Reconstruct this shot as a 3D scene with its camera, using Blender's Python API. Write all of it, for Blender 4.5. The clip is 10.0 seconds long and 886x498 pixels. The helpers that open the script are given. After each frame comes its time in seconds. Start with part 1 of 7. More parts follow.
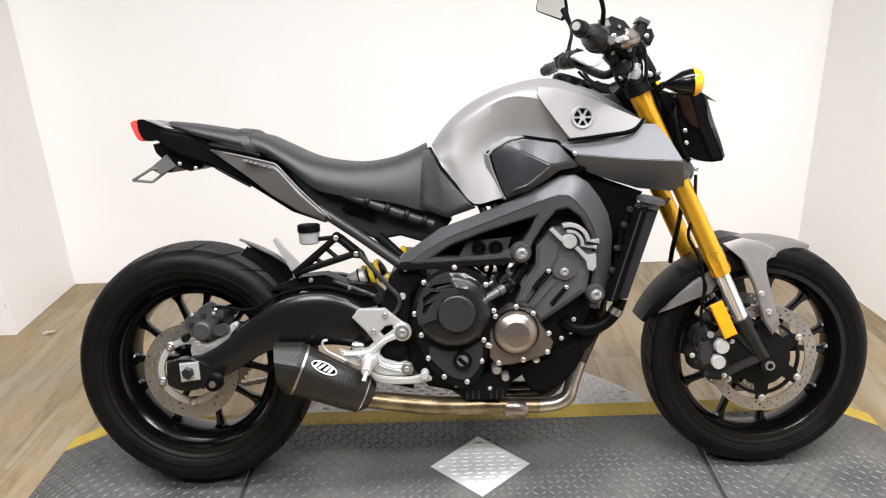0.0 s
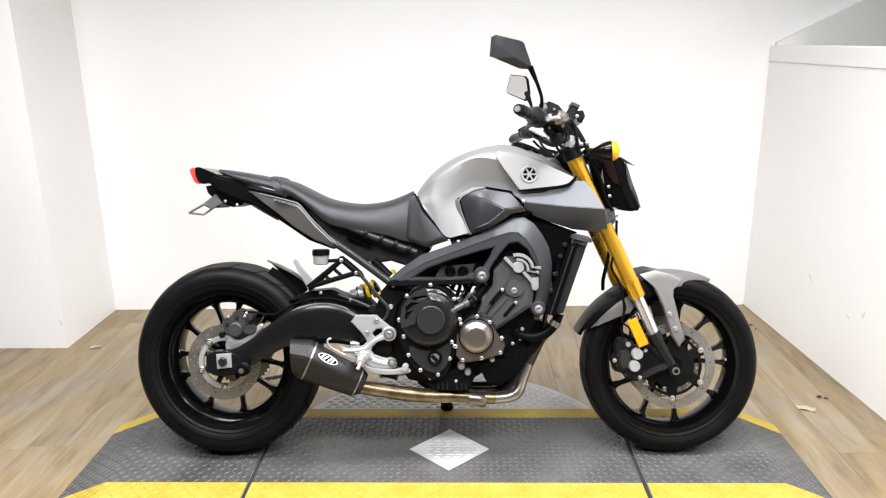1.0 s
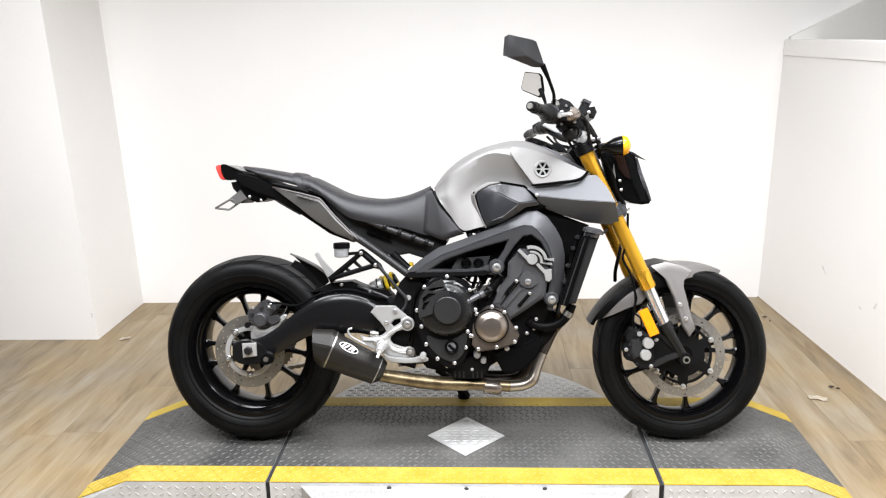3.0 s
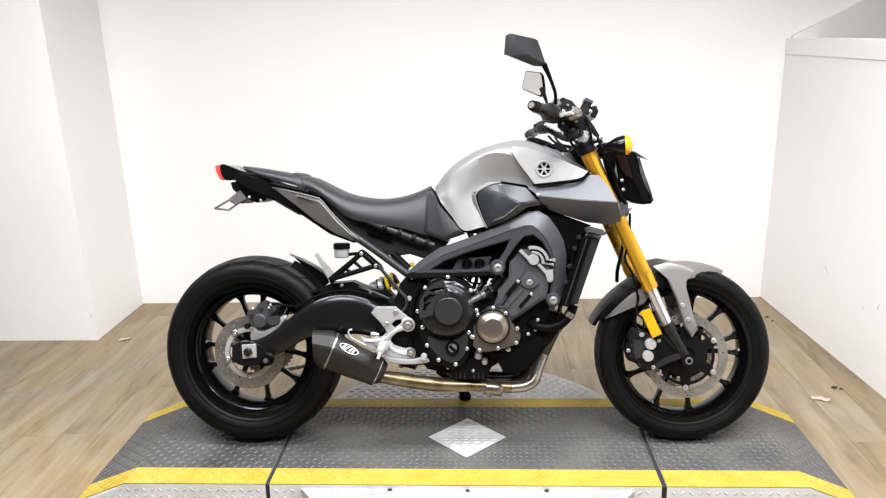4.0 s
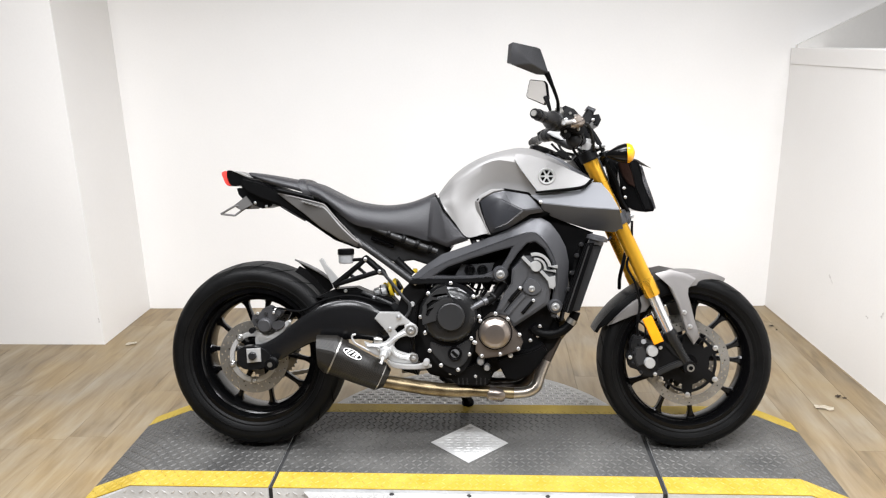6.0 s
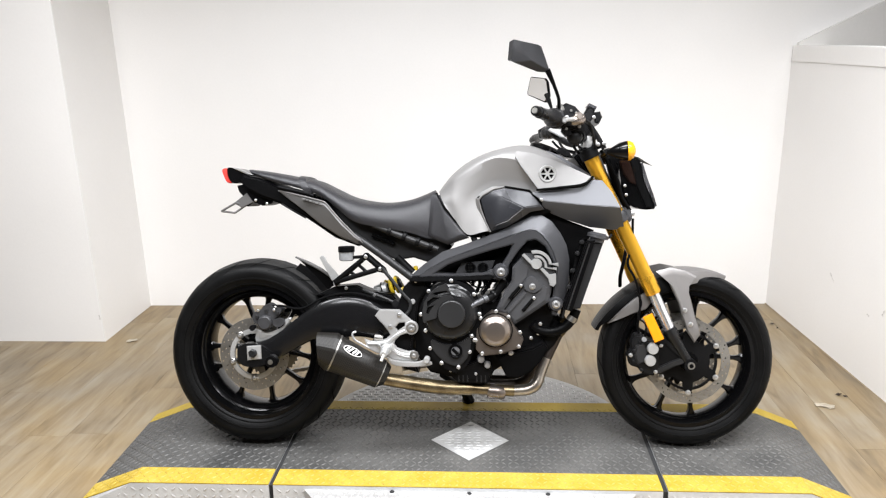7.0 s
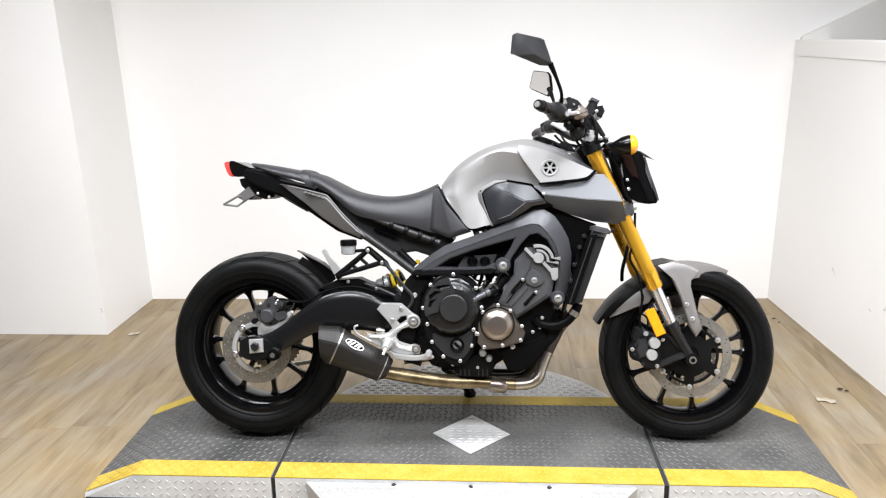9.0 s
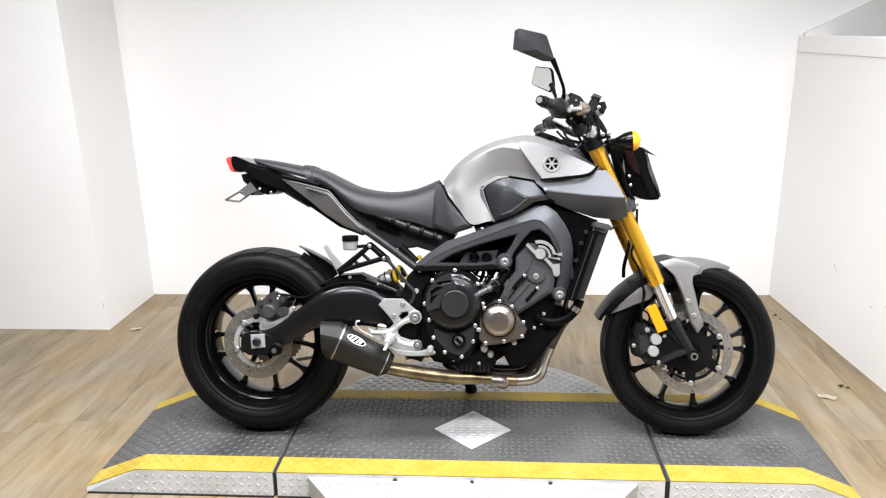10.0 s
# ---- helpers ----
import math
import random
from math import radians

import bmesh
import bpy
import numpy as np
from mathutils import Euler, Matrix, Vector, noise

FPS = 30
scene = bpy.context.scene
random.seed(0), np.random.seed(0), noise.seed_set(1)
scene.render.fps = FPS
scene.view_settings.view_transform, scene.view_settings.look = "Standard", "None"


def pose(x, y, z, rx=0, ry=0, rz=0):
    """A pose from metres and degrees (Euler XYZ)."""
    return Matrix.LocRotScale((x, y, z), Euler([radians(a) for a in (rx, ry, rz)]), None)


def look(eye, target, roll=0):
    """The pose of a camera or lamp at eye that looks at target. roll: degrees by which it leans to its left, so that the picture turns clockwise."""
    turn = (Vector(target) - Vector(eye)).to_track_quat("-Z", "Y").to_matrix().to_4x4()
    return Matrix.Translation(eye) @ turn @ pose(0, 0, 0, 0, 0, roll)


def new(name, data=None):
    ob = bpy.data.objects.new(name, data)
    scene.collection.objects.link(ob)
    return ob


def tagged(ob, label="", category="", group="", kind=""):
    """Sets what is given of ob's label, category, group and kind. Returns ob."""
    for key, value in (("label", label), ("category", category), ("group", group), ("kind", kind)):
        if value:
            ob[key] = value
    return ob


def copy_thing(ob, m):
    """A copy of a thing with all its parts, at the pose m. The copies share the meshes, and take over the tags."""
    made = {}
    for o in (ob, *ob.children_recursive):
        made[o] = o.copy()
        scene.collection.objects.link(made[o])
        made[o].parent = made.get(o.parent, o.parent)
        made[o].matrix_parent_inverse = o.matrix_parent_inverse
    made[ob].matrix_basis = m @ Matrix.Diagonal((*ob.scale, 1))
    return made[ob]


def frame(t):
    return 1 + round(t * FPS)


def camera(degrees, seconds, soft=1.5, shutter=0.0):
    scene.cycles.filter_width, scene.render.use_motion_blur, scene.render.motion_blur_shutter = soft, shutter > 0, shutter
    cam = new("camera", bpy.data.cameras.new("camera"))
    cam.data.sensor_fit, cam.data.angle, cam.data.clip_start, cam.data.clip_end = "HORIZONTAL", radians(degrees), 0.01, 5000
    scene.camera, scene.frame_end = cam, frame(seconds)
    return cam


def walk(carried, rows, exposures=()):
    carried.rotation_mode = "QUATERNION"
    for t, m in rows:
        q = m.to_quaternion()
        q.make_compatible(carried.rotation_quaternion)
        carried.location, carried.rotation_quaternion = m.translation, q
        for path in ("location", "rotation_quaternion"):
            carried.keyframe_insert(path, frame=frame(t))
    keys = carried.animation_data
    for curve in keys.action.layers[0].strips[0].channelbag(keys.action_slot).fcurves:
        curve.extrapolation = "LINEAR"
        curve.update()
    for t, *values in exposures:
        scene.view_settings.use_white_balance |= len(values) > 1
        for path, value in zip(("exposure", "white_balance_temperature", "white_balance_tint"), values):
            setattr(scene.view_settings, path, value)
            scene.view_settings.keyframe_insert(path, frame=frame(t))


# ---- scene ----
cam = camera(62.6, 10.0, 1.2)
PATH = [
    (0, (0.668, -1.85, 1.249), (0.64, 0.015, 0.526), -2.3),
    (0.1, (0.68, -1.89, 1.258), (0.6349, -0.0149, 0.565), -1.9),
    (0.2, (0.699, -1.948, 1.272), (0.6396, -0.0633, 0.6044), -1.06),
    (0.3, (0.719, -2.014, 1.288), (0.6055, -0.1304, 0.6247), -0.62),
    (0.5, (0.751, -2.141, 1.312), (0.669, -0.242, 0.689), -1.0),
    (0.7, (0.763, -2.249, 1.319), (0.71, -0.3317, 0.7539), -1.96),
    (1, (0.765, -2.387, 1.32), (0.714, -0.467, 0.762), -0.8),
    (1.2, (0.761, -2.443, 1.325), (0.7084, -0.5188, 0.782), -0.1),
    (1.5, (0.756, -2.491, 1.332), (0.672, -0.572, 0.773), -1.2),
    (1.7, (0.779, -2.509, 1.332), (0.6708, -0.5952, 0.7623), -1.54),
    (2, (0.772, -2.495, 1.332), (0.659, -0.584, 0.751), -1.0),
    (2.2, (0.774, -2.486, 1.334), (0.6619, -0.5741, 0.7589), -0.51),
    (2.5, (0.78, -2.472, 1.336), (0.668, -0.554, 0.778), -1.4),
    (2.7, (0.779, -2.469, 1.335), (0.6749, -0.5536, 0.7677), -1.42),
    (4, (0.775, -2.449, 1.332), (0.67, -0.535, 0.762), -1.5),
    (4.5, (0.778, -2.453, 1.33), (0.678, -0.536, 0.767), -1.4),
    (5, (0.779, -2.462, 1.333), (0.672, -0.544, 0.774), -1.3),
    (5.5, (0.788, -2.47, 1.332), (0.666, -0.55, 0.785), -1.4),
    (7, (0.791, -2.467, 1.331), (0.663, -0.549, 0.776), -1.3),
    (7.5, (0.792, -2.468, 1.331), (0.664, -0.552, 0.773), -1.2),
    (8, (0.789, -2.469, 1.327), (0.662, -0.552, 0.772), -1.2),
    (8.5, (0.783, -2.468, 1.33), (0.658, -0.554, 0.763), -1.1),
    (9, (0.788, -2.468, 1.329), (0.657, -0.556, 0.76), -1.2),
    (9.5, (0.784, -2.471, 1.326), (0.648, -0.559, 0.754), -1.2),
    (10, (0.786, -2.469, 1.328), (0.652, -0.56, 0.749), -1.1),
]
walk(cam, [(t, look(eye, target, roll)) for t, eye, target, roll in PATH],
     exposures=[(0.0, -0.19, 6720, 11), (0.5, -0.10, 6600, 10), (1.0, -0.07, 6540, 10), (4.5, -0.10, 6540, 10), (5.5, -0.16, 6560, 10), (7.5, -0.17, 6560, 10), (8.5, -0.12, 6500, 10), (10.0, -0.08, 6420, 10)])

# ---- world and lights ----
world = bpy.data.worlds.new("world")
scene.world = world
world.use_nodes = True
world.node_tree.nodes["Background"].inputs[0].default_value = (1.0, 0.97, 0.93, 1)
world.node_tree.nodes["Background"].inputs[1].default_value = 0.03

FLOOR = -0.088
CEIL = 2.75


def area_lamp(name, x, y, sx, sy, watts, col=(0.922, 0.942, 0.982)):
    data = bpy.data.lights.new(name, "AREA")
    data.shape, data.size, data.size_y, data.energy, data.color = "RECTANGLE", sx, sy, watts, col
    data.spread = radians(153)
    ob = new(name, data)
    ob.matrix_world = pose(x, y, CEIL - 0.07)
    return ob


LAMPS = [(-0.75, -0.75), (0.72, -0.75), (2.15, -0.75), (-0.1, -2.1), (1.6, -2.1)]
for lx, ly in LAMPS:
    area_lamp("ceiling_lamp_light", lx, ly, 1.15, 0.5, 66 if ly > -1.5 else 76)


# ---- materials ----
def mat(name, col, rough=0.5, metal=0.0, var=0.12, scale=6.0, bump=0.0, bscale=150.0, rvar=0.08, coat=0.0, tint=None, spec=0.5):
    m = bpy.data.materials.new(name)
    m.use_nodes = True
    nt = m.node_tree
    n, l = nt.nodes, nt.links
    bs = n["Principled BSDF"]
    tc = n.new("ShaderNodeTexCoord")
    big = n.new("ShaderNodeTexNoise")
    big.inputs["Scale"].default_value, big.inputs["Detail"].default_value = scale, 6
    fine = n.new("ShaderNodeTexNoise")
    fine.inputs["Scale"].default_value, fine.inputs["Detail"].default_value = bscale, 3
    for t in (big, fine):
        l.new(tc.outputs["Object"], t.inputs["Vector"])
    mix = n.new("ShaderNodeMix")
    mix.data_type = "RGBA"
    add = n.new("ShaderNodeMath")
    add.operation = "MULTIPLY_ADD"
    l.new(fine.outputs["Fac"], add.inputs[0])
    add.inputs[1].default_value = 0.35
    l.new(big.outputs["Fac"], add.inputs[2])
    ramp = n.new("ShaderNodeMapRange")
    ramp.inputs["From Min"].default_value, ramp.inputs["From Max"].default_value = 0.4, 0.95
    l.new(add.outputs[0], ramp.inputs["Value"])
    l.new(ramp.outputs[0], mix.inputs["Factor"])
    mix.inputs["A"].default_value = (*[c * (1 - var) for c in col], 1)
    mix.inputs["B"].default_value = (*(tint or [min(1, c * (1 + var)) for c in col]), 1)
    l.new(mix.outputs["Result"], bs.inputs["Base Color"])
    rr = n.new("ShaderNodeMapRange")
    rr.inputs["To Min"].default_value, rr.inputs["To Max"].default_value = max(0.02, rough - rvar), min(1, rough + rvar)
    l.new(big.outputs["Fac"], rr.inputs["Value"])
    l.new(rr.outputs[0], bs.inputs["Roughness"])
    bs.inputs["Metallic"].default_value = metal
    bs.inputs["Coat Weight"].default_value = coat
    bs.inputs["Coat Roughness"].default_value = 0.15
    bs.inputs["Specular IOR Level"].default_value = spec
    if bump:
        b = n.new("ShaderNodeBump")
        b.inputs["Strength"].default_value, b.inputs["Distance"].default_value = bump, 0.002
        l.new(fine.outputs["Fac"], b.inputs["Height"])
        l.new(b.outputs["Normal"], bs.inputs["Normal"])
    return m


def plank_material():
    """Pale oak vinyl plank: soft streaks along the plank, greyer and browner boards, a few knots."""
    m = bpy.data.materials.new("oak_vinyl")
    m.use_nodes = True
    n, l = m.node_tree.nodes, m.node_tree.links
    bs = n["Principled BSDF"]
    tc, info = n.new("ShaderNodeTexCoord"), n.new("ShaderNodeObjectInfo")
    off = n.new("ShaderNodeVectorMath")
    off.operation = "MULTIPLY_ADD"
    l.new(info.outputs["Random"], off.inputs[0])
    off.inputs[1].default_value = (37.0, 91.0, 13.0)
    l.new(tc.outputs["Object"], off.inputs[2])

    def streak(sx, sy, scale, detail, bend):
        mp = n.new("ShaderNodeMapping")
        mp.inputs["Scale"].default_value = (sx, sy, 1.0)
        l.new(off.outputs[0], mp.inputs["Vector"])
        t = n.new("ShaderNodeTexNoise")
        t.inputs["Scale"].default_value, t.inputs["Detail"].default_value, t.inputs["Distortion"].default_value = scale, detail, bend
        l.new(mp.outputs[0], t.inputs["Vector"])
        return t

    broad, grain, fine = streak(10.0, 1.7, 1.7, 4, 0.9), streak(26.0, 2.6, 2.2, 8, 0.5), streak(60.0, 5.0, 3.0, 5, 0.0)

    def weigh(a, wa, b):
        t = n.new("ShaderNodeMath")
        t.operation = "MULTIPLY_ADD"
        l.new(a, t.inputs[0])
        t.inputs[1].default_value = wa
        if isinstance(b, float):
            t.inputs[2].default_value = b
        else:
            l.new(b, t.inputs[2])
        return t.outputs[0]

    fac = weigh(broad.outputs["Fac"], 0.95, weigh(grain.outputs["Fac"], 0.38, weigh(fine.outputs["Fac"], 0.10, weigh(info.outputs["Random"], 0.20, -0.32))))
    cr = n.new("ShaderNodeValToRGB")
    cr.color_ramp.elements[0].position, cr.color_ramp.elements[0].color = 0.22, (0.117, 0.086, 0.051, 1)
    cr.color_ramp.elements[1].position, cr.color_ramp.elements[1].color = 0.78, (0.254, 0.216, 0.155, 1)
    for p_, c_ in ((0.40, (0.181, 0.136, 0.080)), (0.58, (0.220, 0.174, 0.112))):
        e = cr.color_ramp.elements.new(p_)
        e.color = (*c_, 1)
    l.new(fac, cr.inputs["Fac"])
    geo, patch = n.new("ShaderNodeNewGeometry"), n.new("ShaderNodeTexNoise")
    patch.inputs["Scale"].default_value, patch.inputs["Detail"].default_value = 3.4, 4
    l.new(geo.outputs["Position"], patch.inputs["Vector"])
    spread = n.new("ShaderNodeMapRange")
    spread.inputs["From Min"].default_value, spread.inputs["From Max"].default_value = 0.35, 0.68
    l.new(patch.outputs["Fac"], spread.inputs["Value"])
    pair = n.new("ShaderNodeMix")
    pair.data_type = "RGBA"
    pair.inputs["A"].default_value, pair.inputs["B"].default_value = (1.06, 0.98, 0.80, 1), (0.95, 0.98, 1.06, 1)
    l.new(spread.outputs[0], pair.inputs["Factor"])
    wash = n.new("ShaderNodeMix")
    wash.data_type, wash.blend_type = "RGBA", "MULTIPLY"
    wash.inputs["Factor"].default_value = 1.0
    l.new(cr.outputs["Color"], wash.inputs["A"])
    l.new(pair.outputs["Result"], wash.inputs["B"])
    l.new(wash.outputs["Result"], bs.inputs["Base Color"])
    bs.inputs["Roughness"].default_value = 0.42
    b = n.new("ShaderNodeBump")
    b.inputs["Strength"].default_value, b.inputs["Distance"].default_value = 0.25, 0.001
    l.new(grain.outputs["Fac"], b.inputs["Height"])
    l.new(b.outputs["Normal"], bs.inputs["Normal"])
    return m


def carbon_material():
    """Woven carbon fibre: fine twill checks under a satin lacquer."""
    m = bpy.data.materials.new("carbon_fibre")
    m.use_nodes = True
    n, l = m.node_tree.nodes, m.node_tree.links
    bs = n["Principled BSDF"]
    tc = n.new("ShaderNodeTexCoord")
    ck = n.new("ShaderNodeTexChecker")
    ck.inputs["Scale"].default_value = 270
    ck.inputs["Color1"].default_value, ck.inputs["Color2"].default_value = (0.0025, 0.0024, 0.0022, 1), (0.019, 0.017, 0.0145, 1)
    mp = n.new("ShaderNodeMapping")
    mp.inputs["Rotation"].default_value = (0.0, 1.15, 0.0)
    l.new(tc.outputs["Object"], mp.inputs["Vector"])
    l.new(mp.outputs[0], ck.inputs["Vector"])
    l.new(ck.outputs["Color"], bs.inputs["Base Color"])
    bs.inputs["Roughness"].default_value = 0.45
    bs.inputs["Coat Weight"].default_value = 0.06
    bs.inputs["Specular IOR Level"].default_value = 0.22
    bs.inputs["Coat Roughness"].default_value = 0.12
    return m


def glass_material(name, col, rough=0.05):
    m = bpy.data.materials.new(name)
    m.use_nodes = True
    bs = m.node_tree.nodes["Principled BSDF"]
    bs.inputs["Base Color"].default_value = (*col, 1)
    bs.inputs["Roughness"].default_value = rough
    bs.inputs["Transmission Weight"].default_value = 0.9
    bs.inputs["IOR"].default_value = 1.45
    return m


DARK_WALL = mat("unseen_wall_charcoal", (0.06, 0.06, 0.062), 0.8, 0, 0.05, 1.5)
WALL = mat("white_wall_paint", (0.82, 0.804, 0.785), 0.6, 0, 0.03, 1.5, 0.15, 90)
GREY_WALL = mat("grey_wall_paint", (0.67, 0.65, 0.62), 0.7, 0, 0.05, 1.5, 0.1, 90)
CEILING = mat("ceiling_paint", (0.30, 0.30, 0.295), 0.8, 0, 0.03, 2)
PLANK = plank_material()
SUBFLOOR = mat("dark_joint", (0.30, 0.24, 0.165), 0.8)
DECK = mat("black_deck_paint", (0.031, 0.0315, 0.032), 0.50, 0.0, 0.35, 3.6, 0.3, 120, 0.16, tint=(0.098, 0.095, 0.089))
LUG = mat("worn_black_lug", (0.040, 0.040, 0.0395), 0.47, 0.05, 0.35, 5.0, 0.1, 200, 0.14, tint=(0.125, 0.121, 0.114))
YELLOW = mat("yellow_safety_paint", (0.375, 0.250, 0.016), 0.55, 0, 0.15, 11.0, 0.4, 120, spec=0.3, tint=(0.42, 0.305, 0.052))
YELLOW_LUG = mat("scuffed_yellow_lug", (0.38, 0.265, 0.027), 0.52, 0.0, 0.25, 30.0, tint=(0.43, 0.325, 0.085), spec=0.35)
ALU = mat("turntable_tread_plate", (0.38, 0.375, 0.367), 0.42, 0.3, 0.2, 6, 0.2, 160, tint=(0.46, 0.453, 0.443))


SKIRT = mat("bare_skirt_plate", (0.50, 0.505, 0.50), 0.40, 0.1, 0.15, 9, 0.2, 160, tint=(0.61, 0.612, 0.61))
ALU_LUG = mat("polished_lug", (0.52, 0.513, 0.503), 0.38, 0.35, 0.2, 9)
INLAY = mat("bright_inlay_plate", (0.46, 0.46, 0.455), 0.42, 0.25, 0.15, 9, 0.2, 160, tint=(0.55, 0.55, 0.545))
GAP = mat("dark_gap", (0.012, 0.012, 0.013), 0.8)


# ---- mesh helpers ----
def mesh_ob(name, verts, faces, material, parent=None, smooth=0.0, label=""):
    me = bpy.data.meshes.new(name)
    me.from_pydata([tuple(v) for v in verts], [], faces)
    me.validate()
    bm = bmesh.new()
    bm.from_mesh(me)
    bmesh.ops.recalc_face_normals(bm, faces=bm.faces)
    bm.to_mesh(me)
    bm.free()
    if smooth:
        me.set_sharp_from_angle(angle=radians(smooth))
        for p in me.polygons:
            p.use_smooth = True
    me.materials.append(material)
    ob = new(name, me)
    if parent:
        ob.parent = parent
    if label:
        tagged(ob, label)
    return ob


def part(name, bm, material, parent=None, label="", smooth=35.0):
    """Links a bmesh as one mesh object under a thing or a part."""
    bmesh.ops.recalc_face_normals(bm, faces=bm.faces)
    me = bpy.data.meshes.new(name)
    bm.to_mesh(me)
    bm.free()
    if smooth:
        me.set_sharp_from_angle(angle=radians(smooth))
        for p in me.polygons:
            p.use_smooth = True
    me.materials.append(material)
    ob = new(name, me)
    if parent:
        ob.parent = parent
    if label:
        tagged(ob, label)
    return ob


def bm_box(x0, x1, y0, y1, z0, z1, bevel=0.0, bm=None):
    fresh = bm is None
    bm = bm or bmesh.new()
    r = bmesh.ops.create_cube(bm, size=1, matrix=Matrix.Translation(((x0 + x1) / 2, (y0 + y1) / 2, (z0 + z1) / 2)) @ Matrix.Diagonal((x1 - x0, y1 - y0, z1 - z0, 1)))
    if bevel and fresh:
        bmesh.ops.bevel(bm, geom=bm.edges[:], offset=bevel, segments=2, affect="EDGES", clamp_overlap=True)
    return bm


def plate(outer, y0, y1, holes=(), bevel=0.003, seg=2):
    """An outline in the xz plane with holes, thick from y0 to y1, with eased edges."""
    bm = bmesh.new()
    edges = []
    for loop in (outer, *holes):
        vs = [bm.verts.new((x, y0, z)) for x, z in loop]
        edges += [bm.edges.new((vs[i], vs[(i + 1) % len(vs)])) for i in range(len(vs))]
    bmesh.ops.triangle_fill(bm, edges=edges, use_beauty=True, use_dissolve=False)
    r = bmesh.ops.extrude_face_region(bm, geom=bm.faces[:])
    bmesh.ops.translate(bm, verts=[v for v in r["geom"] if isinstance(v, bmesh.types.BMVert)], vec=(0, y1 - y0, 0))
    bmesh.ops.recalc_face_normals(bm, faces=bm.faces)
    if bevel:
        sharp = [e for e in bm.edges if len(e.link_faces) == 2 and e.calc_face_angle(0) > 1.0 and abs(e.verts[0].co.y - e.verts[1].co.y) < 1e-6]
        bmesh.ops.bevel(bm, geom=sharp, offset=bevel, segments=seg, affect="EDGES", clamp_overlap=True)
    return bm


def thing(name, label, category, m=None, group=""):
    ob = new(name)
    ob.empty_display_size = 0.1
    if m is not None:
        ob.matrix_basis = m
    return tagged(ob, label, category, group)


# ---- room ----
def wall(name, x0, x1, y0, y1, z0, z1, material, label, m=None):
    ob = part(name, bm_box(x0, x1, y0, y1, z0, z1), material, None, "", 0)
    if m is not None:
        ob.matrix_basis = m
    return tagged(ob, label, "wall", "", "structure")


TOPZ = CEIL
wall("wall_north", -3.44, 2.32, 0.0, 0.12, FLOOR, TOPZ, WALL, "smooth white painted back wall of the photo bay", pose(2.283, 1.345, 0, 0, 0, 0.62))
bay_left = wall("wall_bay_left", -3.4, -1.128, 0.797, 1.47, FLOOR, TOPZ, WALL, "white painted wall return beside the bay")
# Unseen walls added to close the room, charcoal to keep reflections dark.
wall("wall_west", -3.52, -3.4, -5.0, 1.47, FLOOR, TOPZ, DARK_WALL, "unseen side wall, charcoal to keep reflections dark")
wall("wall_south", -3.52, 4.72, -5.12, -5.0, FLOOR, TOPZ, DARK_WALL, "unseen wall behind the bay, charcoal to keep reflections dark")
wall("wall_east", 4.6, 4.72, -5.0, 1.47, FLOOR, TOPZ, DARK_WALL, "unseen far side wall, charcoal to keep reflections dark")
HALF = pose(2.283, 1.35, 0, 0, 0, 3.2)
half_wall = wall("wall_half", 0, 0.12, -4.2, 0.0, FLOOR, 1.185, WALL, "white painted half-height wall with a cap board", HALF)
cap = part("cap_board", bm_box(-0.004, 0.14, -4.2, -0.010, 1.1855, 1.262, 0.002), WALL, None, "", 30)
cap.matrix_basis = HALF
tagged(cap, "white painted cap board along the half wall", "trim", "", "structure")


def stair_wall():
    """Grey knee wall that climbs behind the half wall."""
    bm = bmesh.new()
    a = [(2.30, 1.2), (4.55, 1.2), (4.55, 2.352), (2.30, 1.275)]
    lo = [bm.verts.new((x, 1.318, z)) for x, z in a]
    hi = [bm.verts.new((x, 1.343, z)) for x, z in a]
    bm.faces.new(lo), bm.faces.new(hi)
    for i in range(4):
        bm.faces.new((lo[i], lo[(i + 1) % 4], hi[(i + 1) % 4], hi[i]))
    return tagged(part("wall_sloping", bm, GREY_WALL, None, "", 0), "grey sloping knee wall above the half wall", "wall", "", "structure")


stair_wall()
# Unseen ceiling, grey instead of white to hold down reflections.
ceiling = part("ceiling", bm_box(-3.52, 4.72, -5.12, 1.47, CEIL, CEIL + 0.1), CEILING, None, "", 0)
tagged(ceiling, "unseen plain grey ceiling", "ceiling", "", "structure")
floor = part("floor", bm_box(-3.52, 4.72, -5.12, 1.47, FLOOR - 0.1, FLOOR - 0.003), SUBFLOOR, None, "", 0)
tagged(floor, "pale oak vinyl plank floor with warm grain", "floor", "", "structure")


def ceiling_lamp():
    lamp = thing("ceiling_lamp", "white rectangular ceiling light fixture", "ceiling light", pose(0, 0, 0))
    part("housing", bm_box(-0.62, 0.62, -0.3, 0.3, 0.0, 0.06, 0.006), CEILING, lamp)
    return lamp


lamp0 = ceiling_lamp()
lamp0.matrix_basis = pose(LAMPS[0][0], LAMPS[0][1], CEIL - 0.06)
tagged(lamp0, group="ceiling lights")
for lx, ly in LAMPS[1:]:
    copy_thing(lamp0, pose(lx, ly, CEIL - 0.06))


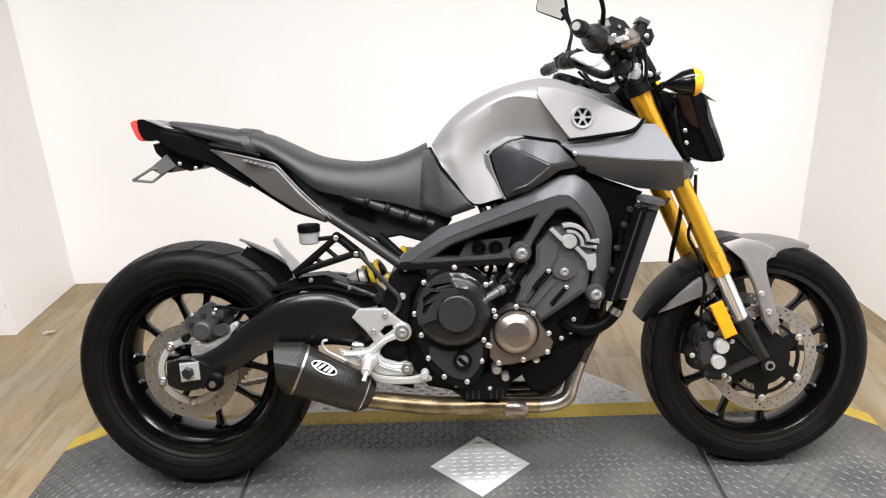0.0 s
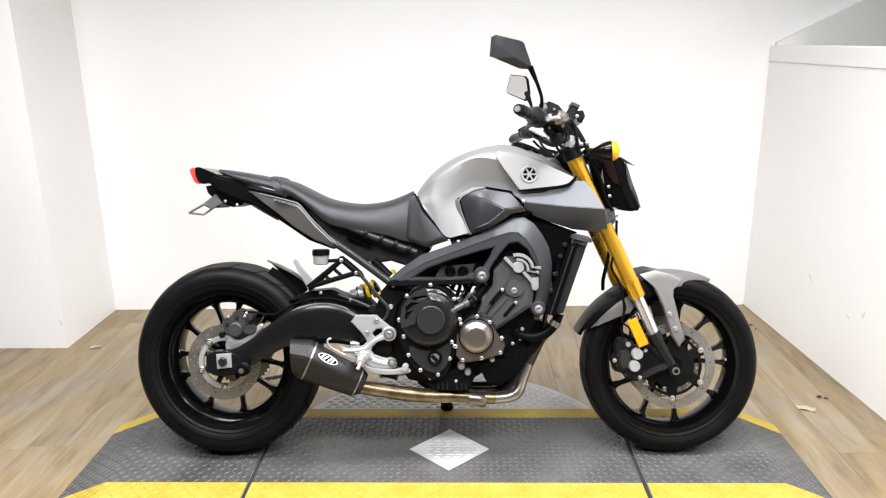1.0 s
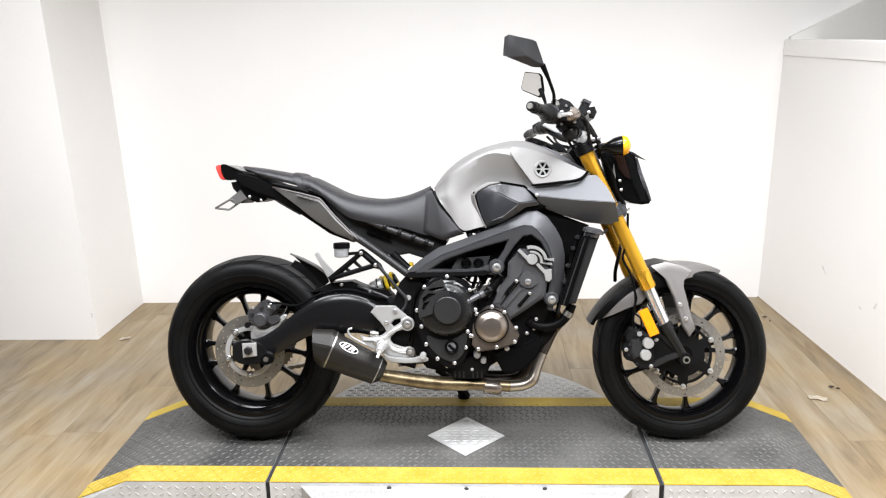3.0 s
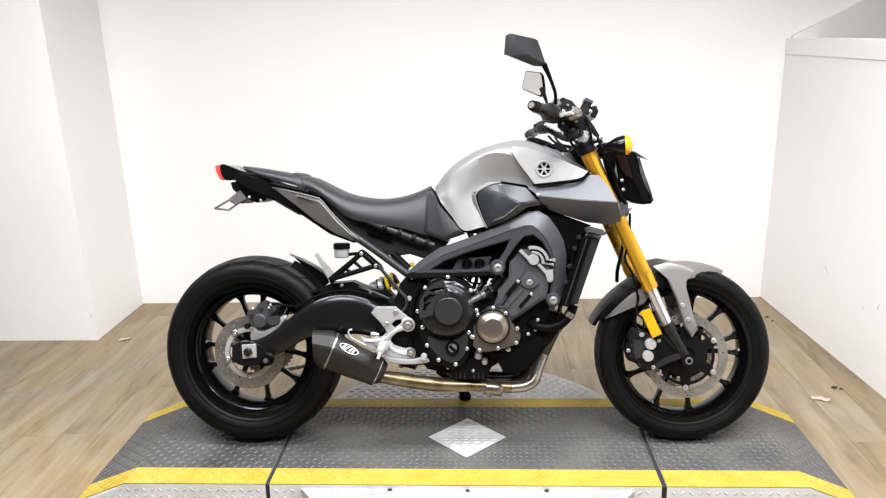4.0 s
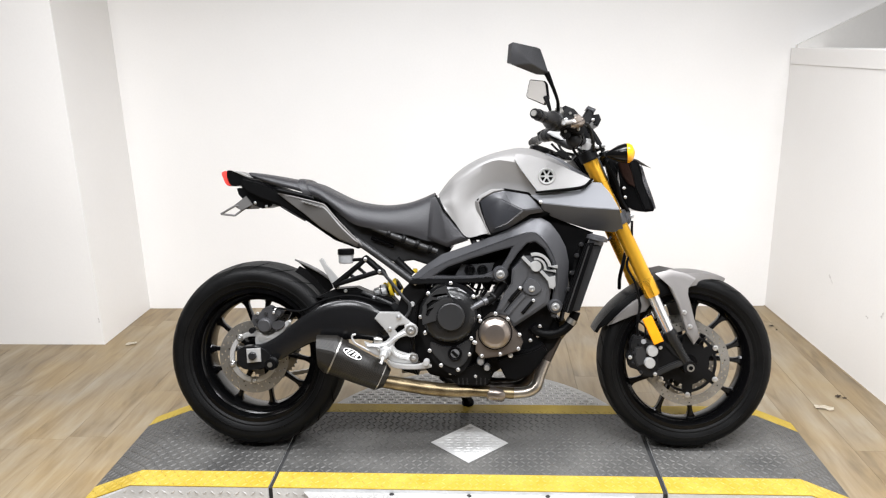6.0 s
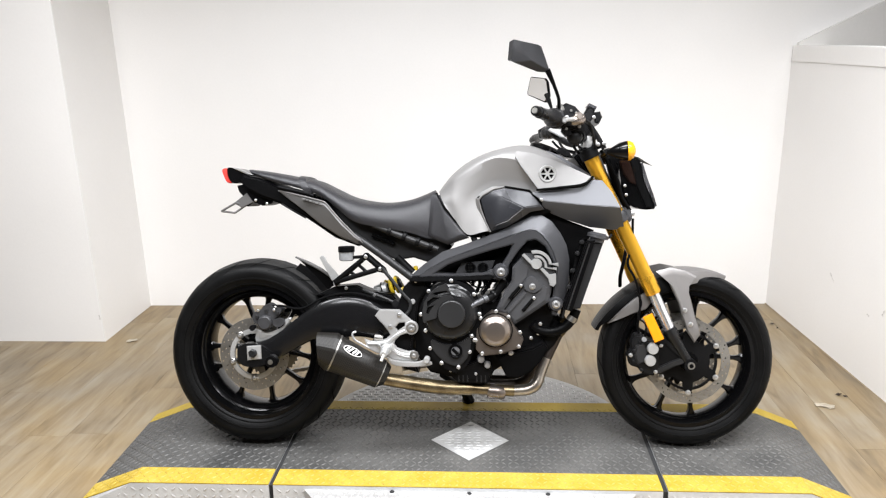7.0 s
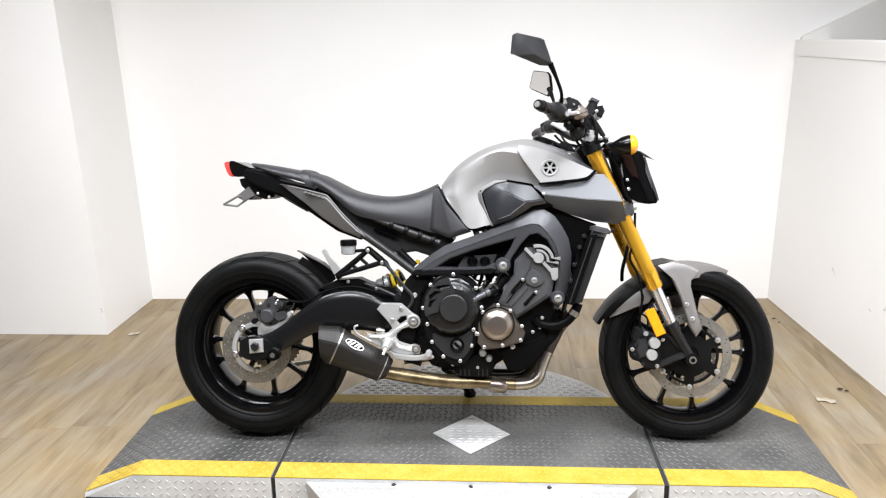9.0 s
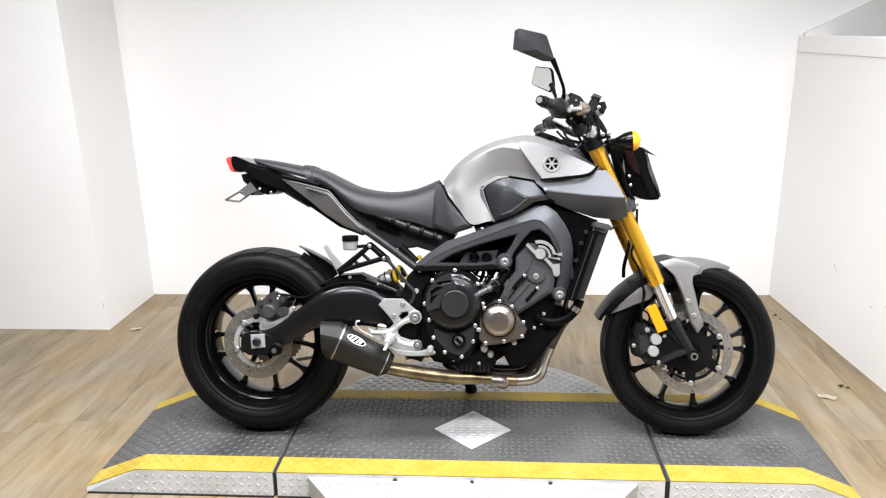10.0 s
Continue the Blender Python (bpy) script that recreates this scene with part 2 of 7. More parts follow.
# ---- turntable and deck ----
def lug_field(spots, length, width, height):
    """Raised lens-shaped bars of tread plate: each spot is (x, y, z, angle, slope)."""
    verts, faces = [], []
    for x, y, z, ang, slope in spots:
        c, s = math.cos(ang), math.sin(ang)
        k = len(verts)
        for u, v, h in ((-length / 2, 0, 0), (0, -width / 2, 0), (length / 2, 0, 0), (0, width / 2, 0), (-length * 0.22, 0, height), (length * 0.22, 0, height)):
            px, py = u * c - v * s, u * s + v * c
            verts.append((x + px, y + py, z + h + slope * px))
        faces += [(k, k + 1, k + 4), (k + 1, k + 5, k + 4), (k + 1, k + 2, k + 5), (k + 2, k + 3, k + 5), (k + 3, k + 4, k + 5), (k + 3, k, k + 4)]
    return verts, faces


CX, CY = 0.72, -0.24
Y_F, Y_B = -0.515, 0.035
YEL_F, YEL_B = -0.43, -0.03
RAMP_DROP = 0.066


def deck_z(x):
    """Height of the deck's top along its length: level in the middle, ramps at both ends."""
    if x < -0.35:
        return (x + 0.35) * RAMP_DROP / 0.17
    if x > 1.75:
        return (1.75 - x) * RAMP_DROP / 0.16
    return 0.0


def deck_slab(xs, y0, y1, drop, taper):
    """A slab over the stations xs, thick down to the floor, its sides leaning in by taper."""
    bm = bmesh.new()
    rows = []
    for x in xs:
        z = deck_z(x) - drop
        rows.append([bm.verts.new(p) for p in ((x, y0, z), (x, y1, z), (x, y1 - taper, FLOOR + 0.004), (x, y0 + taper, FLOOR + 0.004))])
    for a, b in zip(rows, rows[1:]):
        for i in range(4):
            bm.faces.new((a[i], a[(i + 1) % 4], b[(i + 1) % 4], b[i]))
    bm.faces.new(rows[0]), bm.faces.new(rows[-1][::-1])
    return bm


def strip(xs, y0, y1, lift):
    bm = bmesh.new()
    rows = []
    for x in xs:
        z = deck_z(x)
        rows.append([bm.verts.new(p) for p in ((x, y0, z - 0.002), (x, y1, z - 0.002), (x, y1, z + lift), (x, y0, z + lift))])
    for a, b in zip(rows, rows[1:]):
        for i in range(4):
            bm.faces.new((a[i], a[(i + 1) % 4], b[(i + 1) % 4], b[i]))
    bm.faces.new(rows[0]), bm.faces.new(rows[-1][::-1])
    return bm


platform = thing("display_platform", "black tread-plate display platform with yellow edges on a turntable", "platform", pose(0, 0, 0))
SECTIONS = [("ramp_section", [-0.52, -0.35, 0.095]), ("centre_section", [0.109, 1.313]), ("ramp_section", [1.329, 1.75, 1.91])]
rnd = random.Random(4)
for sec, xs in SECTIONS:
    body = part(sec, deck_slab(xs, Y_F, Y_B, 0.003, -0.006), SKIRT, platform, "black deck section with bare metal sides", 0)
    part("deck_plate", strip(xs, YEL_F, YEL_B, 0.0), DECK, body, "scuffed black tread plate", 0)
    part("yellow_strip", strip(xs, Y_F, YEL_F, 0.0005), YELLOW, body, "worn yellow safety strip", 0)
    part("yellow_strip", strip(xs, YEL_B, Y_B, 0.0005), YELLOW, body, "worn yellow safety strip", 0)
    spots, yspots, sspots = [], [], []
    pitch = 0.021
    nx, ny = int((xs[-1] - xs[0]) / pitch), int((YEL_B - YEL_F) / pitch)
    for i in range(nx):
        for j in range(ny + 5):
            x = xs[0] + (i + 0.5) * pitch
            y = Y_F + 0.012 + j * pitch
            if y > Y_B - 0.008:
                continue
            inlay = abs(x - CX) + abs(y - CY) < 0.14
            if inlay:
                continue
            ang = radians(45 if (i + j) % 2 else -45)
            slope = (deck_z(x + 0.01) - deck_z(x - 0.01)) / 0.02
            spot = (x, y, deck_z(x), ang, slope)
            if y < YEL_F or y > YEL_B:
                yspots.append(spot)
            else:
                spots.append(spot)
    v, f = lug_field(spots, 0.024, 0.0078, 0.0021)
    tagged(mesh_ob("tread_pattern", v, f, LUG, body), kind="stuff")
    v, f = lug_field(yspots, 0.024, 0.0075, 0.0022)
    tagged(mesh_ob("tread_pattern", v, f, YELLOW_LUG, body), kind="stuff")
    verts, faces = [], []
    for i in range(int((xs[-1] - xs[0]) / 0.026)):
        for j in range(3):
            x = xs[0] + 0.02 + i * 0.026
            z = FLOOR + 0.018 + j * 0.024
            if z > deck_z(x) - 0.014 or x > xs[-1] - 0.015:
                continue
            yv = Y_F - 0.006 * (deck_z(x) - z) / (deck_z(x) - FLOOR)
            k = len(verts)
            tilt = 0.008 if (i + j) % 2 else -0.008
            for u, w_, d in ((-0.009, -tilt, 0.0), (0.003, -0.003 * (1 if tilt > 0 else -1), 0.0), (0.009, tilt, 0.0), (-0.003, 0.003 * (1 if tilt > 0 else -1), 0.0), (0, 0, -0.0025)):
                verts.append((x + u, yv + d, z + w_))
            faces += [(k, k + 1, k + 4), (k + 1, k + 2, k + 4), (k + 2, k + 3, k + 4), (k + 3, k, k + 4)]
    if faces:
        tagged(mesh_ob("side_tread_pattern", verts, faces, ALU_LUG, body), kind="stuff")

# Dark strips that paint the shadow gap along the deck's foot.
for sec_x0, sec_x1 in ((-0.515, 0.095), (0.109, 1.313), (1.329, 1.905)):
    part("deck_shadow_strip", bm_box(sec_x0, sec_x1, Y_F - 0.0095, Y_F + 0.004, FLOOR + 0.0005, FLOOR + 0.006), GAP, platform, "dark strip standing for the shadow gap under the deck", 0)
for gx in (0.102, 1.321):
    part("seam_bar", bm_box(gx - 0.0068, gx + 0.0068, Y_F + 0.004, Y_B - 0.004, FLOOR + 0.002, -0.006), GAP, platform, "dark seam between deck sections", 0)


FRONT_CUT = [(0.176, -0.475), (0.404, -0.770), (1.036, -0.770), (1.264, -0.475)]


def turntable_disc():
    """Round behind the deck, with a chamfered straight-sided nose in front of it."""
    bm = bmesh.new()
    arc = [(CX + 0.605 * math.cos(radians(a)), CY + 0.605 * math.sin(radians(a))) for a in range(-22, 203, 3)]
    outline = arc + FRONT_CUT
    low = [bm.verts.new((x, y, FLOOR + 0.008)) for x, y in outline]
    top = [bm.verts.new((x, y, FLOOR + 0.074)) for x, y in outline]
    bm.faces.new(top)
    bm.faces.new(low[::-1])
    for k in range(len(outline)):
        n_ = (k + 1) % len(outline)
        bm.faces.new((low[k], low[n_], top[n_], top[k]))
    return bm


disc = part("turntable_disc", turntable_disc(), ALU, platform, "round bare aluminium tread-plate turntable", 30)
spots = []
for i in range(-30, 31):
    for j in range(-30, 31):
        x, y = CX + i * 0.021, CY + j * 0.021
        nose = y > -0.755 and abs(x - CX) < 0.525 + (y + 0.475) * 0.773
        if (math.hypot(x - CX, y - CY) < 0.585 if y > Y_B else nose) and not (Y_F - 0.004 < y < Y_B + 0.004):
            spots.append((x, y, FLOOR + 0.074, radians(0 if (i + j) % 2 else 90), 0))
v, f = lug_field(spots, 0.025, 0.0085, 0.0026)
tagged(mesh_ob("tread_pattern", v, f, ALU_LUG, disc), kind="stuff")

for sx_, sy_ in ((0.486, -0.522), (0.725, -0.524), (0.966, -0.521)):
    bm = bmesh.new()
    bmesh.ops.create_cone(bm, cap_ends=True, segments=12, radius1=0.0078, radius2=0.005, depth=0.003, matrix=Matrix.Translation((sx_, sy_, FLOOR + 0.0755)))
    part("plate_screw", bm, GAP, disc, "", 30)

inlay = bmesh.new()
lo = [inlay.verts.new((CX + a, CY + b, -0.002)) for a, b in ((-0.133, 0), (0, -0.125), (0.133, 0), (0, 0.127))]
hi = [inlay.verts.new((v_.co.x, v_.co.y, 0.0015)) for v_ in lo]
inlay.faces.new(hi)
for i in range(4):
    inlay.faces.new((lo[i], lo[(i + 1) % 4], hi[(i + 1) % 4], hi[i]))
inlay_ob = part("diamond_inlay", inlay, INLAY, platform, "bright bare aluminium tread-plate diamond", 0)
spots = []
for i in range(-9, 10):
    for j in range(-9, 10):
        x, y = CX + i * 0.0165 + (0.008 if j % 2 else 0), CY + j * 0.0165
        if abs(x - CX) + abs(y - CY) < 0.118 and (i + j) % 2 == 0:
            spots.append((x, y, 0.0015, 0.0 if j % 2 else 0.12, 0))
v, f = lug_field(spots, 0.026, 0.008, 0.0022)
tagged(mesh_ob("tread_pattern", v, f, INLAY, inlay_ob), kind="stuff")


# litter, wall marks and the half wall's shadow strip
def scrap(x, y, ang, sx, sy, material, label):
    """A small crumpled scrap that lies on the floor."""
    r_ = random.Random(int(1000 * (x + 7 * y)))
    bm = bmesh.new()
    n = 5
    grid = [[bm.verts.new(((i / (n - 1) - 0.5) * sx * (1 + 0.3 * r_.random()), (j / (n - 1) - 0.5) * sy * (1 + 0.4 * r_.random()), 0.001 + 0.006 * r_.random())) for j in range(n)] for i in range(n)]
    for i in range(n - 1):
        for j in range(n - 1):
            bm.faces.new((grid[i][j], grid[i + 1][j], grid[i + 1][j + 1], grid[i][j + 1]))
    bmesh.ops.solidify(bm, geom=bm.faces[:], thickness=0.0012)
    ob = part("floor_scrap", bm, material, None, label, 0)
    ob.matrix_basis = pose(x, y, FLOOR + 0.0015, 0, 0, ang)
    return tagged(ob, category="litter", group="litter on the floor")


PAPER = mat("crumpled_paper", (0.62, 0.56, 0.46), 0.7)
LEAF = mat("dry_brown_leaf", (0.07, 0.05, 0.035), 0.7)
scrap(-0.994, 0.802, 20, 0.042, 0.026, PAPER, "small crumpled paper scrap on the plank floor")
scrap(2.10, 0.19, -20, 0.06, 0.024, PAPER, "torn paper scrap on the plank floor")
for lx, ly, la, ll in ((2.195, 0.286, 30, 0.020), (2.214, 0.272, 10, 0.012), (2.209, 1.046, 10, 0.020), (2.215, 0.99, 40, 0.010)):
    scrap(lx, ly, la, ll, ll * 0.6, LEAF, "dark dry leaf bit on the plank floor")


def scuff(parent, m, length, height):
    """A faint rubbed mark on a wall: a film with a ragged outline."""
    r_ = random.Random(int(length * 5000))
    top = [(length * (i / 6 - 0.5), height * (0.2 + 0.5 * r_.random())) for i in range(7)]
    low = [(length * (i / 6 - 0.5), -height * (0.1 + 0.5 * r_.random())) for i in range(7)]
    ob = part("scuff_mark", plate(top + low[::-1], -0.0006, -0.0002, (), 0), SCUFF, parent, "faint grey rubbed mark", 0)
    ob.matrix_basis = m
    return ob


SCUFF = mat("grey_rub_mark", (0.65, 0.63, 0.61), 0.7, 0, 0.4, 60)
scuff(half_wall, pose(0.0, -0.625, 0.268, 0, 35, -90), 0.05, 0.010)
scuff(half_wall, pose(0.0, -1.03, 0.252, 0, -70, -90), 0.03, 0.012)
scuff(half_wall, pose(0.0, -0.93, 0.205, 0, 10, -90), 0.02, 0.008)
scuff(bay_left, pose(-1.140, 0.797, 0.041, 0, 82, 0), 0.025, 0.008)
# Thin brown strip put in as the faint shadow where wall meets floor.
foot_shadow = part("foot_shadow_strip", bm_box(-0.005, -0.0005, -4.2, -0.004, FLOOR, FLOOR + 0.004), SUBFLOOR, None, "", 0)
foot_shadow.matrix_basis = HALF
tagged(foot_shadow, "thin strip standing for the faint shadow line under the half wall", "trim", "", "structure")


# ---- motorcycle ----
TYRE = mat("tyre_rubber", (0.0040, 0.0040, 0.0041), 0.44, 0, 0.5, 9, 0.3, 260, spec=0.09)
# Tread rubber greyer and rougher than the sidewall.
TREAD = mat("matt_tread_rubber", (0.019, 0.0187, 0.0183), 0.62, 0, 0.55, 14, 0.6, 220, spec=0.12)
RIM = mat("satin_black_cast_wheel", (0.0018, 0.0018, 0.002), 0.17, 0, 0.2, 8, 0.05, 200, spec=0.28)
STEEL = mat("brushed_brake_steel", (0.33, 0.32, 0.30), 0.36, 0.9, 0.18, 12, 0.1, 300)
GOLD = mat("gold_anodised_fork", (0.76, 0.41, 0.038), 0.27, 0.82, 0.1, 7, 0.03, 300)
CHROME = mat("polished_fork_tube", (0.75, 0.75, 0.76), 0.2, 0.85, 0.05, 5)
GREY = mat("matt_metallic_grey_paint", (0.232, 0.227, 0.223), 0.58, 0.5, 0.05, 4, 0.06, 900, 0.03)
DARKGREY = mat("dark_metallic_grey_paint", (0.092, 0.094, 0.101), 0.50, 0.45, 0.08, 4, 0.08, 700, 0.04)
BLACKPLASTIC = mat("moulded_black_plastic", (0.0024, 0.0024, 0.0026), 0.40, 0, 0.2, 9, 0.25, 500, spec=0.07)
GLOSSBLACK = mat("gloss_black_plastic", (0.003, 0.003, 0.0032), 0.16, 0, 0.2, 7, spec=0.26)
FRAME = mat("charcoal_cast_frame", (0.060, 0.0605, 0.065), 0.32, 0.5, 0.18, 6, 0.25, 600, spec=0.38)
SWING = mat("satin_black_swingarm", (0.0058, 0.0058, 0.0062), 0.22, 0.0, 0.15, 6, 0.08, 400, spec=0.32)
SEATMAT = mat("black_grained_vinyl", (0.017, 0.017, 0.0195), 0.40, 0, 0.15, 7, 0.6, 700, spec=0.45)
ENGINE = mat("black_engine_casting", (0.0042, 0.0042, 0.0045), 0.38, 0.0, 0.25, 9, 0.35, 400, spec=0.12)
ENGINEGREY = mat("grey_head_casting", (0.066, 0.0665, 0.0705), 0.38, 0.45, 0.2, 9, 0.3, 400)
BRONZE = mat("warm_grey_engine_cover", (0.24, 0.205, 0.18), 0.30, 0.85, 0.15, 9, 0.15, 400)
SILVER = mat("cast_silver_aluminium", (0.54, 0.54, 0.536), 0.34, 0.62, 0.12, 9, 0.15, 350)
CAMMETAL = mat("bare_cam_cover_alloy", (0.42, 0.42, 0.415), 0.38, 0.6, 0.15, 12, 0.2, 350)
BOLT = mat("zinc_bolt", (0.55, 0.55, 0.55), 0.3, 0.85, 0.1, 20)
HEATED = mat("heat_tinted_steel_pipe", (0.145, 0.105, 0.055), 0.36, 0.9, 0.55, 16, 0.1, 200, 0.14, tint=(0.34, 0.27, 0.165))
PIPE = mat("plain_steel_pipe", (0.40, 0.36, 0.31), 0.32, 0.9, 0.35, 7, 0.1, 200, 0.14)
BURNT = mat("burnt_header_steel", (0.040, 0.031, 0.025), 0.42, 0.5, 0.5, 9, 0.2, 200, 0.14)
CARBON = carbon_material()
WHITE = mat("white_print", (0.72, 0.71, 0.69), 0.4)
GREYPRINT = mat("pale_grey_print", (0.145, 0.142, 0.139), 0.4)
YELLOWPART = mat("yellow_spring_paint", (0.66, 0.46, 0.02), 0.4)
CLEAR = mat("milky_reservoir_plastic", (0.22, 0.225, 0.23), 0.25, 0, 0.2, 20)
AMBER = mat("amber_reflector", (0.72, 0.27, 0.008), 0.2, 0, 0.1, 40, 0.2, 700)
AMBERLENS = mat("amber_lens", (0.80, 0.36, 0.014), 0.12, 0, 0.05, 30)
RED = mat("red_tail_lens", (0.62, 0.06, 0.05), 0.15, 0, 0.08, 30)
MIRROR = mat("mirror_glass", (0.9, 0.9, 0.9), 0.02, 1.0, 0.0, 5, 0, 100, 0.0)
CORE = mat("radiator_core", (0.010, 0.010, 0.0108), 0.50, 0.2, 0.3, 30, 0.5, 500, spec=0.3)
LENS = glass_material("headlight_glass", (0.22, 0.22, 0.24))
FENDERGREY = mat("fender_grey_paint", (0.20, 0.191, 0.186), 0.48, 0.6, 0.06, 4, 0.06, 900)
# Body grey with the tail's sideways shade mixed in; also grey trim.
TAILGREY = mat("tail_shade_and_trim_grey", (0.12, 0.117, 0.115), 0.42, 0.5, 0.06, 4, 0.06, 900)
CALIPER = mat("grey_caliper_casting", (0.038, 0.038, 0.040), 0.42, 0.2, 0.35, 20, 0.3, 400, spec=0.3)
PUMP = mat("warm_worn_alloy", (0.26, 0.225, 0.20), 0.26, 0.8, 0.35, 26, 0.2, 300)
MIRRORSHELL = mat("satin_mirror_shell", (0.024, 0.024, 0.0255), 0.34, 0.0, 0.2, 20, 0.2, 400, spec=0.4)
COVER = mat("satin_black_cover", (0.0092, 0.0092, 0.0095), 0.26, 0.0, 0.2, 9, 0.2, 400, spec=0.24)
# Black lifted to stand for haze over the handlebar; also small fittings.
CONTROL = mat("hazed_and_plain_black", (0.0125, 0.0125, 0.013), 0.28, 0.0, 0.35, 20, 0.2, 400, spec=0.15)
VANE = mat("charcoal_cover_casting", (0.0175, 0.0175, 0.018), 0.36, 0.0, 0.2, 9, 0.3, 400, spec=0.28)
SIDECOVER = mat("satin_black_side_panel", (0.026, 0.027, 0.031), 0.27, 0.2, 0.15, 6, 0.1, 400, spec=0.55)
# Brown that paints a reddish reflection onto the headlight's side.
REFLECTION_BROWN = mat("painted_brown_reflection", (0.012, 0.006, 0.0045), 0.2, 0, 0.15, 12)
# Near-black standing in for shade in gaps and grooves; also black badge fields.
HOLLOW = mat("recess_shade_and_inlay_black", (0.002, 0.002, 0.002), 0.9, spec=0.05)

LEAN = 12.0
bike = thing("motorcycle", "matt grey naked motorcycle with gold forks leaning on its side stand", "motorcycle", pose(0, -0.232, 0, -LEAN, 0, 0))


def closed_smooth(pts, k=4):
    """A closed Catmull-Rom curve through the corner points."""
    out = []
    n = len(pts)
    for i in range(n):
        p = [Vector(pts[(i + j) % n]) for j in (-1, 0, 1, 2)]
        for s in range(k):
            t = s / k
            out.append(tuple(0.5 * (2 * p[1] + (p[2] - p[0]) * t + (2 * p[0] - 5 * p[1] + 4 * p[2] - p[3]) * t * t + (3 * p[1] - p[0] - 3 * p[2] + p[3]) * t ** 3)))
    return out


def open_smooth(pts, k=6):
    pts = [Vector(p) for p in pts]
    ext = [2 * pts[0] - pts[1]] + pts + [2 * pts[-1] - pts[-2]]
    out = []
    for i in range(1, len(ext) - 2):
        p = ext[i - 1:i + 3]
        for s in range(k):
            t = s / k
            out.append(0.5 * (2 * p[1] + (p[2] - p[0]) * t + (2 * p[0] - 5 * p[1] + 4 * p[2] - p[3]) * t * t + (3 * p[1] - p[0] - 3 * p[2] + p[3]) * t ** 3))
    out.append(pts[-1])
    return out


def facets(pts, ys, faces, thick=0.004, bevel=0.0015):
    """A moulded panel of flat facets: corners (x, z) at depths ys."""
    bm = bmesh.new()
    vs = [bm.verts.new((x, y, z)) for (x, z), y in zip(pts, ys)]
    for f in faces:
        bm.faces.new([vs[i] for i in f])
    bmesh.ops.delete(bm, geom=[v for v in bm.verts if not v.link_faces], context="VERTS")
    bmesh.ops.recalc_face_normals(bm, faces=bm.faces)
    if sum(f.normal.y * f.calc_area() for f in bm.faces) > 0:
        bmesh.ops.reverse_faces(bm, faces=bm.faces[:])
    bmesh.ops.solidify(bm, geom=bm.faces[:], thickness=thick)
    bmesh.ops.recalc_face_normals(bm, faces=bm.faces)
    if bevel:
        sharp = [e for e in bm.edges if len(e.link_faces) == 2 and e.calc_face_angle(0) > 0.12]
        bmesh.ops.bevel(bm, geom=sharp, offset=bevel, segments=2, affect="EDGES", clamp_overlap=True)
    return bm


def panel(pts, y, bulge=0.01, inset=0.25, thick=0.006):
    """A pillow-shaped panel: outline at y, its middle raised by bulge towards the right side."""
    bm = bmesh.new()
    ys = y if isinstance(y, (list, tuple)) else [y] * len(pts)
    cx, cz = sum(p[0] for p in pts) / len(pts), sum(p[1] for p in pts) / len(pts)
    my = sum(ys) / len(ys)
    back = [bm.verts.new((x, yy + thick, z)) for (x, z), yy in zip(pts, ys)]
    a = [bm.verts.new((x, yy, z)) for (x, z), yy in zip(pts, ys)]
    b = [bm.verts.new((x + (cx - x) * inset * 0.5, yy - bulge * 0.75, z + (cz - z) * inset * 0.5)) for (x, z), yy in zip(pts, ys)]
    c = [bm.verts.new((x + (cx - x) * inset * 1.3, yy - bulge, z + (cz - z) * inset * 1.3)) for (x, z), yy in zip(pts, ys)]
    n = len(pts)
    for lo, hi in ((back, a), (a, b), (b, c)):
        for i in range(n):
            bm.faces.new((lo[i], lo[(i + 1) % n], hi[(i + 1) % n], hi[i]))
    bm.faces.new(c)
    bm.faces.new(back)
    return bm


def tube(pts, r, seg=12, k=5):
    """A round bar along smoothed points; r is one radius or one for each point."""
    rs = r if isinstance(r, (list, tuple)) else [r] * len(pts)
    path = open_smooth(pts, k) if k > 1 else [Vector(p) for p in pts]
    kk = max(k, 1)
    bm = bmesh.new()
    rings = []
    up = Vector((0.13, 0.97, 0.21))
    for i, p in enumerate(path):
        d = (path[min(i + 1, len(path) - 1)] - path[max(i - 1, 0)]).normalized()
        u = (up - d * up.dot(d)).normalized()
        v = d.cross(u)
        up = u
        f = i / kk
        j = min(int(f), len(rs) - 2)
        rad = rs[j] + (rs[j + 1] - rs[j]) * (f - j)
        rings.append([bm.verts.new(p + (u * math.cos(a) + v * math.sin(a)) * rad) for a in (2 * math.pi * q / seg for q in range(seg))])
    for a, b in zip(rings, rings[1:]):
        for q in range(seg):
            bm.faces.new((a[q], a[(q + 1) % seg], b[(q + 1) % seg], b[q]))
    bm.faces.new(rings[0]), bm.faces.new(rings[-1][::-1])
    return bm


def turned(profile, p0, p1, seg=32):
    """A turned body on the axis p0 to p1: profile of (fraction of the length, radius)."""
    p0, p1 = Vector(p0), Vector(p1)
    d = (p1 - p0).normalized()
    u = d.orthogonal().normalized()
    v = d.cross(u)
    bm = bmesh.new()
    rings = []
    for f, r in profile:
        c = p0.lerp(p1, f)
        rings.append([bm.verts.new(c + (u * math.cos(a) + v * math.sin(a)) * max(r, 1e-4)) for a in (2 * math.pi * q / seg for q in range(seg))])
    for a, b in zip(rings, rings[1:]):
        for q in range(seg):
            bm.faces.new((a[q], a[(q + 1) % seg], b[(q + 1) % seg], b[q]))
    bm.faces.new(rings[0]), bm.faces.new(rings[-1][::-1])
    return bm


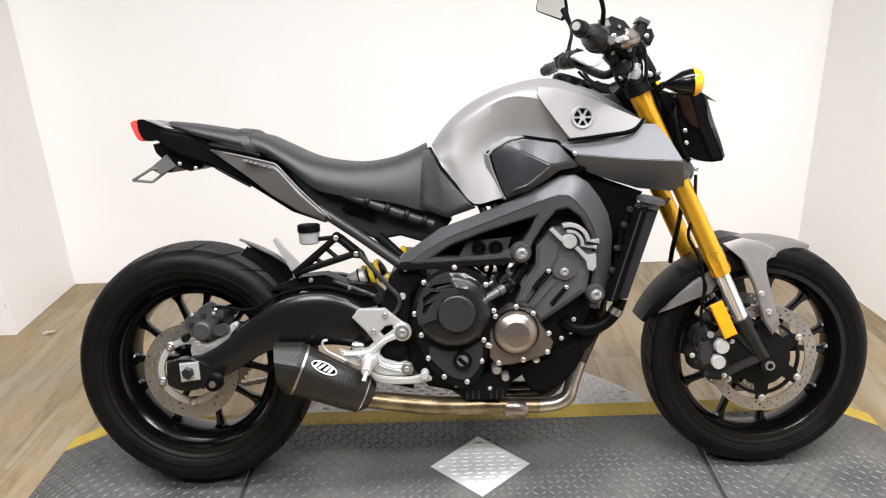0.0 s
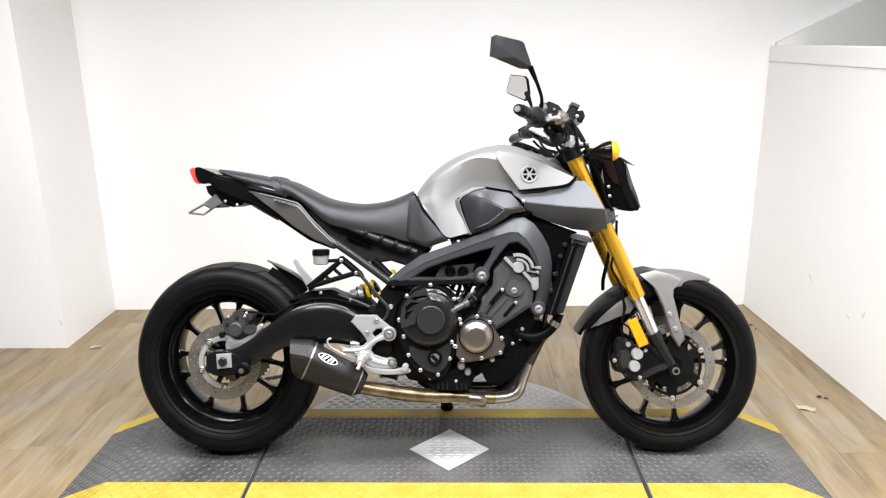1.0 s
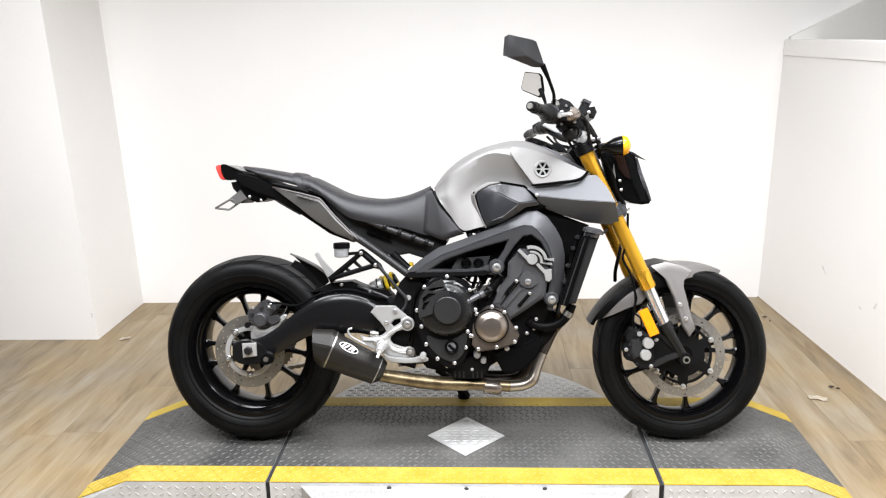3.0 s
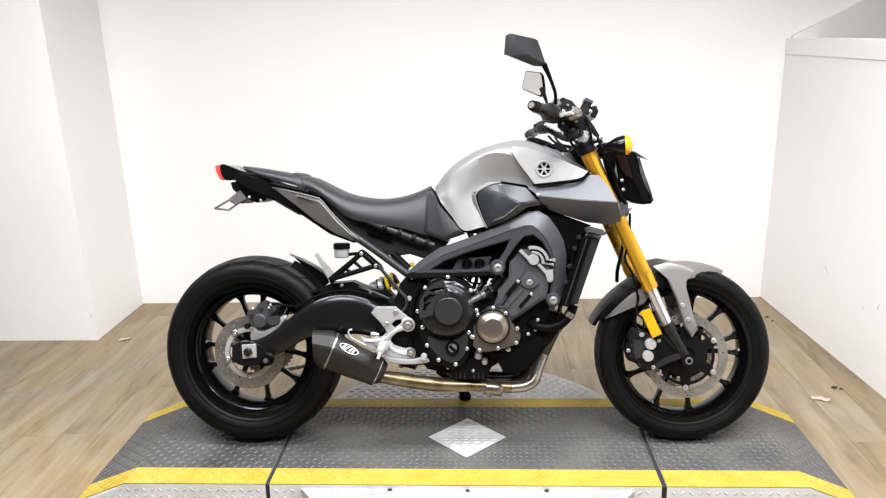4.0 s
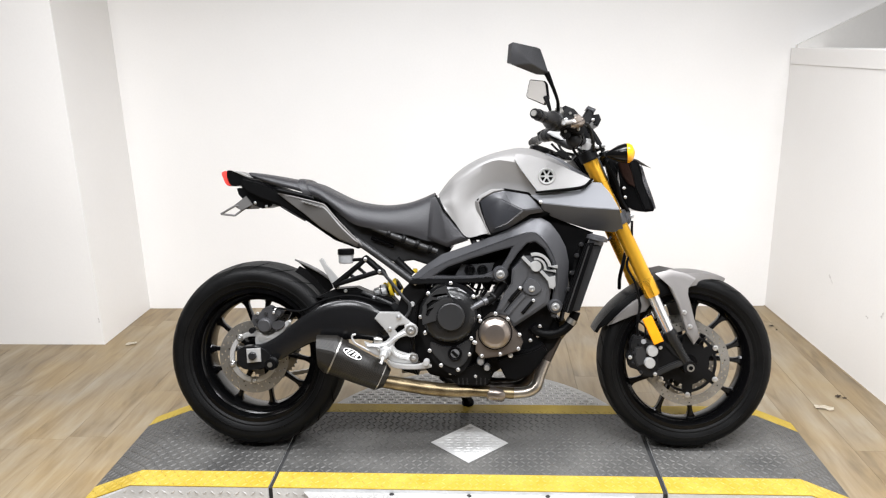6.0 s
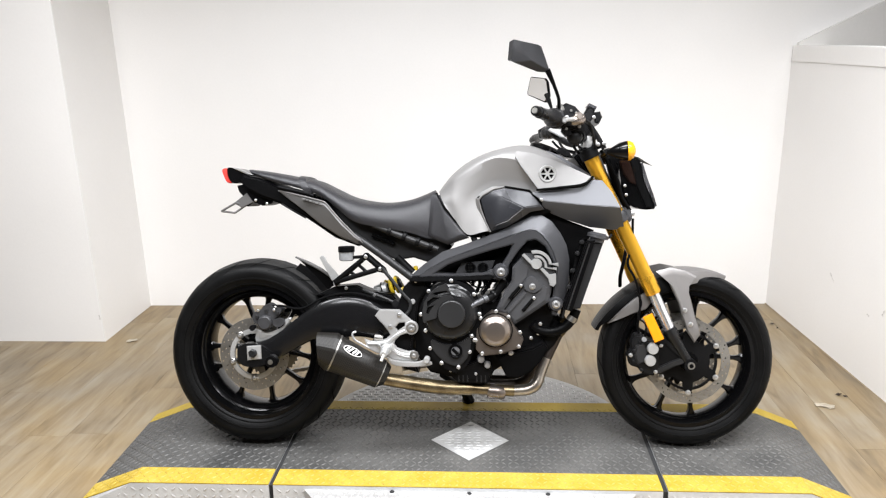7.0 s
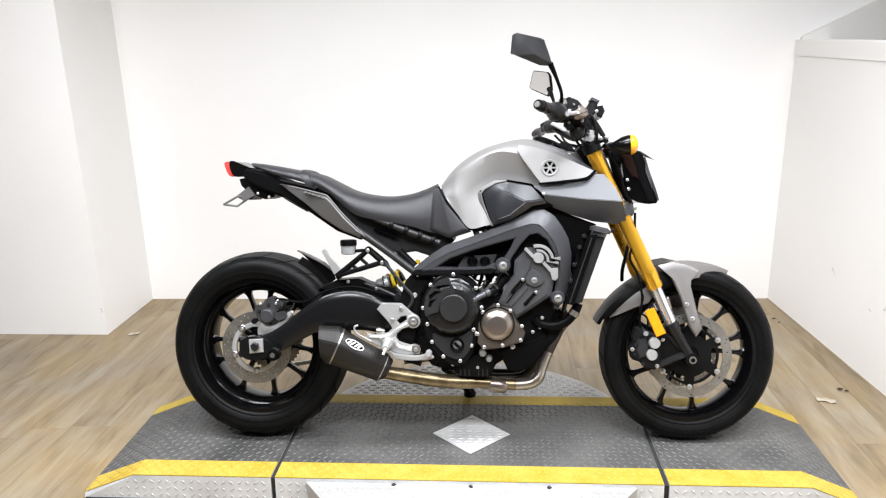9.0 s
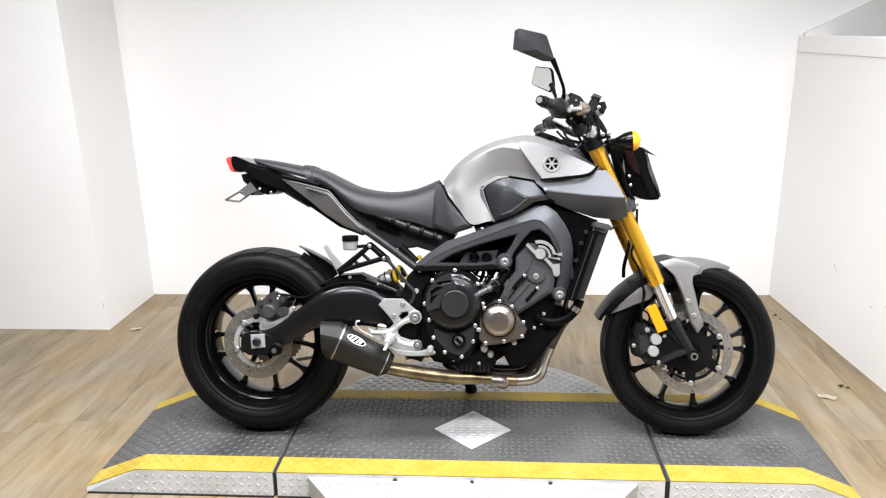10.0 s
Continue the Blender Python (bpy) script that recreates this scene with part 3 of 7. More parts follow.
def lathe(profile, seg=64, x=0.0, z=0.0):
    """A ring or dome turned on the y axis: profile of (radius, y); closed when the ends meet the axis."""
    bm = bmesh.new()
    rings = []
    for r, y in profile:
        rings.append([bm.verts.new((x + r * math.cos(a), y, z + r * math.sin(a))) for a in (2 * math.pi * q / seg for q in range(seg))] if r > 1e-5 else [bm.verts.new((x, y, z))])
    for a, b in zip(rings, rings[1:]):
        for q in range(seg):
            q2 = (q + 1) % seg
            if len(a) == 1:
                bm.faces.new((a[0], b[q], b[q2]))
            elif len(b) == 1:
                bm.faces.new((a[q], a[q2], b[0]))
            else:
                bm.faces.new((a[q], a[q2], b[q2], b[q]))
    return bm


def loft(rings, caps=True):
    bm = bmesh.new()
    vs = [[bm.verts.new(p) for p in r] for r in rings]
    n = len(vs[0])
    for a, b in zip(vs, vs[1:]):
        for q in range(n):
            bm.faces.new((a[q], a[(q + 1) % n], b[(q + 1) % n], b[q]))
    if caps:
        bm.faces.new(vs[0]), bm.faces.new(vs[-1][::-1])
    return bm


def flip(bm):
    """Mirror to the left side of the machine."""
    bmesh.ops.scale(bm, verts=bm.verts[:], vec=(1, -1, 1))
    return bm


def at_y(pts, y):
    return [(x, y, z) for x, z in pts]


BOLT_ME = None


def bolt(p, r, parent, material=None, proud=0.006):
    """A flanged hexagon bolt head that faces the right side."""
    global BOLT_ME
    if BOLT_ME is None:
        bm = lathe([(1.0, 0.0), (1.0, -0.25), (0.72, -0.34), (0.70, -0.95), (0.60, -1.0), (0.38, -1.0), (0.34, -0.7), (0.0, -0.7)], 12)
        ob = part("bolt", bm, BOLT, None, "", 40)
        BOLT_ME = ob.data
        bpy.data.objects.remove(ob)
    ob = new("bolt", BOLT_ME)
    ob.parent = parent
    ob.matrix_basis = Matrix.Translation(p) @ Matrix.Diagonal((r * 0.82, proud, r * 0.82, 1))
    return ob


# wheels
def tyre_profile(R, hw, rim_r):
    """Closed section of a tyre, from bead to bead over a round crown."""
    out = []
    for i in range(13):
        a = math.pi * i / 12
        out.append((R - (R - rim_r) * 0.46 * (1 - math.sin(a)) ** 1.15, hw * math.cos(a)))
    pts = [(rim_r, hw * 0.72), (rim_r + 0.012, hw * 0.86), (rim_r + 0.03, hw * 0.97)] + out[0:] + [(rim_r + 0.03, -hw * 0.97), (rim_r + 0.012, -hw * 0.86), (rim_r, -hw * 0.72)]
    return pts


def tyre(name, R, hw, rim_r, parent, label):
    prof = tyre_profile(R, hw, rim_r)
    ob = part(name, lathe(prof, 120), TYRE, parent, label, 50)
    band = [(r + 0.0012, y) for r, y in prof if abs(y) < 0.80 * hw and r > R - 0.05]
    part("tread", lathe([(band[0][0] - 0.004, band[0][1])] + band + [(band[-1][0] - 0.004, band[-1][1])], 120), TREAD, ob, "greyer worn tread band", 50)
    for side in (-1, 1):
        for r0, y0, w0 in ((rim_r + 0.016, 0.885, 0.0016), (rim_r + 0.034, 0.985, 0.0011)):
            part("sidewall_rib", lathe([(r0 - 0.003, side * hw * (y0 - 0.03)), (r0 - 0.0015, side * (hw * y0 + w0)), (r0 + 0.0015, side * (hw * y0 + w0)), (r0 + 0.003, side * hw * (y0 - 0.02))][::side], 96), TYRE, ob, "", 40)
    # grooves as thin black strips on the shoulders, recess shade put into the colour
    verts, faces = [], []
    n = 22
    for side in (-1, 1):
        for i in range(n):
            a0 = 2 * math.pi * (i + (0.5 if side > 0 else 0)) / n
            k = len(verts)
            steps = 6
            for s in range(steps + 1):
                f = s / steps
                phi = (0.12 + 0.72 * f) * math.pi / 2
                w = hw * math.sin(phi) * side
                r = R - (R - rim_r) * 0.46 * (1 - math.cos(phi)) ** 1.15 + 0.0017
                a = a0 + 0.20 * f * f + 0.05 * f
                da = 0.0088 * math.sin(math.pi * min(1, f * 0.9 + 0.1)) + 0.0012
                for q in (a - da, a + da):
                    verts.append((r * math.cos(q), w, r * math.sin(q)))
            for s in range(steps):
                b = k + 2 * s
                faces.append((b, b + 1, b + 3, b + 2))
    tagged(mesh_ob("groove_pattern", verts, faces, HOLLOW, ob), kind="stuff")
    return ob


def spoke_bm(a, r0, r1, w0, w1, d0, d1, y=0.0, skew=0.0):
    """A tapered cast spoke at the angle a, leaning by skew."""
    rings = []
    for f, flare in ((0.0, 1.9), (0.12, 1.15), (0.5, 1.0), (0.80, 1.0), (0.88, 1.35), (0.94, 2.1), (0.98, 3.4), (1.0, 4.6)):
        r = r0 + (r1 - r0) * f
        w = (w0 + (w1 - w0) * f) * flare
        d = d0 + (d1 - d0) * f
        aa = a + skew * (1 - f)
        c, s = math.cos(aa), math.sin(aa)
        ring = []
        for u, v in ((-1, -0.6), (-0.6, -1), (0.6, -1), (1, -0.6), (1, 0.6), (0.6, 1), (-0.6, 1), (-1, 0.6)):
            ring.append((r * c - u * w * s, y + v * d, r * s + u * w * c))
        rings.append(ring)
    return loft(rings)


def rim_bm(r_out, r_in, hw):
    return lathe([(r_out - 0.010, hw), (r_out + 0.002, hw), (r_out + 0.004, hw - 0.004), (r_out - 0.008, hw - 0.004), (r_in + 0.016, hw * 0.93), (r_in + 0.005, hw * 0.82), (r_in, hw * 0.45),
                  (r_in, -hw * 0.45), (r_in + 0.006, -hw * 0.62), (r_out - 0.014, -hw + 0.016), (r_out - 0.006, -hw + 0.010), (r_out + 0.004, -hw + 0.004), (r_out + 0.002, -hw), (r_out - 0.010, -hw), (r_out - 0.022, -hw * 0.7), (r_out - 0.022, hw * 0.7), (r_out - 0.010, hw)], 96)


def ring_pts(r, n, x=0.0, z=0.0, a0=0.0):
    return [(x + r * math.cos(a0 + 2 * math.pi * i / n), z + r * math.sin(a0 + 2 * math.pi * i / n)) for i in range(n)]


def disc_bm(r1, r0, y, thick, rows, per, hole=0.0032):
    holes = [ring_pts(r0, 60)[::-1]]
    for j, r in enumerate(rows):
        for i in range(per):
            a = 2 * math.pi * (i + j * 0.37) / per
            holes.append(ring_pts(hole, 6, r * math.cos(a), r * math.sin(a)))
    return plate(ring_pts(r1, 96), y - thick / 2, y + thick / 2, holes, 0)


def wheel(name, label, x, Rx, Rz, hw, rim_r, rim_in, rim_hw, angles, hub_r):
    k = Rx / Rz
    w = part(name, rim_bm(rim_r, rim_in, rim_hw), RIM, bike, label, 40)
    w.matrix_basis = Matrix.Translation((x, 0, Rz)) @ Matrix.Diagonal((k, 1, 1, 1))
    tyre("tyre", Rz, hw, rim_r - 0.004, w, "worn black road tyre with curved grooves")
    for i, a in enumerate(angles):
        part("spoke", spoke_bm(radians(a), hub_r * 0.7, rim_in + 0.006, 0.0085, 0.0065, 0.02, 0.013, 0, radians(7 if i % 2 else -7)), RIM, w)
    part("hub", lathe([(0.0, 0.075), (0.03, 0.075), (0.034, 0.06), (hub_r, 0.04), (hub_r, -0.04), (0.034, -0.06), (0.03, -0.075), (0.0, -0.075)], 40), RIM, w)
    return w


rear = wheel("rear_wheel", "black ten-spoke cast rear wheel", 0.0, 0.301, 0.314, 0.090, 0.226, 0.186, 0.074, [48, 80, 108, 145, 178, 200, 242, 280, 322, 350], 0.055)
front = wheel("front_wheel", "black ten-spoke cast front wheel", 1.437, 0.283, 0.293, 0.060, 0.224, 0.198, 0.050, [79, 46, 17, -2, -34, -82, -115, -157, 150, 113], 0.050)
part("brake_disc", disc_bm(0.1225, 0.083, -0.088, 0.005, (0.092, 0.104, 0.115), 22), STEEL, rear, "drilled steel rear brake disc", 0)


part("disc_carrier", plate(ring_pts(0.086, 60), -0.093, -0.083, [ring_pts(0.070, 60)], 0.001), SILVER, rear, "silver disc mounting ring", 30)
for i in range(5):
    a = 0.95 + 2 * math.pi * i / 5
    part("disc_lug", lathe([(0.0, -0.0965), (0.010, -0.0965), (0.0125, -0.094), (0.0125, -0.085)], 16, 0.080 * math.cos(a), 0.080 * math.sin(a)), STEEL, rear)
    bolt((0.080 * math.cos(a), -0.0965, 0.080 * math.sin(a)), 0.008, rear)
for sgn in (-1, 1):
    part("brake_disc", disc_bm(0.138, 0.109, sgn * 0.068, 0.0045, (0.116, 0.1235, 0.131), 26), STEEL, front, "drilled steel front brake disc", 0)
    lobed = [((0.096 + 0.016 * max(0, math.cos(6 * (a - 0.52))) ** 6) * math.cos(a), (0.096 + 0.016 * max(0, math.cos(6 * (a - 0.52))) ** 6) * math.sin(a)) for a in (2 * math.pi * i / 120 for i in range(120))]
    kidneys = []
    for i in range(6):
        a0 = 0.52 + 2 * math.pi * (i + 0.5) / 6
        kidneys.append([(0.088 * math.cos(a0 + t), 0.088 * math.sin(a0 + t)) for t in (-0.34, -0.17, 0.0, 0.17, 0.34)] + [(0.072 * math.cos(a0 + t), 0.072 * math.sin(a0 + t)) for t in (0.28, 0.0, -0.28)])
    part("disc_carrier", plate(lobed, sgn * 0.066 - 0.004, sgn * 0.066 + 0.004, kidneys, 0.001), ENGINE, front, "black disc carrier", 30)
    for i in range(6):
        a = 0.52 + 2 * math.pi * i / 6
        bolt((0.104 * math.cos(a), sgn * 0.071, 0.104 * math.sin(a)), 0.0115, front, None, 0.006 * -sgn)


def sprocket():
    pts = []
    for i in range(45 * 4):
        a = 2 * math.pi * i / 180
        pts.append(((0.113 + (0.006 if i % 4 < 2 else 0)) * math.cos(a), (0.113 + (0.006 if i % 4 < 2 else 0)) * math.sin(a)))
    return plate(pts, 0.088, 0.094, [ring_pts(0.085, 30)], 0)


part("sprocket", sprocket(), STEEL, rear, "toothed rear sprocket", 0)
part("sprocket_carrier", lathe([(0.0, 0.1), (0.05, 0.1), (0.088, 0.093), (0.088, 0.085), (0.0, 0.06)], 32), RIM, rear)


def chain():
    verts, faces = [], []
    top = [(0.03 + 0.55 * i / 44, 0.425 - 0.045 * i / 44) for i in range(45)]
    low = [(0.03 + 0.55 * i / 44, 0.205 + 0.095 * i / 44) for i in range(45)]
    for run in (top, low):
        for i, (x, z) in enumerate(run):
            w = 0.004 if i % 2 else 0.0025
            k = len(verts)
            verts += [(x + a * 0.0075, 0.091 + b * (0.006 + w / 3), z + c * (0.007 if i % 2 else 0.0055)) for a in (-1, 1) for b in (-1, 1) for c in (-1, 1)]
            faces += [tuple(k + q for q in f) for f in ((0, 1, 3, 2), (4, 6, 7, 5), (0, 4, 5, 1), (2, 3, 7, 6), (0, 2, 6, 4), (1, 5, 7, 3))]
    return verts, faces


v, f = chain()
tagged(mesh_ob("chain", v, f, STEEL, bike, 0, "oily steel roller chain"), kind="stuff")

# swingarm, axle and rear brake
arm_up = [(-0.042, 0.353), (0.031, 0.363), (0.099, 0.396), (0.167, 0.450), (0.235, 0.493), (0.301, 0.513), (0.367, 0.511), (0.432, 0.485), (0.481, 0.438)]
arm_lo = [(-0.044, 0.287), (0.049, 0.288), (0.126, 0.325), (0.196, 0.364), (0.261, 0.384), (0.322, 0.381), (0.375, 0.381), (0.440, 0.372), (0.480, 0.382)]
rings = []
for (xu, zu), (xl, zl), y0, y1 in zip(arm_up, arm_lo, (-0.108, -0.110, -0.108, -0.105, -0.103, -0.10, -0.10, -0.10, -0.10), (-0.135, -0.140, -0.145, -0.150, -0.152, -0.152, -0.15, -0.148, -0.145)):
    c = []
    for q in range(16):
        a = 2 * math.pi * q / 16
        ca, sa = math.cos(a), math.sin(a)
        ca, sa = math.copysign(abs(ca) ** 0.6, ca), math.copysign(abs(sa) ** 0.6, sa)
        c.append(((xu + xl) / 2 + (xu - xl) / 2 * sa, (y0 + y1) / 2 + (y0 - y1) / 2 * ca, (zu + zl) / 2 + (zu - zl) / 2 * sa))
    rings.append(c)
cols = [open_smooth([r[i] for r in rings], 4) for i in range(16)]
rings = [[c[s] for c in cols] for s in range(len(cols[0]))]
swingarm = part("swingarm", loft(rings), SWING, bike, "satin black banana-shaped swingarm", 40)
part("swingarm_beam", flip(loft(rings)), SWING, swingarm)
part("cross_brace", plate([(0.281, 0.499), (0.375, 0.503), (0.469, 0.447), (0.468, 0.381), (0.355, 0.386), (0.302, 0.408)], -0.1, 0.1, (), 0.01), SWING, swingarm)
ax = (0.018, 0.332)
part("axle", turned([(0, 0.012), (1, 0.012)], (ax[0], -0.155, ax[1]), (ax[0], 0.14, ax[1]), 20), STEEL, swingarm)
part("chain_adjuster", plate([(-0.004, 0.354), (0.043, 0.357), (0.044, 0.312), (-0.002, 0.307)], -0.156, -0.148, (), 0.002), SILVER, swingarm, "silver axle adjuster block")
part("axle_nut", turned([(0, 0.0145), (0.8, 0.0145), (1, 0.011)], (ax[0], -0.154, ax[1]), (ax[0], -0.168, ax[1]), 6), CONTROL, swingarm)
part("axle_carrier", plate(closed_smooth([(-0.036, 0.341), (-0.010, 0.361), (0.037, 0.357), (0.075, 0.331), (0.070, 0.304), (0.032, 0.285), (-0.011, 0.285), (-0.033, 0.303)]), -0.149, -0.118, (), 0.004), SWING, swingarm)
sp = (0.081, 0.307)
part("paddock_spool", turned([(0, 0.012), (0.3, 0.021), (0.45, 0.013), (0.75, 0.013), (0.8, 0.020), (1, 0.018)], (sp[0], -0.14, sp[1]), (sp[0], -0.178, sp[1]), 24), BLACKPLASTIC, swingarm, "black paddock stand spool")
part("spool_bolt", turned([(0, 0.009), (1, 0.008)], (sp[0], -0.175, sp[1]), (sp[0], -0.181, sp[1]), 12), STEEL, swingarm)
caliper = part("rear_caliper", plate(closed_smooth([(0.010, 0.451), (0.018, 0.463), (0.037, 0.469), (0.048, 0.483), (0.064, 0.488), (0.079, 0.479), (0.102, 0.474), (0.105, 0.462), (0.088, 0.444), (0.073, 0.430), (0.066, 0.407), (0.043, 0.405), (0.028, 0.420), (0.013, 0.432)], 3), -0.130, -0.078, (), 0.005), CALIPER, bike, "grey rear brake caliper", 40)
cp = (0.054, 0.429)
part("piston_cover", turned([(0, 0.024), (0.75, 0.024), (0.9, 0.0225), (1, 0.019)], (cp[0], -0.12, cp[1]), (cp[0], -0.146, cp[1]), 28), CALIPER, caliper, "round grey piston cover")
part("slide_boot", plate(closed_smooth([(0.075, 0.435), (0.099, 0.443), (0.115, 0.436), (0.116, 0.424), (0.097, 0.413), (0.079, 0.418)], 3), -0.132, -0.118, (), 0.004), CALIPER, caliper)
part("caliper_bracket", plate(closed_smooth([(0.017, 0.362), (0.018, 0.391), (0.029, 0.402), (0.061, 0.393), (0.090, 0.405), (0.112, 0.418), (0.117, 0.437), (0.135, 0.444), (0.136, 0.432), (0.121, 0.418), (0.108, 0.402), (0.074, 0.379), (0.049, 0.368)], 2), -0.122, -0.110, (), 0.002), SILVER, caliper, "silver caliper bracket")
part("bracket_web", plate(closed_smooth([(0.030, 0.392), (0.058, 0.386), (0.074, 0.388), (0.050, 0.376), (0.030, 0.372)], 2), -0.1245, -0.121, (), 0.001), CAMMETAL, caliper)
part("slide_pin", turned([(0, 0.008), (0.6, 0.008), (0.7, 0.010), (1, 0.009)], (0.011, -0.118, 0.412), (0.011, -0.142, 0.411), 14), ENGINE, caliper)
part("bleed_nipple", turned([(0, 0.004), (1, 0.003)], (0.084, -0.122, 0.474), (0.090, -0.136, 0.482), 8), STEEL, caliper)
for p in [(0.030, 0.468), (0.083, 0.470), (0.136, 0.438)]:
    bolt((p[0], -0.130, p[1]), 0.006, caliper)
part("brake_hose", tube(at_y([(0.054, 0.474), (0.096, 0.482), (0.172, 0.473), (0.248, 0.509), (0.342, 0.524), (0.453, 0.497)], -0.115), 0.004, 8), BLACKPLASTIC, bike, "black rubber brake hose")
part("chain_guard", plate([(0.031, 0.432), (0.156, 0.470), (0.239, 0.495), (0.320, 0.485), (0.238, 0.470), (0.124, 0.422), (0.030, 0.401)], 0.095, 0.112, (), 0.002), BLACKPLASTIC, bike)
part("brake_line", tube(at_y([(0.127, 0.407), (0.204, 0.464), (0.262, 0.521), (0.357, 0.527), (0.469, 0.485)], -0.09), 0.004, 8), BLACKPLASTIC, bike)

for p in [(0.026, 0.447), (0.058, 0.468), (0.093, 0.461)]:
    part("caliper_rib", turned([(0, 0.007), (1, 0.0055)], (p[0], -0.128, p[1]), (p[0], -0.137, p[1]), 12), VANE, caliper)

# hugger over the rear wheel
hug = []
for i in range(13):
    a = radians(30 + 34 * i / 12)
    R = 0.332
    hug.append([(R * 0.96 * math.cos(a) * (1 - 0.10 * abs(u)), u * (0.078 - 0.02 * i / 12), 0.314 + R * math.sin(a) * (1 - 0.10 * abs(u))) for u in (-1, -0.7, -0.3, 0, 0.3, 0.7, 1)])
bm = bmesh.new()
vs = [[bm.verts.new(p) for p in r] for r in hug]
for a, b in zip(vs, vs[1:]):
    for q in range(6):
        bm.faces.new((a[q], a[q + 1], b[q + 1], b[q]))
bmesh.ops.recalc_face_normals(bm, faces=bm.faces)
bmesh.ops.solidify(bm, geom=bm.faces[:], thickness=0.004)
part("hugger", bm, BLACKPLASTIC, bike, "matt black rear hugger fender")
part("hugger_fin", facets([(0.140, 0.637), (0.180, 0.624), (0.243, 0.586), (0.279, 0.549), (0.252, 0.530), (0.210, 0.572)], [-0.05, -0.06, -0.07, -0.075, -0.078, -0.06], [(0, 1, 2, 3, 4, 5)], 0.004), BLACKPLASTIC, bike)
part("fin_ridge", tube([(0.139, -0.055, 0.638), (0.185, -0.065, 0.619), (0.235, -0.075, 0.594), (0.278, -0.080, 0.560)], [0.003, 0.006, 0.006, 0.003], 8), TAILGREY, bike, "grey upper edge of the hugger")
part("silver_stay", plate([(0.232, 0.639), (0.240, 0.647), (0.249, 0.641), (0.258, 0.623), (0.280, 0.598), (0.298, 0.574), (0.305, 0.560), (0.286, 0.546), (0.270, 0.566), (0.256, 0.594)], -0.105, -0.095, (), 0.002), SILVER, bike, "bright silver mounting stay")

part("stay_clevis", plate([(0.271, 0.578), (0.286, 0.585), (0.303, 0.563), (0.293, 0.544), (0.278, 0.548)], -0.108, -0.092, (), 0.002), SILVER, bike, "silver clevis block")
bolt((0.289, -0.108, 0.564), 0.006, bike)

# muffler and exhaust
A, B = [(0.253, -0.195, 0.355), (0.450, -0.165, 0.262)]
A, B = Vector(A), Vector(B)
d = (B - A).normalized()
side_v = Vector((0, -1, 0)) - d * Vector((0, -1, 0)).dot(d)
side_v.normalize()
up_v = d.cross(side_v)
if up_v.z < 0:
    up_v = -up_v


def muffler_ring(top, low, hw):
    """Eight-sided section between an upper and a lower point, with eased corners."""
    top, low = Vector(top), Vector(low)
    c, v_ = (top + low) / 2, (top - low) / 2 * 1.04
    out = []
    for q in range(8):
        a = math.pi / 8 + q * math.pi / 4
        for t in (-0.16, 0.0, 0.16):
            k_ = 1.06 * (0.985 if t else 1.0)
            out.append(c + side_v * hw * k_ * math.cos(a + t) + v_ * k_ * math.sin(a + t))
    return out


def muffler_body(rows):
    return loft([muffler_ring(*r) for r in rows])


mt = [(0.315, -0.190, 0.393), (0.387, -0.180, 0.349), (0.458, -0.168, 0.309), (0.472, -0.165, 0.290), (0.241, -0.195, 0.404), (0.306, -0.190, 0.400)]
ml = [(0.269, -0.190, 0.292), (0.345, -0.180, 0.260), (0.420, -0.168, 0.230), (0.446, -0.165, 0.236), (0.245, -0.195, 0.311), (0.262, -0.190, 0.291)]
muffler = part("muffler", muffler_body([(mt[0], ml[0], 0.050), (mt[1], ml[1], 0.046), (mt[2], ml[2], 0.040), (mt[3], ml[3], 0.026)]), CARBON, bike, "woven carbon fibre muffler can", 30)
part("end_cap", muffler_body([(Vector(mt[4]).lerp(Vector(ml[4]), 0.2), Vector(mt[4]).lerp(Vector(ml[4]), 0.8), 0.026), (mt[4], ml[4], 0.042), (mt[5], ml[5], 0.052), (mt[0], ml[0], 0.0515)]), CARBON, muffler, "angular carbon end cap", 10)
for i, f0, hw in ((0, 0.02, 0.0515), (2, -0.04, 0.0405)):
    j = i + 1
    ra = (Vector(mt[i]).lerp(Vector(mt[j]), f0), Vector(ml[i]).lerp(Vector(ml[j]), f0))
    rb = (Vector(mt[i]).lerp(Vector(mt[j]), f0 + (0.06 if i == 0 else 0.16)), Vector(ml[i]).lerp(Vector(ml[j]), f0 + (0.06 if i == 0 else 0.16)))
    grow = [(p.lerp(q, -0.012), q.lerp(p, -0.012), hw) for p, q in (ra, rb)]
    part("clamp_band", muffler_body(grow), STEEL, muffler, "riveted steel band", 30)


def upper_facet(f):
    """Middle of the can's upper outer facet, the way across it, at the fraction f between two stations."""
    tt, ll = Vector(mt[0]).lerp(Vector(mt[1]), f), Vector(ml[0]).lerp(Vector(ml[1]), f)
    c, v_, w_ = (tt + ll) / 2, (tt - ll) / 2 * 1.10, side_v * (0.050 - 0.004 * f) * 1.06
    p1, p2 = (c + w_ * math.cos(a) + v_ * math.sin(a) for a in (math.pi / 8, 3 * math.pi / 8))
    return (p1 + p2) / 2, (p2 - p1).normalized()


f0_, f1_ = upper_facet(0.3), upper_facet(0.9)
mid, across = upper_facet(0.62)
along = (f1_[0] - f0_[0]).normalized()
across = (across - along * across.dot(along)).normalized()
out_n = along.cross(across)
if out_n.y > 0:
    out_n = -out_n
mid = mid + out_n * 0.0026
basis = Matrix((along, across, out_n)).transposed().to_4x4()
basis.translation = mid


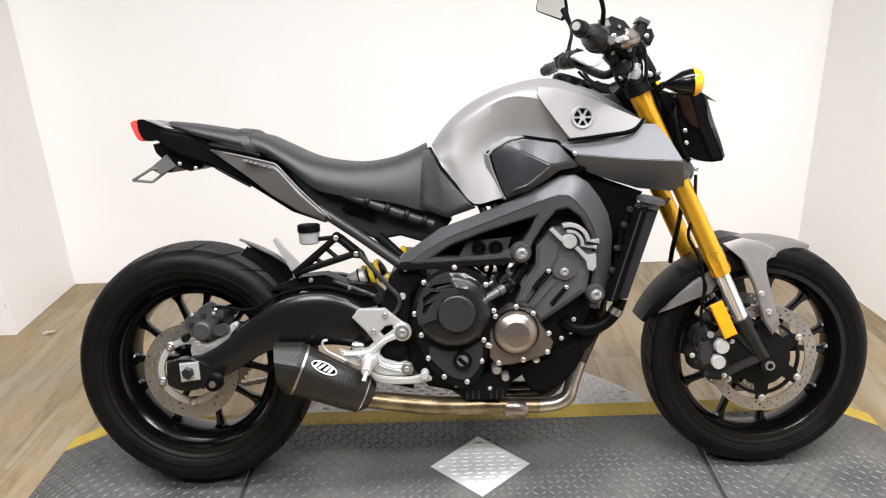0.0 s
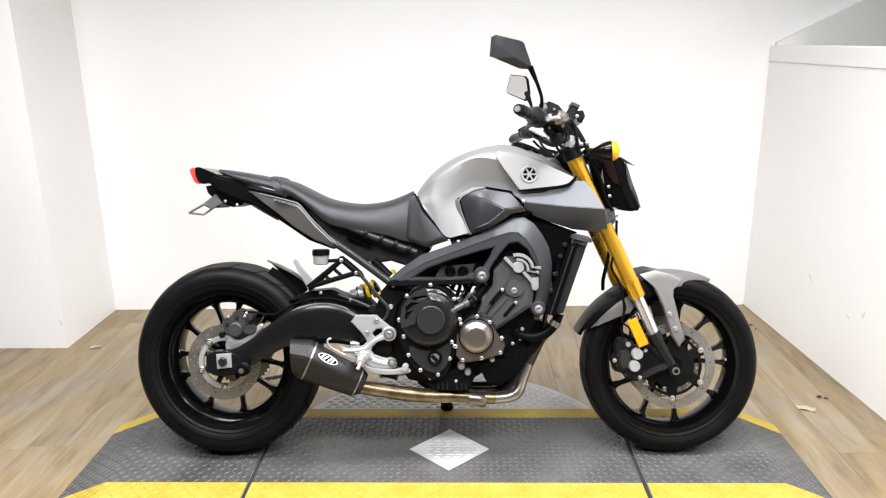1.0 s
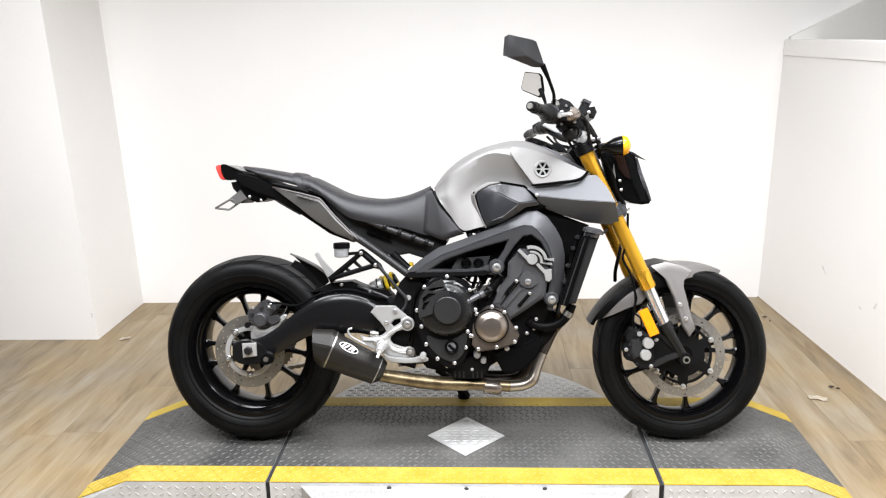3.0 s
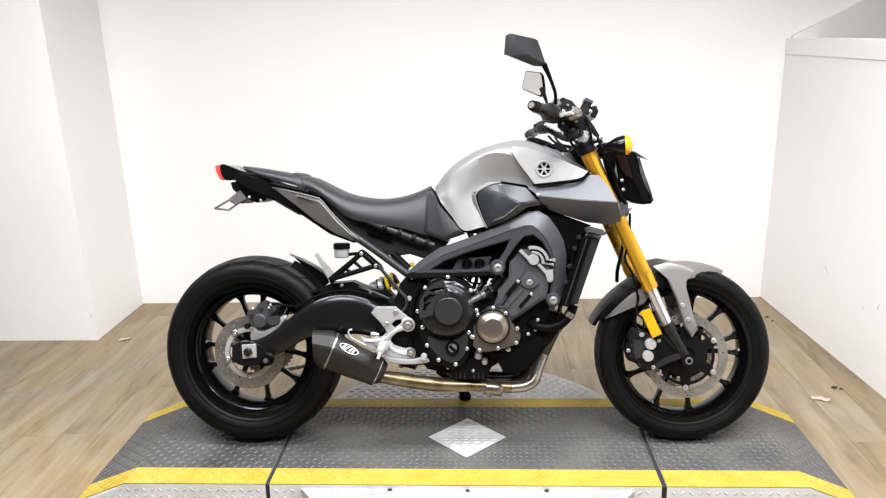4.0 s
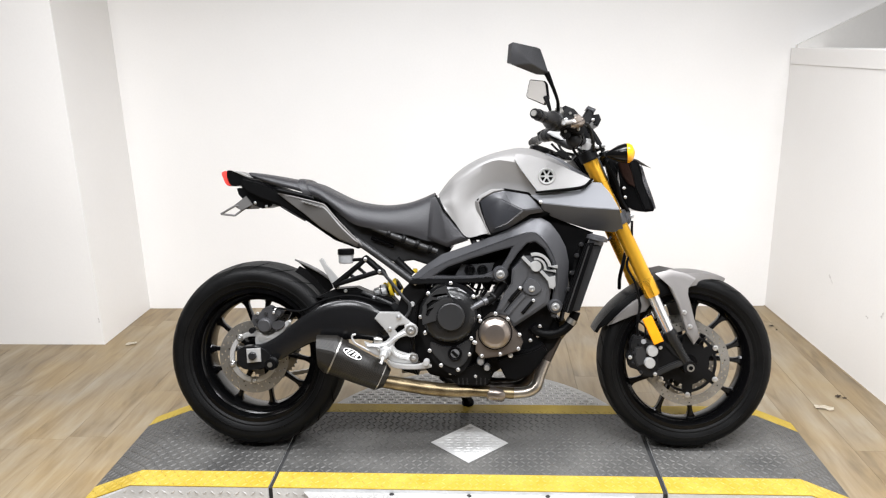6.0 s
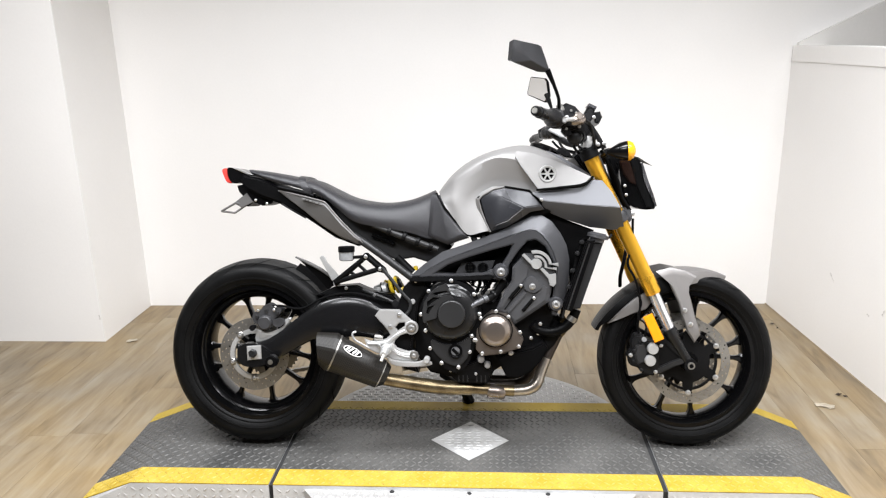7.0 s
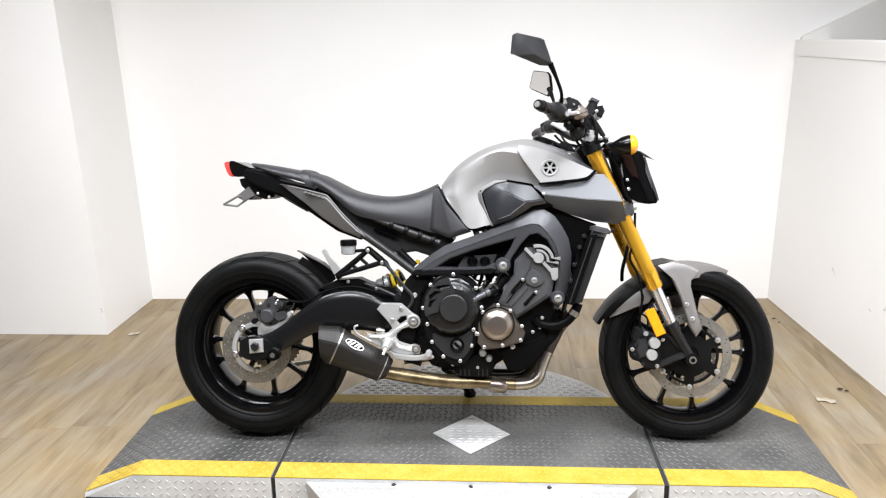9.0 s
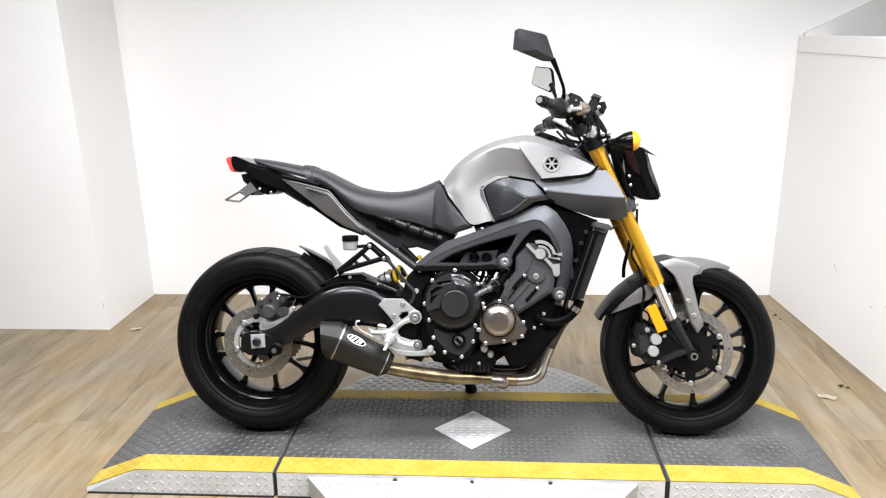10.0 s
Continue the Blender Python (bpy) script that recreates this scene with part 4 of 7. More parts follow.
def badge_oval(rx, ry, h, bm=None):
    bm = bm or bmesh.new()
    lo = [bm.verts.new((rx * math.cos(a), ry * math.sin(a), 0)) for a in (2 * math.pi * i / 32 for i in range(32))]
    hi = [bm.verts.new((v.co.x, v.co.y, h)) for v in lo]
    bm.faces.new(hi)
    for i in range(32):
        bm.faces.new((lo[i], lo[(i + 1) % 32], hi[(i + 1) % 32], hi[i]))
    return bm


for nm, rx, ry, h, mt in (("badge_rim", 0.032, 0.0132, 0.003, WHITE), ("badge_field", 0.0290, 0.0108, 0.0036, HOLLOW)):
    ob = part(nm, badge_oval(rx, ry, h), mt, muffler, "white oval maker's badge" if mt is WHITE else "", 0)
    ob.matrix_basis = basis
bm = bmesh.new()
for x0, sl in ((-0.021, 0.004), (-0.010, 0.005), (0.003, 0.004), (0.013, 0.003)):
    q = [bm.verts.new((x, y, z)) for z in (0.0036, 0.0044) for x, y in ((x0 - sl, -0.0075), (x0 - sl + 0.006, -0.0075), (x0 + sl + 0.006, 0.0075), (x0 + sl, 0.0075))]
    for fc in ((4, 5, 6, 7), (0, 1, 5, 4), (1, 2, 6, 5), (2, 3, 7, 6), (3, 0, 4, 7)):
        bm.faces.new([q[i] for i in fc])
ob = part("badge_print", bm, WHITE, muffler, "", 0)
ob.matrix_basis = basis

ex = [(0.445, 0.249), (0.508, 0.237), (0.582, 0.223), (0.656, 0.212), (0.730, 0.208), (0.804, 0.203), (0.868, 0.198), (0.913, 0.203), (0.941, 0.220), (0.955, 0.255), (0.975, 0.304), (1.000, 0.352), (1.021, 0.397), (1.028, 0.433)]
ey = (-0.152, -0.145, -0.135, -0.12, -0.11, -0.105, -0.10, -0.10, -0.10, -0.09, -0.08, -0.07, -0.065, -0.06)
header = part("exhaust_pipe", tube([(x, y, z) for (x, z), y in zip(ex, ey)][:5], [0.0215, 0.022, 0.023, 0.023, 0.0215], 20), HEATED, bike, "heat-tinted stainless exhaust pipe")
part("link_pipe", tube([(x, y, z) for (x, z), y in zip(ex, ey)][4:7], 0.019, 20), HEATED, header)
part("header_pipe", tube([(x, y, z) for (x, z), y in zip(ex, ey)][6:11], [0.0185, 0.0185, 0.0185, 0.018, 0.0176], 20), PIPE, header, "plain steel header pipe")
part("header_pipe", tube([(x, y, z) for (x, z), y in zip(ex, ey)][10:], [0.0175, 0.017, 0.017, 0.017], 20), BURNT, header, "burnt upper header pipe")
e2 = [(0.747, 0.210), (0.823, 0.205), (0.889, 0.211), (0.921, 0.235), (0.942, 0.285), (0.977, 0.335), (1.006, 0.381), (1.021, 0.419)]
part("header_pipe", tube(at_y(e2, -0.045), 0.0155, 18), BURNT, header)
part("header_pipe", tube(at_y(e2, 0.02), 0.0155, 18), BURNT, header)
col0, col1 = [(0.782, 0.200), (0.839, 0.193)]
part("collector", turned([(0, 0.0205), (0.15, 0.0245), (0.85, 0.0245), (1, 0.0195)], (col0[0], -0.106, col0[1]), (col1[0], -0.103, col1[1]), 24), BRONZE, header, "browned collector joint")
# frame
spar_out = [(0.568, 0.588), (0.601, 0.612), (0.654, 0.641), (0.724, 0.666), (0.799, 0.693), (0.867, 0.718), (0.914, 0.732), (0.937, 0.730), (0.955, 0.716), (0.975, 0.691), (0.991, 0.662), (1.002, 0.628), (1.010, 0.564), (1.010, 0.501), (1.000, 0.457), (0.986, 0.463), (0.989, 0.522), (0.997, 0.578), (0.990, 0.632), (0.966, 0.677), (0.936, 0.700), (0.909, 0.695), (0.881, 0.664), (0.855, 0.626), (0.840, 0.589), (0.826, 0.572), (0.781, 0.578), (0.713, 0.579), (0.641, 0.577), (0.565, 0.570)]
top_out = [(0.532, -0.135, 0.580), (0.580, -0.135, 0.621), (0.640, -0.135, 0.661), (0.716, -0.135, 0.686), (0.799, -0.135, 0.717), (0.865, -0.135, 0.751), (0.921, -0.135, 0.776), (0.956, -0.135, 0.776), (0.988, -0.135, 0.756), (1.015, -0.135, 0.720), (1.035, -0.137, 0.681), (1.044, -0.140, 0.634), (1.041, -0.140, 0.562), (1.031, -0.140, 0.499)]
top_in = [(0.570, -0.167, 0.587), (0.602, -0.167, 0.611), (0.654, -0.167, 0.640), (0.724, -0.167, 0.665), (0.799, -0.167, 0.692), (0.866, -0.167, 0.717), (0.914, -0.167, 0.731), (0.937, -0.167, 0.729), (0.954, -0.167, 0.715), (0.974, -0.167, 0.690), (0.990, -0.167, 0.662), (1.001, -0.167, 0.630), (1.007, -0.167, 0.565), (1.005, -0.167, 0.503)]
spar_hole = [(0.619, 0.595), (0.659, 0.621), (0.728, 0.646), (0.803, 0.668), (0.863, 0.684), (0.849, 0.652), (0.831, 0.623), (0.803, 0.605), (0.771, 0.594), (0.686, 0.590)]
frame_ob = part("frame", plate(spar_out, -0.168, -0.12, [spar_hole], 0.0035, 2), FRAME, bike, "charcoal cast aluminium frame", 40)
part("frame_spar", flip(plate([(x, z - 0.045) for x, z in spar_out], -0.168, -0.12, (), 0.0035, 2)), ENGINE, frame_ob)
nf = len(top_out)
bm = facets([(p[0], p[2]) for p in top_out + top_in], [p[1] for p in top_out + top_in], [(i, i + 1, nf + i + 1, nf + i) for i in range(nf - 1)], 0.006, 0.0012)
part("spar_facet", bm, FRAME, frame_ob, "", 35)
part("lower_rail", plate([(0.540, 0.580), (0.600, 0.5865), (0.700, 0.5875), (0.790, 0.590), (0.812, 0.584), (0.790, 0.572), (0.680, 0.570), (0.560, 0.566), (0.535, 0.569)], -0.1705, -0.14, (), 0.0025), ENGINE, frame_ob, "black lower frame rail")
# Black plate behind the spar window, put in for its shaded inside.
part("spar_shade_fill", plate([(0.591, 0.586), (0.656, 0.627), (0.726, 0.653), (0.803, 0.675), (0.885, 0.699), (0.867, 0.634), (0.833, 0.594), (0.770, 0.579), (0.684, 0.575)], -0.105, 0.105, (), 0), HOLLOW, frame_ob)
part("head_tube", turned([(0, 0.035), (1, 0.035)], (1.165, 0, 0.86), (1.115, 0, 0.98), 24), FRAME, frame_ob)
part("plug_plate", plate([(0.701, 0.625), (0.807, 0.631), (0.796, 0.599), (0.781, 0.588), (0.679, 0.586)], -0.13, -0.122, (), 0.002), ENGINEGREY, frame_ob, "grey plate with rubber plugs")
for p in [(0.729, 0.608), (0.769, 0.608)]:
    part("rubber_plug", lathe([(0.0, -0.141), (0.008, -0.141), (0.011, -0.138), (0.013, -0.142), (0.0165, -0.142), (0.018, -0.13)], 24, *p), GLOSSBLACK, frame_ob)
for px_, r in (((0.826, 0.599), 0.017), ((0.998, 0.496), 0.016)):
    part("bolt_boss", turned([(0, r * 1.5), (0.7, r * 1.4), (1, r * 1.2)], (px_[0], -0.155, px_[1]), (px_[0], -0.178, px_[1]), 28), FRAME, frame_ob)
    bolt((px_[0], -0.177, px_[1]), r, frame_ob, None, 0.008)
part("pivot_plate", plate([(0.539, 0.574), (0.584, 0.571), (0.593, 0.541), (0.562, 0.499), (0.550, 0.415), (0.537, 0.340), (0.560, 0.266), (0.512, 0.280), (0.472, 0.358), (0.473, 0.424), (0.495, 0.489), (0.514, 0.548)], -0.145, 0.145, (), 0.006), ENGINE, frame_ob, "black swingarm pivot plate")
sub1 = [(0.347, 0.713), (0.439, 0.650), (0.539, 0.576)]
part("subframe_tube", tube([(sub1[0][0], -0.11, sub1[0][1]), (sub1[1][0], -0.12, sub1[1][1]), (sub1[2][0], -0.13, sub1[2][1])], 0.0122, 16), VANE, frame_ob, "black steel subframe tube")
sub2 = [(0.415, 0.746), (0.520, 0.705), (0.624, 0.667)]
part("subframe_tube", tube(at_y(sub2, -0.125), [0.008, 0.011, 0.010], 16), VANE, frame_ob)
for f_ in (0.22, 0.45, 0.66, 0.86):
    q0, q1 = Vector((sub2[0][0], -0.125, sub2[0][1])), Vector((sub2[2][0], -0.125, sub2[2][1]))
    part("rail_clip", turned([(0, 0.0125), (0.2, 0.0145), (0.8, 0.0145), (1, 0.0125)], q0.lerp(q1, f_), q0.lerp(q1, f_ + 0.06), 16), ENGINE, frame_ob)
part("subframe_tube", flip(tube(at_y(sub2, -0.115), 0.011, 12)), BLACKPLASTIC, frame_ob)
for p in [(0.533, 0.580)]:
    bolt((p[0], -0.132, p[1]), 0.010, frame_ob)
part("battery_box", plate([(0.267, 0.816), (0.329, 0.778), (0.394, 0.759), (0.507, 0.744), (0.637, 0.707), (0.668, 0.672), (0.642, 0.640), (0.596, 0.619), (0.574, 0.626), (0.541, 0.637), (0.484, 0.628), (0.430, 0.655), (0.356, 0.698)], -0.085, 0.085, (), 0.006), VANE, bike, "black plastic tray under the seat")
part("wiring_loom", tube(at_y([(0.406, 0.712), (0.453, 0.695), (0.480, 0.682)], -0.098), 0.006, 10), GLOSSBLACK, bike)
for p in [(0.515, 0.729), (0.569, 0.720)]:
    bolt((p[0], -0.112, p[1]), 0.007, bike)

# rear brake reservoir, brackets and shock
res = [(0.325, 0.643), (0.325, 0.660), (0.325, 0.678)]
reservoir = part("brake_reservoir", turned([(0, 0.020), (0.1, 0.024), (1, 0.025)], (res[0][0], -0.12, res[0][1] - 0.012), (res[1][0], -0.12, res[1][1]), 24), CLEAR, bike, "milky brake fluid reservoir with black cap")
part("cap", turned([(0, 0.027), (0.85, 0.027), (1, 0.024)], (res[1][0], -0.12, res[1][1]), (res[2][0], -0.12, res[2][1]), 24), BLACKPLASTIC, reservoir)
bk = [(0.391, 0.645), (0.284, 0.560), (0.437, 0.605), (0.310, 0.579), (0.348, 0.642)]
for i, j, r in ((0, 1, 0.0082), (2, 1, 0.0082), (0, 2, 0.0082), (4, 0, 0.0055)):
    part("passenger_peg_bracket", tube([(bk[i][0], -0.125, bk[i][1]), (bk[j][0], -0.125, bk[j][1])], r, 10, 1), BLACKPLASTIC, bike, "black tubular bracket")
for q in ([(0.375, -0.110, 0.629), (0.284, -0.110, 0.549)], [(0.362, -0.120, 0.619), (0.391, -0.120, 0.593)], [(0.332, -0.120, 0.597), (0.354, -0.120, 0.582)]):
    part("passenger_peg_bracket", tube(q, 0.0055, 10, 1), ENGINE, bike, "black tubular bracket")
part("bracket_plate", plate([(0.380, 0.652), (0.402, 0.650), (0.452, 0.607), (0.462, 0.585), (0.436, 0.592), (0.392, 0.632)], -0.121, -0.108, (), 0.002), ENGINE, bike)
part("subframe_strut", tube([(0.486, -0.085, 0.640), (0.538, -0.085, 0.588)], 0.0125, 12, 1), ENGINE, frame_ob, "black steel strut behind the tube")
for i in (0, 2):
    part("bracket_boss", turned([(0, 0.012), (1, 0.011)], (bk[i][0], -0.118, bk[i][1]), (bk[i][0], -0.136, bk[i][1]), 20), BLACKPLASTIC, bike)
    bolt((bk[i][0], -0.136, bk[i][1]), 0.008, bike)
sh = [(0.395, -0.030, 0.515), (0.448, -0.030, 0.529), (0.480, -0.030, 0.538), (0.492, -0.030, 0.548)]
shock = part("rear_shock", turned([(0, 0.014), (0.15, 0.015), (0.2, 0.020), (0.55, 0.022), (0.6, 0.025), (0.95, 0.025), (1, 0.018)], sh[0], sh[1], 24), SILVER, bike, "silver rear shock absorber with yellow spring")
part("lock_ring", turned([(0, 0.026), (1, 0.026)], Vector(sh[0]).lerp(Vector(sh[1]), 0.62), Vector(sh[0]).lerp(Vector(sh[1]), 0.70), 24), ENGINE, shock)
part("damper_rod", turned([(0, 0.016), (1, 0.016)], sh[1], sh[3], 18), ENGINE, shock)
s0, s1 = Vector(sh[1]), Vector(sh[3])
ax_s = (s1 - s0).normalized()
u_s = ax_s.cross(Vector((0, 1, 0))).normalized()
helix = []
for i in range(73):
    f = i / 72
    a = f * 2 * math.pi * 2.6
    helix.append(s0.lerp(s1, f) + u_s * 0.024 * math.cos(a) + Vector((0, 1, 0)) * 0.024 * math.sin(a))
part("spring", tube(helix, 0.0065, 8, 1), YELLOWPART, shock, "yellow coil spring")
for q in [(0.513, -0.060, 0.592), (0.545, -0.060, 0.599)]:
    part("yellow_nut", turned([(0, 0.008), (0.7, 0.008), (1, 0.006)], (q[0], -0.06, q[2] - 0.006), (q[0], -0.06, q[2] + 0.008), 8), YELLOWPART, bike, "yellow capped nut")
hz = [(0.446, 0.612), (0.457, 0.595), (0.477, 0.571), (0.512, 0.527), (0.535, 0.500), (0.533, 0.474), (0.515, 0.452)]
part("hose", tube(at_y(hz, -0.153), 0.0055, 10), VANE, bike, "black rubber hose")
part("silver_fitting", turned([(0, 0.008), (0.4, 0.0095), (1, 0.007)], (*[0.543], -0.135, 0.500), (0.543, -0.152, 0.500), 18), SILVER, bike)

part("linkage_cover", plate([(0.215, 0.514), (0.280, 0.543), (0.352, 0.548), (0.402, 0.526), (0.468, 0.517), (0.509, 0.474), (0.449, 0.460), (0.374, 0.492), (0.298, 0.509)], -0.094, -0.03, (), 0.005), ENGINE, bike, "black shock linkage cover above the swingarm")
part("linkage_rod", tube(at_y([(0.372, 0.533), (0.425, 0.512), (0.482, 0.487)], -0.099), 0.0065, 10), VANE, bike)
part("linkage_eye", turned([(0, 0.013), (1, 0.012)], (0.482, -0.092, 0.487), (0.482, -0.110, 0.487), 18), CONTROL, bike)
for q in [(0.318, 0.538), (0.412, 0.516)]:
    bolt((q[0], -0.101, q[1]), 0.0075, bike)

# rearset footrest
reset = plate([(0.423, 0.458), (0.439, 0.479), (0.502, 0.478), (0.519, 0.463), (0.533, 0.451), (0.541, 0.444), (0.553, 0.438), (0.560, 0.425), (0.559, 0.410), (0.548, 0.401), (0.527, 0.401), (0.505, 0.395), (0.487, 0.379), (0.484, 0.367), (0.493, 0.355), (0.512, 0.348), (0.530, 0.343), (0.545, 0.346), (0.559, 0.340), (0.563, 0.328), (0.558, 0.313), (0.539, 0.309), (0.500, 0.311), (0.474, 0.318), (0.459, 0.332), (0.425, 0.338), (0.402, 0.351), (0.394, 0.364), (0.388, 0.383), (0.407, 0.376), (0.438, 0.377), (0.459, 0.384), (0.472, 0.396), (0.466, 0.408), (0.453, 0.425)], -0.172, -0.160, [[(0.488, 0.421), (0.500, 0.434), (0.518, 0.437), (0.520, 0.426), (0.506, 0.416), (0.496, 0.410)]], 0.003)
rearset = part("footrest_hanger", reset, SILVER, bike, "bare cast aluminium footrest hanger", 40)
part("hanger_rib", tube(at_y([(0.400, 0.368), (0.436, 0.368), (0.466, 0.375), (0.490, 0.394), (0.516, 0.408), (0.536, 0.416)], -0.171), [0.005, 0.006, 0.006, 0.006, 0.007, 0.009], 10), SILVER, rearset)
part("hanger_rib", tube(at_y([(0.476, 0.368), (0.486, 0.345), (0.508, 0.334), (0.536, 0.330)], -0.171), [0.007, 0.006, 0.006, 0.008], 10), SILVER, rearset)
p = (0.541, 0.420)
part("pivot_cap", turned([(0, 0.022), (0.8, 0.022), (1, 0.020)], (p[0], -0.165, p[1]), (p[0], -0.178, p[1]), 28), SILVER, rearset)
part("pivot_ring", turned([(0, 0.0165), (1, 0.0165)], (p[0], -0.178, p[1]), (p[0], -0.1795, p[1]), 28), STEEL, rearset)
bolt((p[0], -0.178, p[1]), 0.0145, rearset, None, 0.008)
for q in [(0.502, 0.462), (0.473, 0.424), (0.436, 0.360)]:
    bolt((q[0], -0.173, q[1]), 0.009, rearset)
part("lever_boss", turned([(0, 0.014), (0.8, 0.014), (1, 0.0125)], (0.548, -0.170, 0.331), (0.548, -0.180, 0.331), 24), STEEL, rearset)
bolt((0.548, -0.180, 0.331), 0.009, rearset)
part("brake_lever", plate(closed_smooth([(0.463, 0.328), (0.482, 0.318), (0.523, 0.313), (0.560, 0.313), (0.580, 0.318), (0.602, 0.314), (0.606, 0.304), (0.580, 0.298), (0.532, 0.296), (0.490, 0.300), (0.470, 0.311)], 2), -0.190, -0.178, (), 0.003), SILVER, rearset, "silver rear brake lever")
part("brake_lever_tip", turned([(0, 0.010), (0.85, 0.010), (1, 0.008)], (0.591, -0.182, 0.322), (0.591, -0.212, 0.322), 16), SILVER, rearset)
pg = (0.459, 0.350)
part("peg_mount", turned([(0, 0.019), (0.7, 0.018), (1, 0.014)], (pg[0], -0.168, pg[1]), (pg[0], -0.190, pg[1]), 20), SILVER, rearset)
part("footpeg", turned([(0, 0.011), (0.3, 0.013), (0.9, 0.012), (1, 0.009)], (pg[0], -0.188, pg[1]), (pg[0] - 0.001, -0.240, pg[1] - 0.004), 16), SILVER, rearset, "short silver footpeg")
part("peg_feeler", tube([(pg[0] + 0.002, -0.236, pg[1] - 0.002), (pg[0] - 0.006, -0.248, pg[1] - 0.022)], [0.004, 0.0052], 8, 1), SILVER, rearset)
part("return_spring", turned([(0, 0.009), (0.3, 0.012), (0.6, 0.011), (1, 0.007)], (0.419, -0.158, 0.386), (0.446, -0.158, 0.384), 14), STEEL, rearset)
part("heel_guard", tube(at_y([(0.404, 0.353), (0.381, 0.366), (0.360, 0.378), (0.350, 0.393), (0.352, 0.403), (0.362, 0.406)], -0.172), 0.0032, 8), SILVER, rearset, "thin silver heel guard loop")
part("brake_master_cylinder", turned([(0, 0.009), (0.5, 0.010), (0.55, 0.006), (1, 0.006)], (0.441, -0.15, 0.403), (0.408, -0.15, 0.361), 14), BLACKPLASTIC, rearset)

# engine
core = [(0.543, 0.506), (0.606, 0.536), (0.682, 0.536), (0.705, 0.496), (0.768, 0.500), (0.832, 0.514), (0.852, 0.602), (0.887, 0.677), (0.930, 0.709), (0.974, 0.694), (1.011, 0.645), (1.027, 0.518), (1.000, 0.433), (0.969, 0.366), (0.958, 0.328), (0.908, 0.304), (0.842, 0.292), (0.804, 0.268), (0.785, 0.229), (0.690, 0.224), (0.664, 0.247), (0.595, 0.262), (0.547, 0.324)]
engine = part("engine", plate(core, -0.12, 0.13, (), 0.01), ENGINE, bike, "black three-cylinder engine with bronze covers", 40)
part("airbox", plate([(0.730, 0.704), (0.840, 0.737), (0.903, 0.777), (0.958, 0.802), (1.021, 0.765), (1.126, 0.725), (1.105, 0.689), (1.086, 0.634), (1.056, 0.523), (1.041, 0.615), (1.022, 0.698), (0.992, 0.744), (0.958, 0.758), (0.922, 0.755), (0.803, 0.700)], -0.10, 0.10, (), 0.006), BLACKPLASTIC, bike, "black airbox under the tank")
part("crankcase_cover", plate(closed_smooth([(0.572, 0.495), (0.594, 0.538), (0.631, 0.564), (0.670, 0.573), (0.713, 0.561), (0.746, 0.532), (0.760, 0.492), (0.764, 0.445), (0.747, 0.386), (0.735, 0.339), (0.720, 0.302), (0.686, 0.276), (0.651, 0.286), (0.615, 0.315), (0.590, 0.359), (0.572, 0.411), (0.565, 0.458)], 3), -0.172, -0.115, (), 0.004), ENGINE, engine, "black clutch side engine cover")
part("lower_cover", plate(closed_smooth([(0.605, 0.383), (0.641, 0.369), (0.686, 0.370), (0.728, 0.392), (0.728, 0.352), (0.715, 0.319), (0.688, 0.298), (0.652, 0.307), (0.623, 0.332), (0.605, 0.358)], 3), -0.180, -0.165, (), 0.004), VANE, engine)
cc = (0.664, 0.470)
cover = part("clutch_cover", lathe([(0.0, -0.207), (0.052, -0.206), (0.066, -0.203), (0.078, -0.197), (0.087, -0.187), (0.091, -0.170)], 64, *cc), COVER, engine, "round black clutch cover with curved vanes")
cap_c = (0.671, 0.470)
part("cover_disc", lathe([(0.0, -0.219), (0.040, -0.219), (0.0425, -0.217), (0.044, -0.200)], 48, *cap_c), VANE, engine, "plain raised round boss")
slots = [[(0.611, 0.534), (0.623, 0.539), (0.657, 0.544), (0.667, 0.530), (0.632, 0.525)], [(0.594, 0.508), (0.614, 0.523), (0.637, 0.521), (0.623, 0.514), (0.605, 0.501), (0.596, 0.492)], [(0.591, 0.473), (0.596, 0.491), (0.619, 0.500), (0.607, 0.485), (0.598, 0.469)]]
part("vane_plate", plate([(0.582, 0.444), (0.578, 0.474), (0.586, 0.507), (0.602, 0.533), (0.627, 0.555), (0.655, 0.566), (0.664, 0.544), (0.679, 0.516), (0.658, 0.511), (0.640, 0.502), (0.628, 0.482), (0.624, 0.457), (0.601, 0.450)], -0.2125, -0.19, slots, 0.002), VANE, engine, "charcoal plate with three curved vents", 30)
fct = [(0.656, 0.561), (0.693, 0.559), (0.720, 0.542), (0.743, 0.515), (0.711, 0.500), (0.698, 0.524), (0.672, 0.531)]
part("cover_flat", facets(fct, [-0.186, -0.184, -0.182, -0.176, -0.200, -0.206, -0.208], [(0, 1, 5, 6), (1, 2, 5), (2, 3, 4, 5)], 0.006, 0.001), GLOSSBLACK, engine, "glossy bevelled facet", 20)
sg = (0.681, 0.347)
part("sight_glass_ring", lathe([(0.0, -0.1815), (0.017, -0.1815), (0.0185, -0.187), (0.022, -0.187), (0.024, -0.17)], 32, *sg), GLOSSBLACK, engine)
part("sight_glass", lathe([(0.0, -0.1835), (0.013, -0.1832), (0.0142, -0.1815)], 32, *sg), mat("sight_glass_grey", (0.16, 0.16, 0.165), 0.12, 0.3, 0.5, 60), engine, "round oil sight glass")
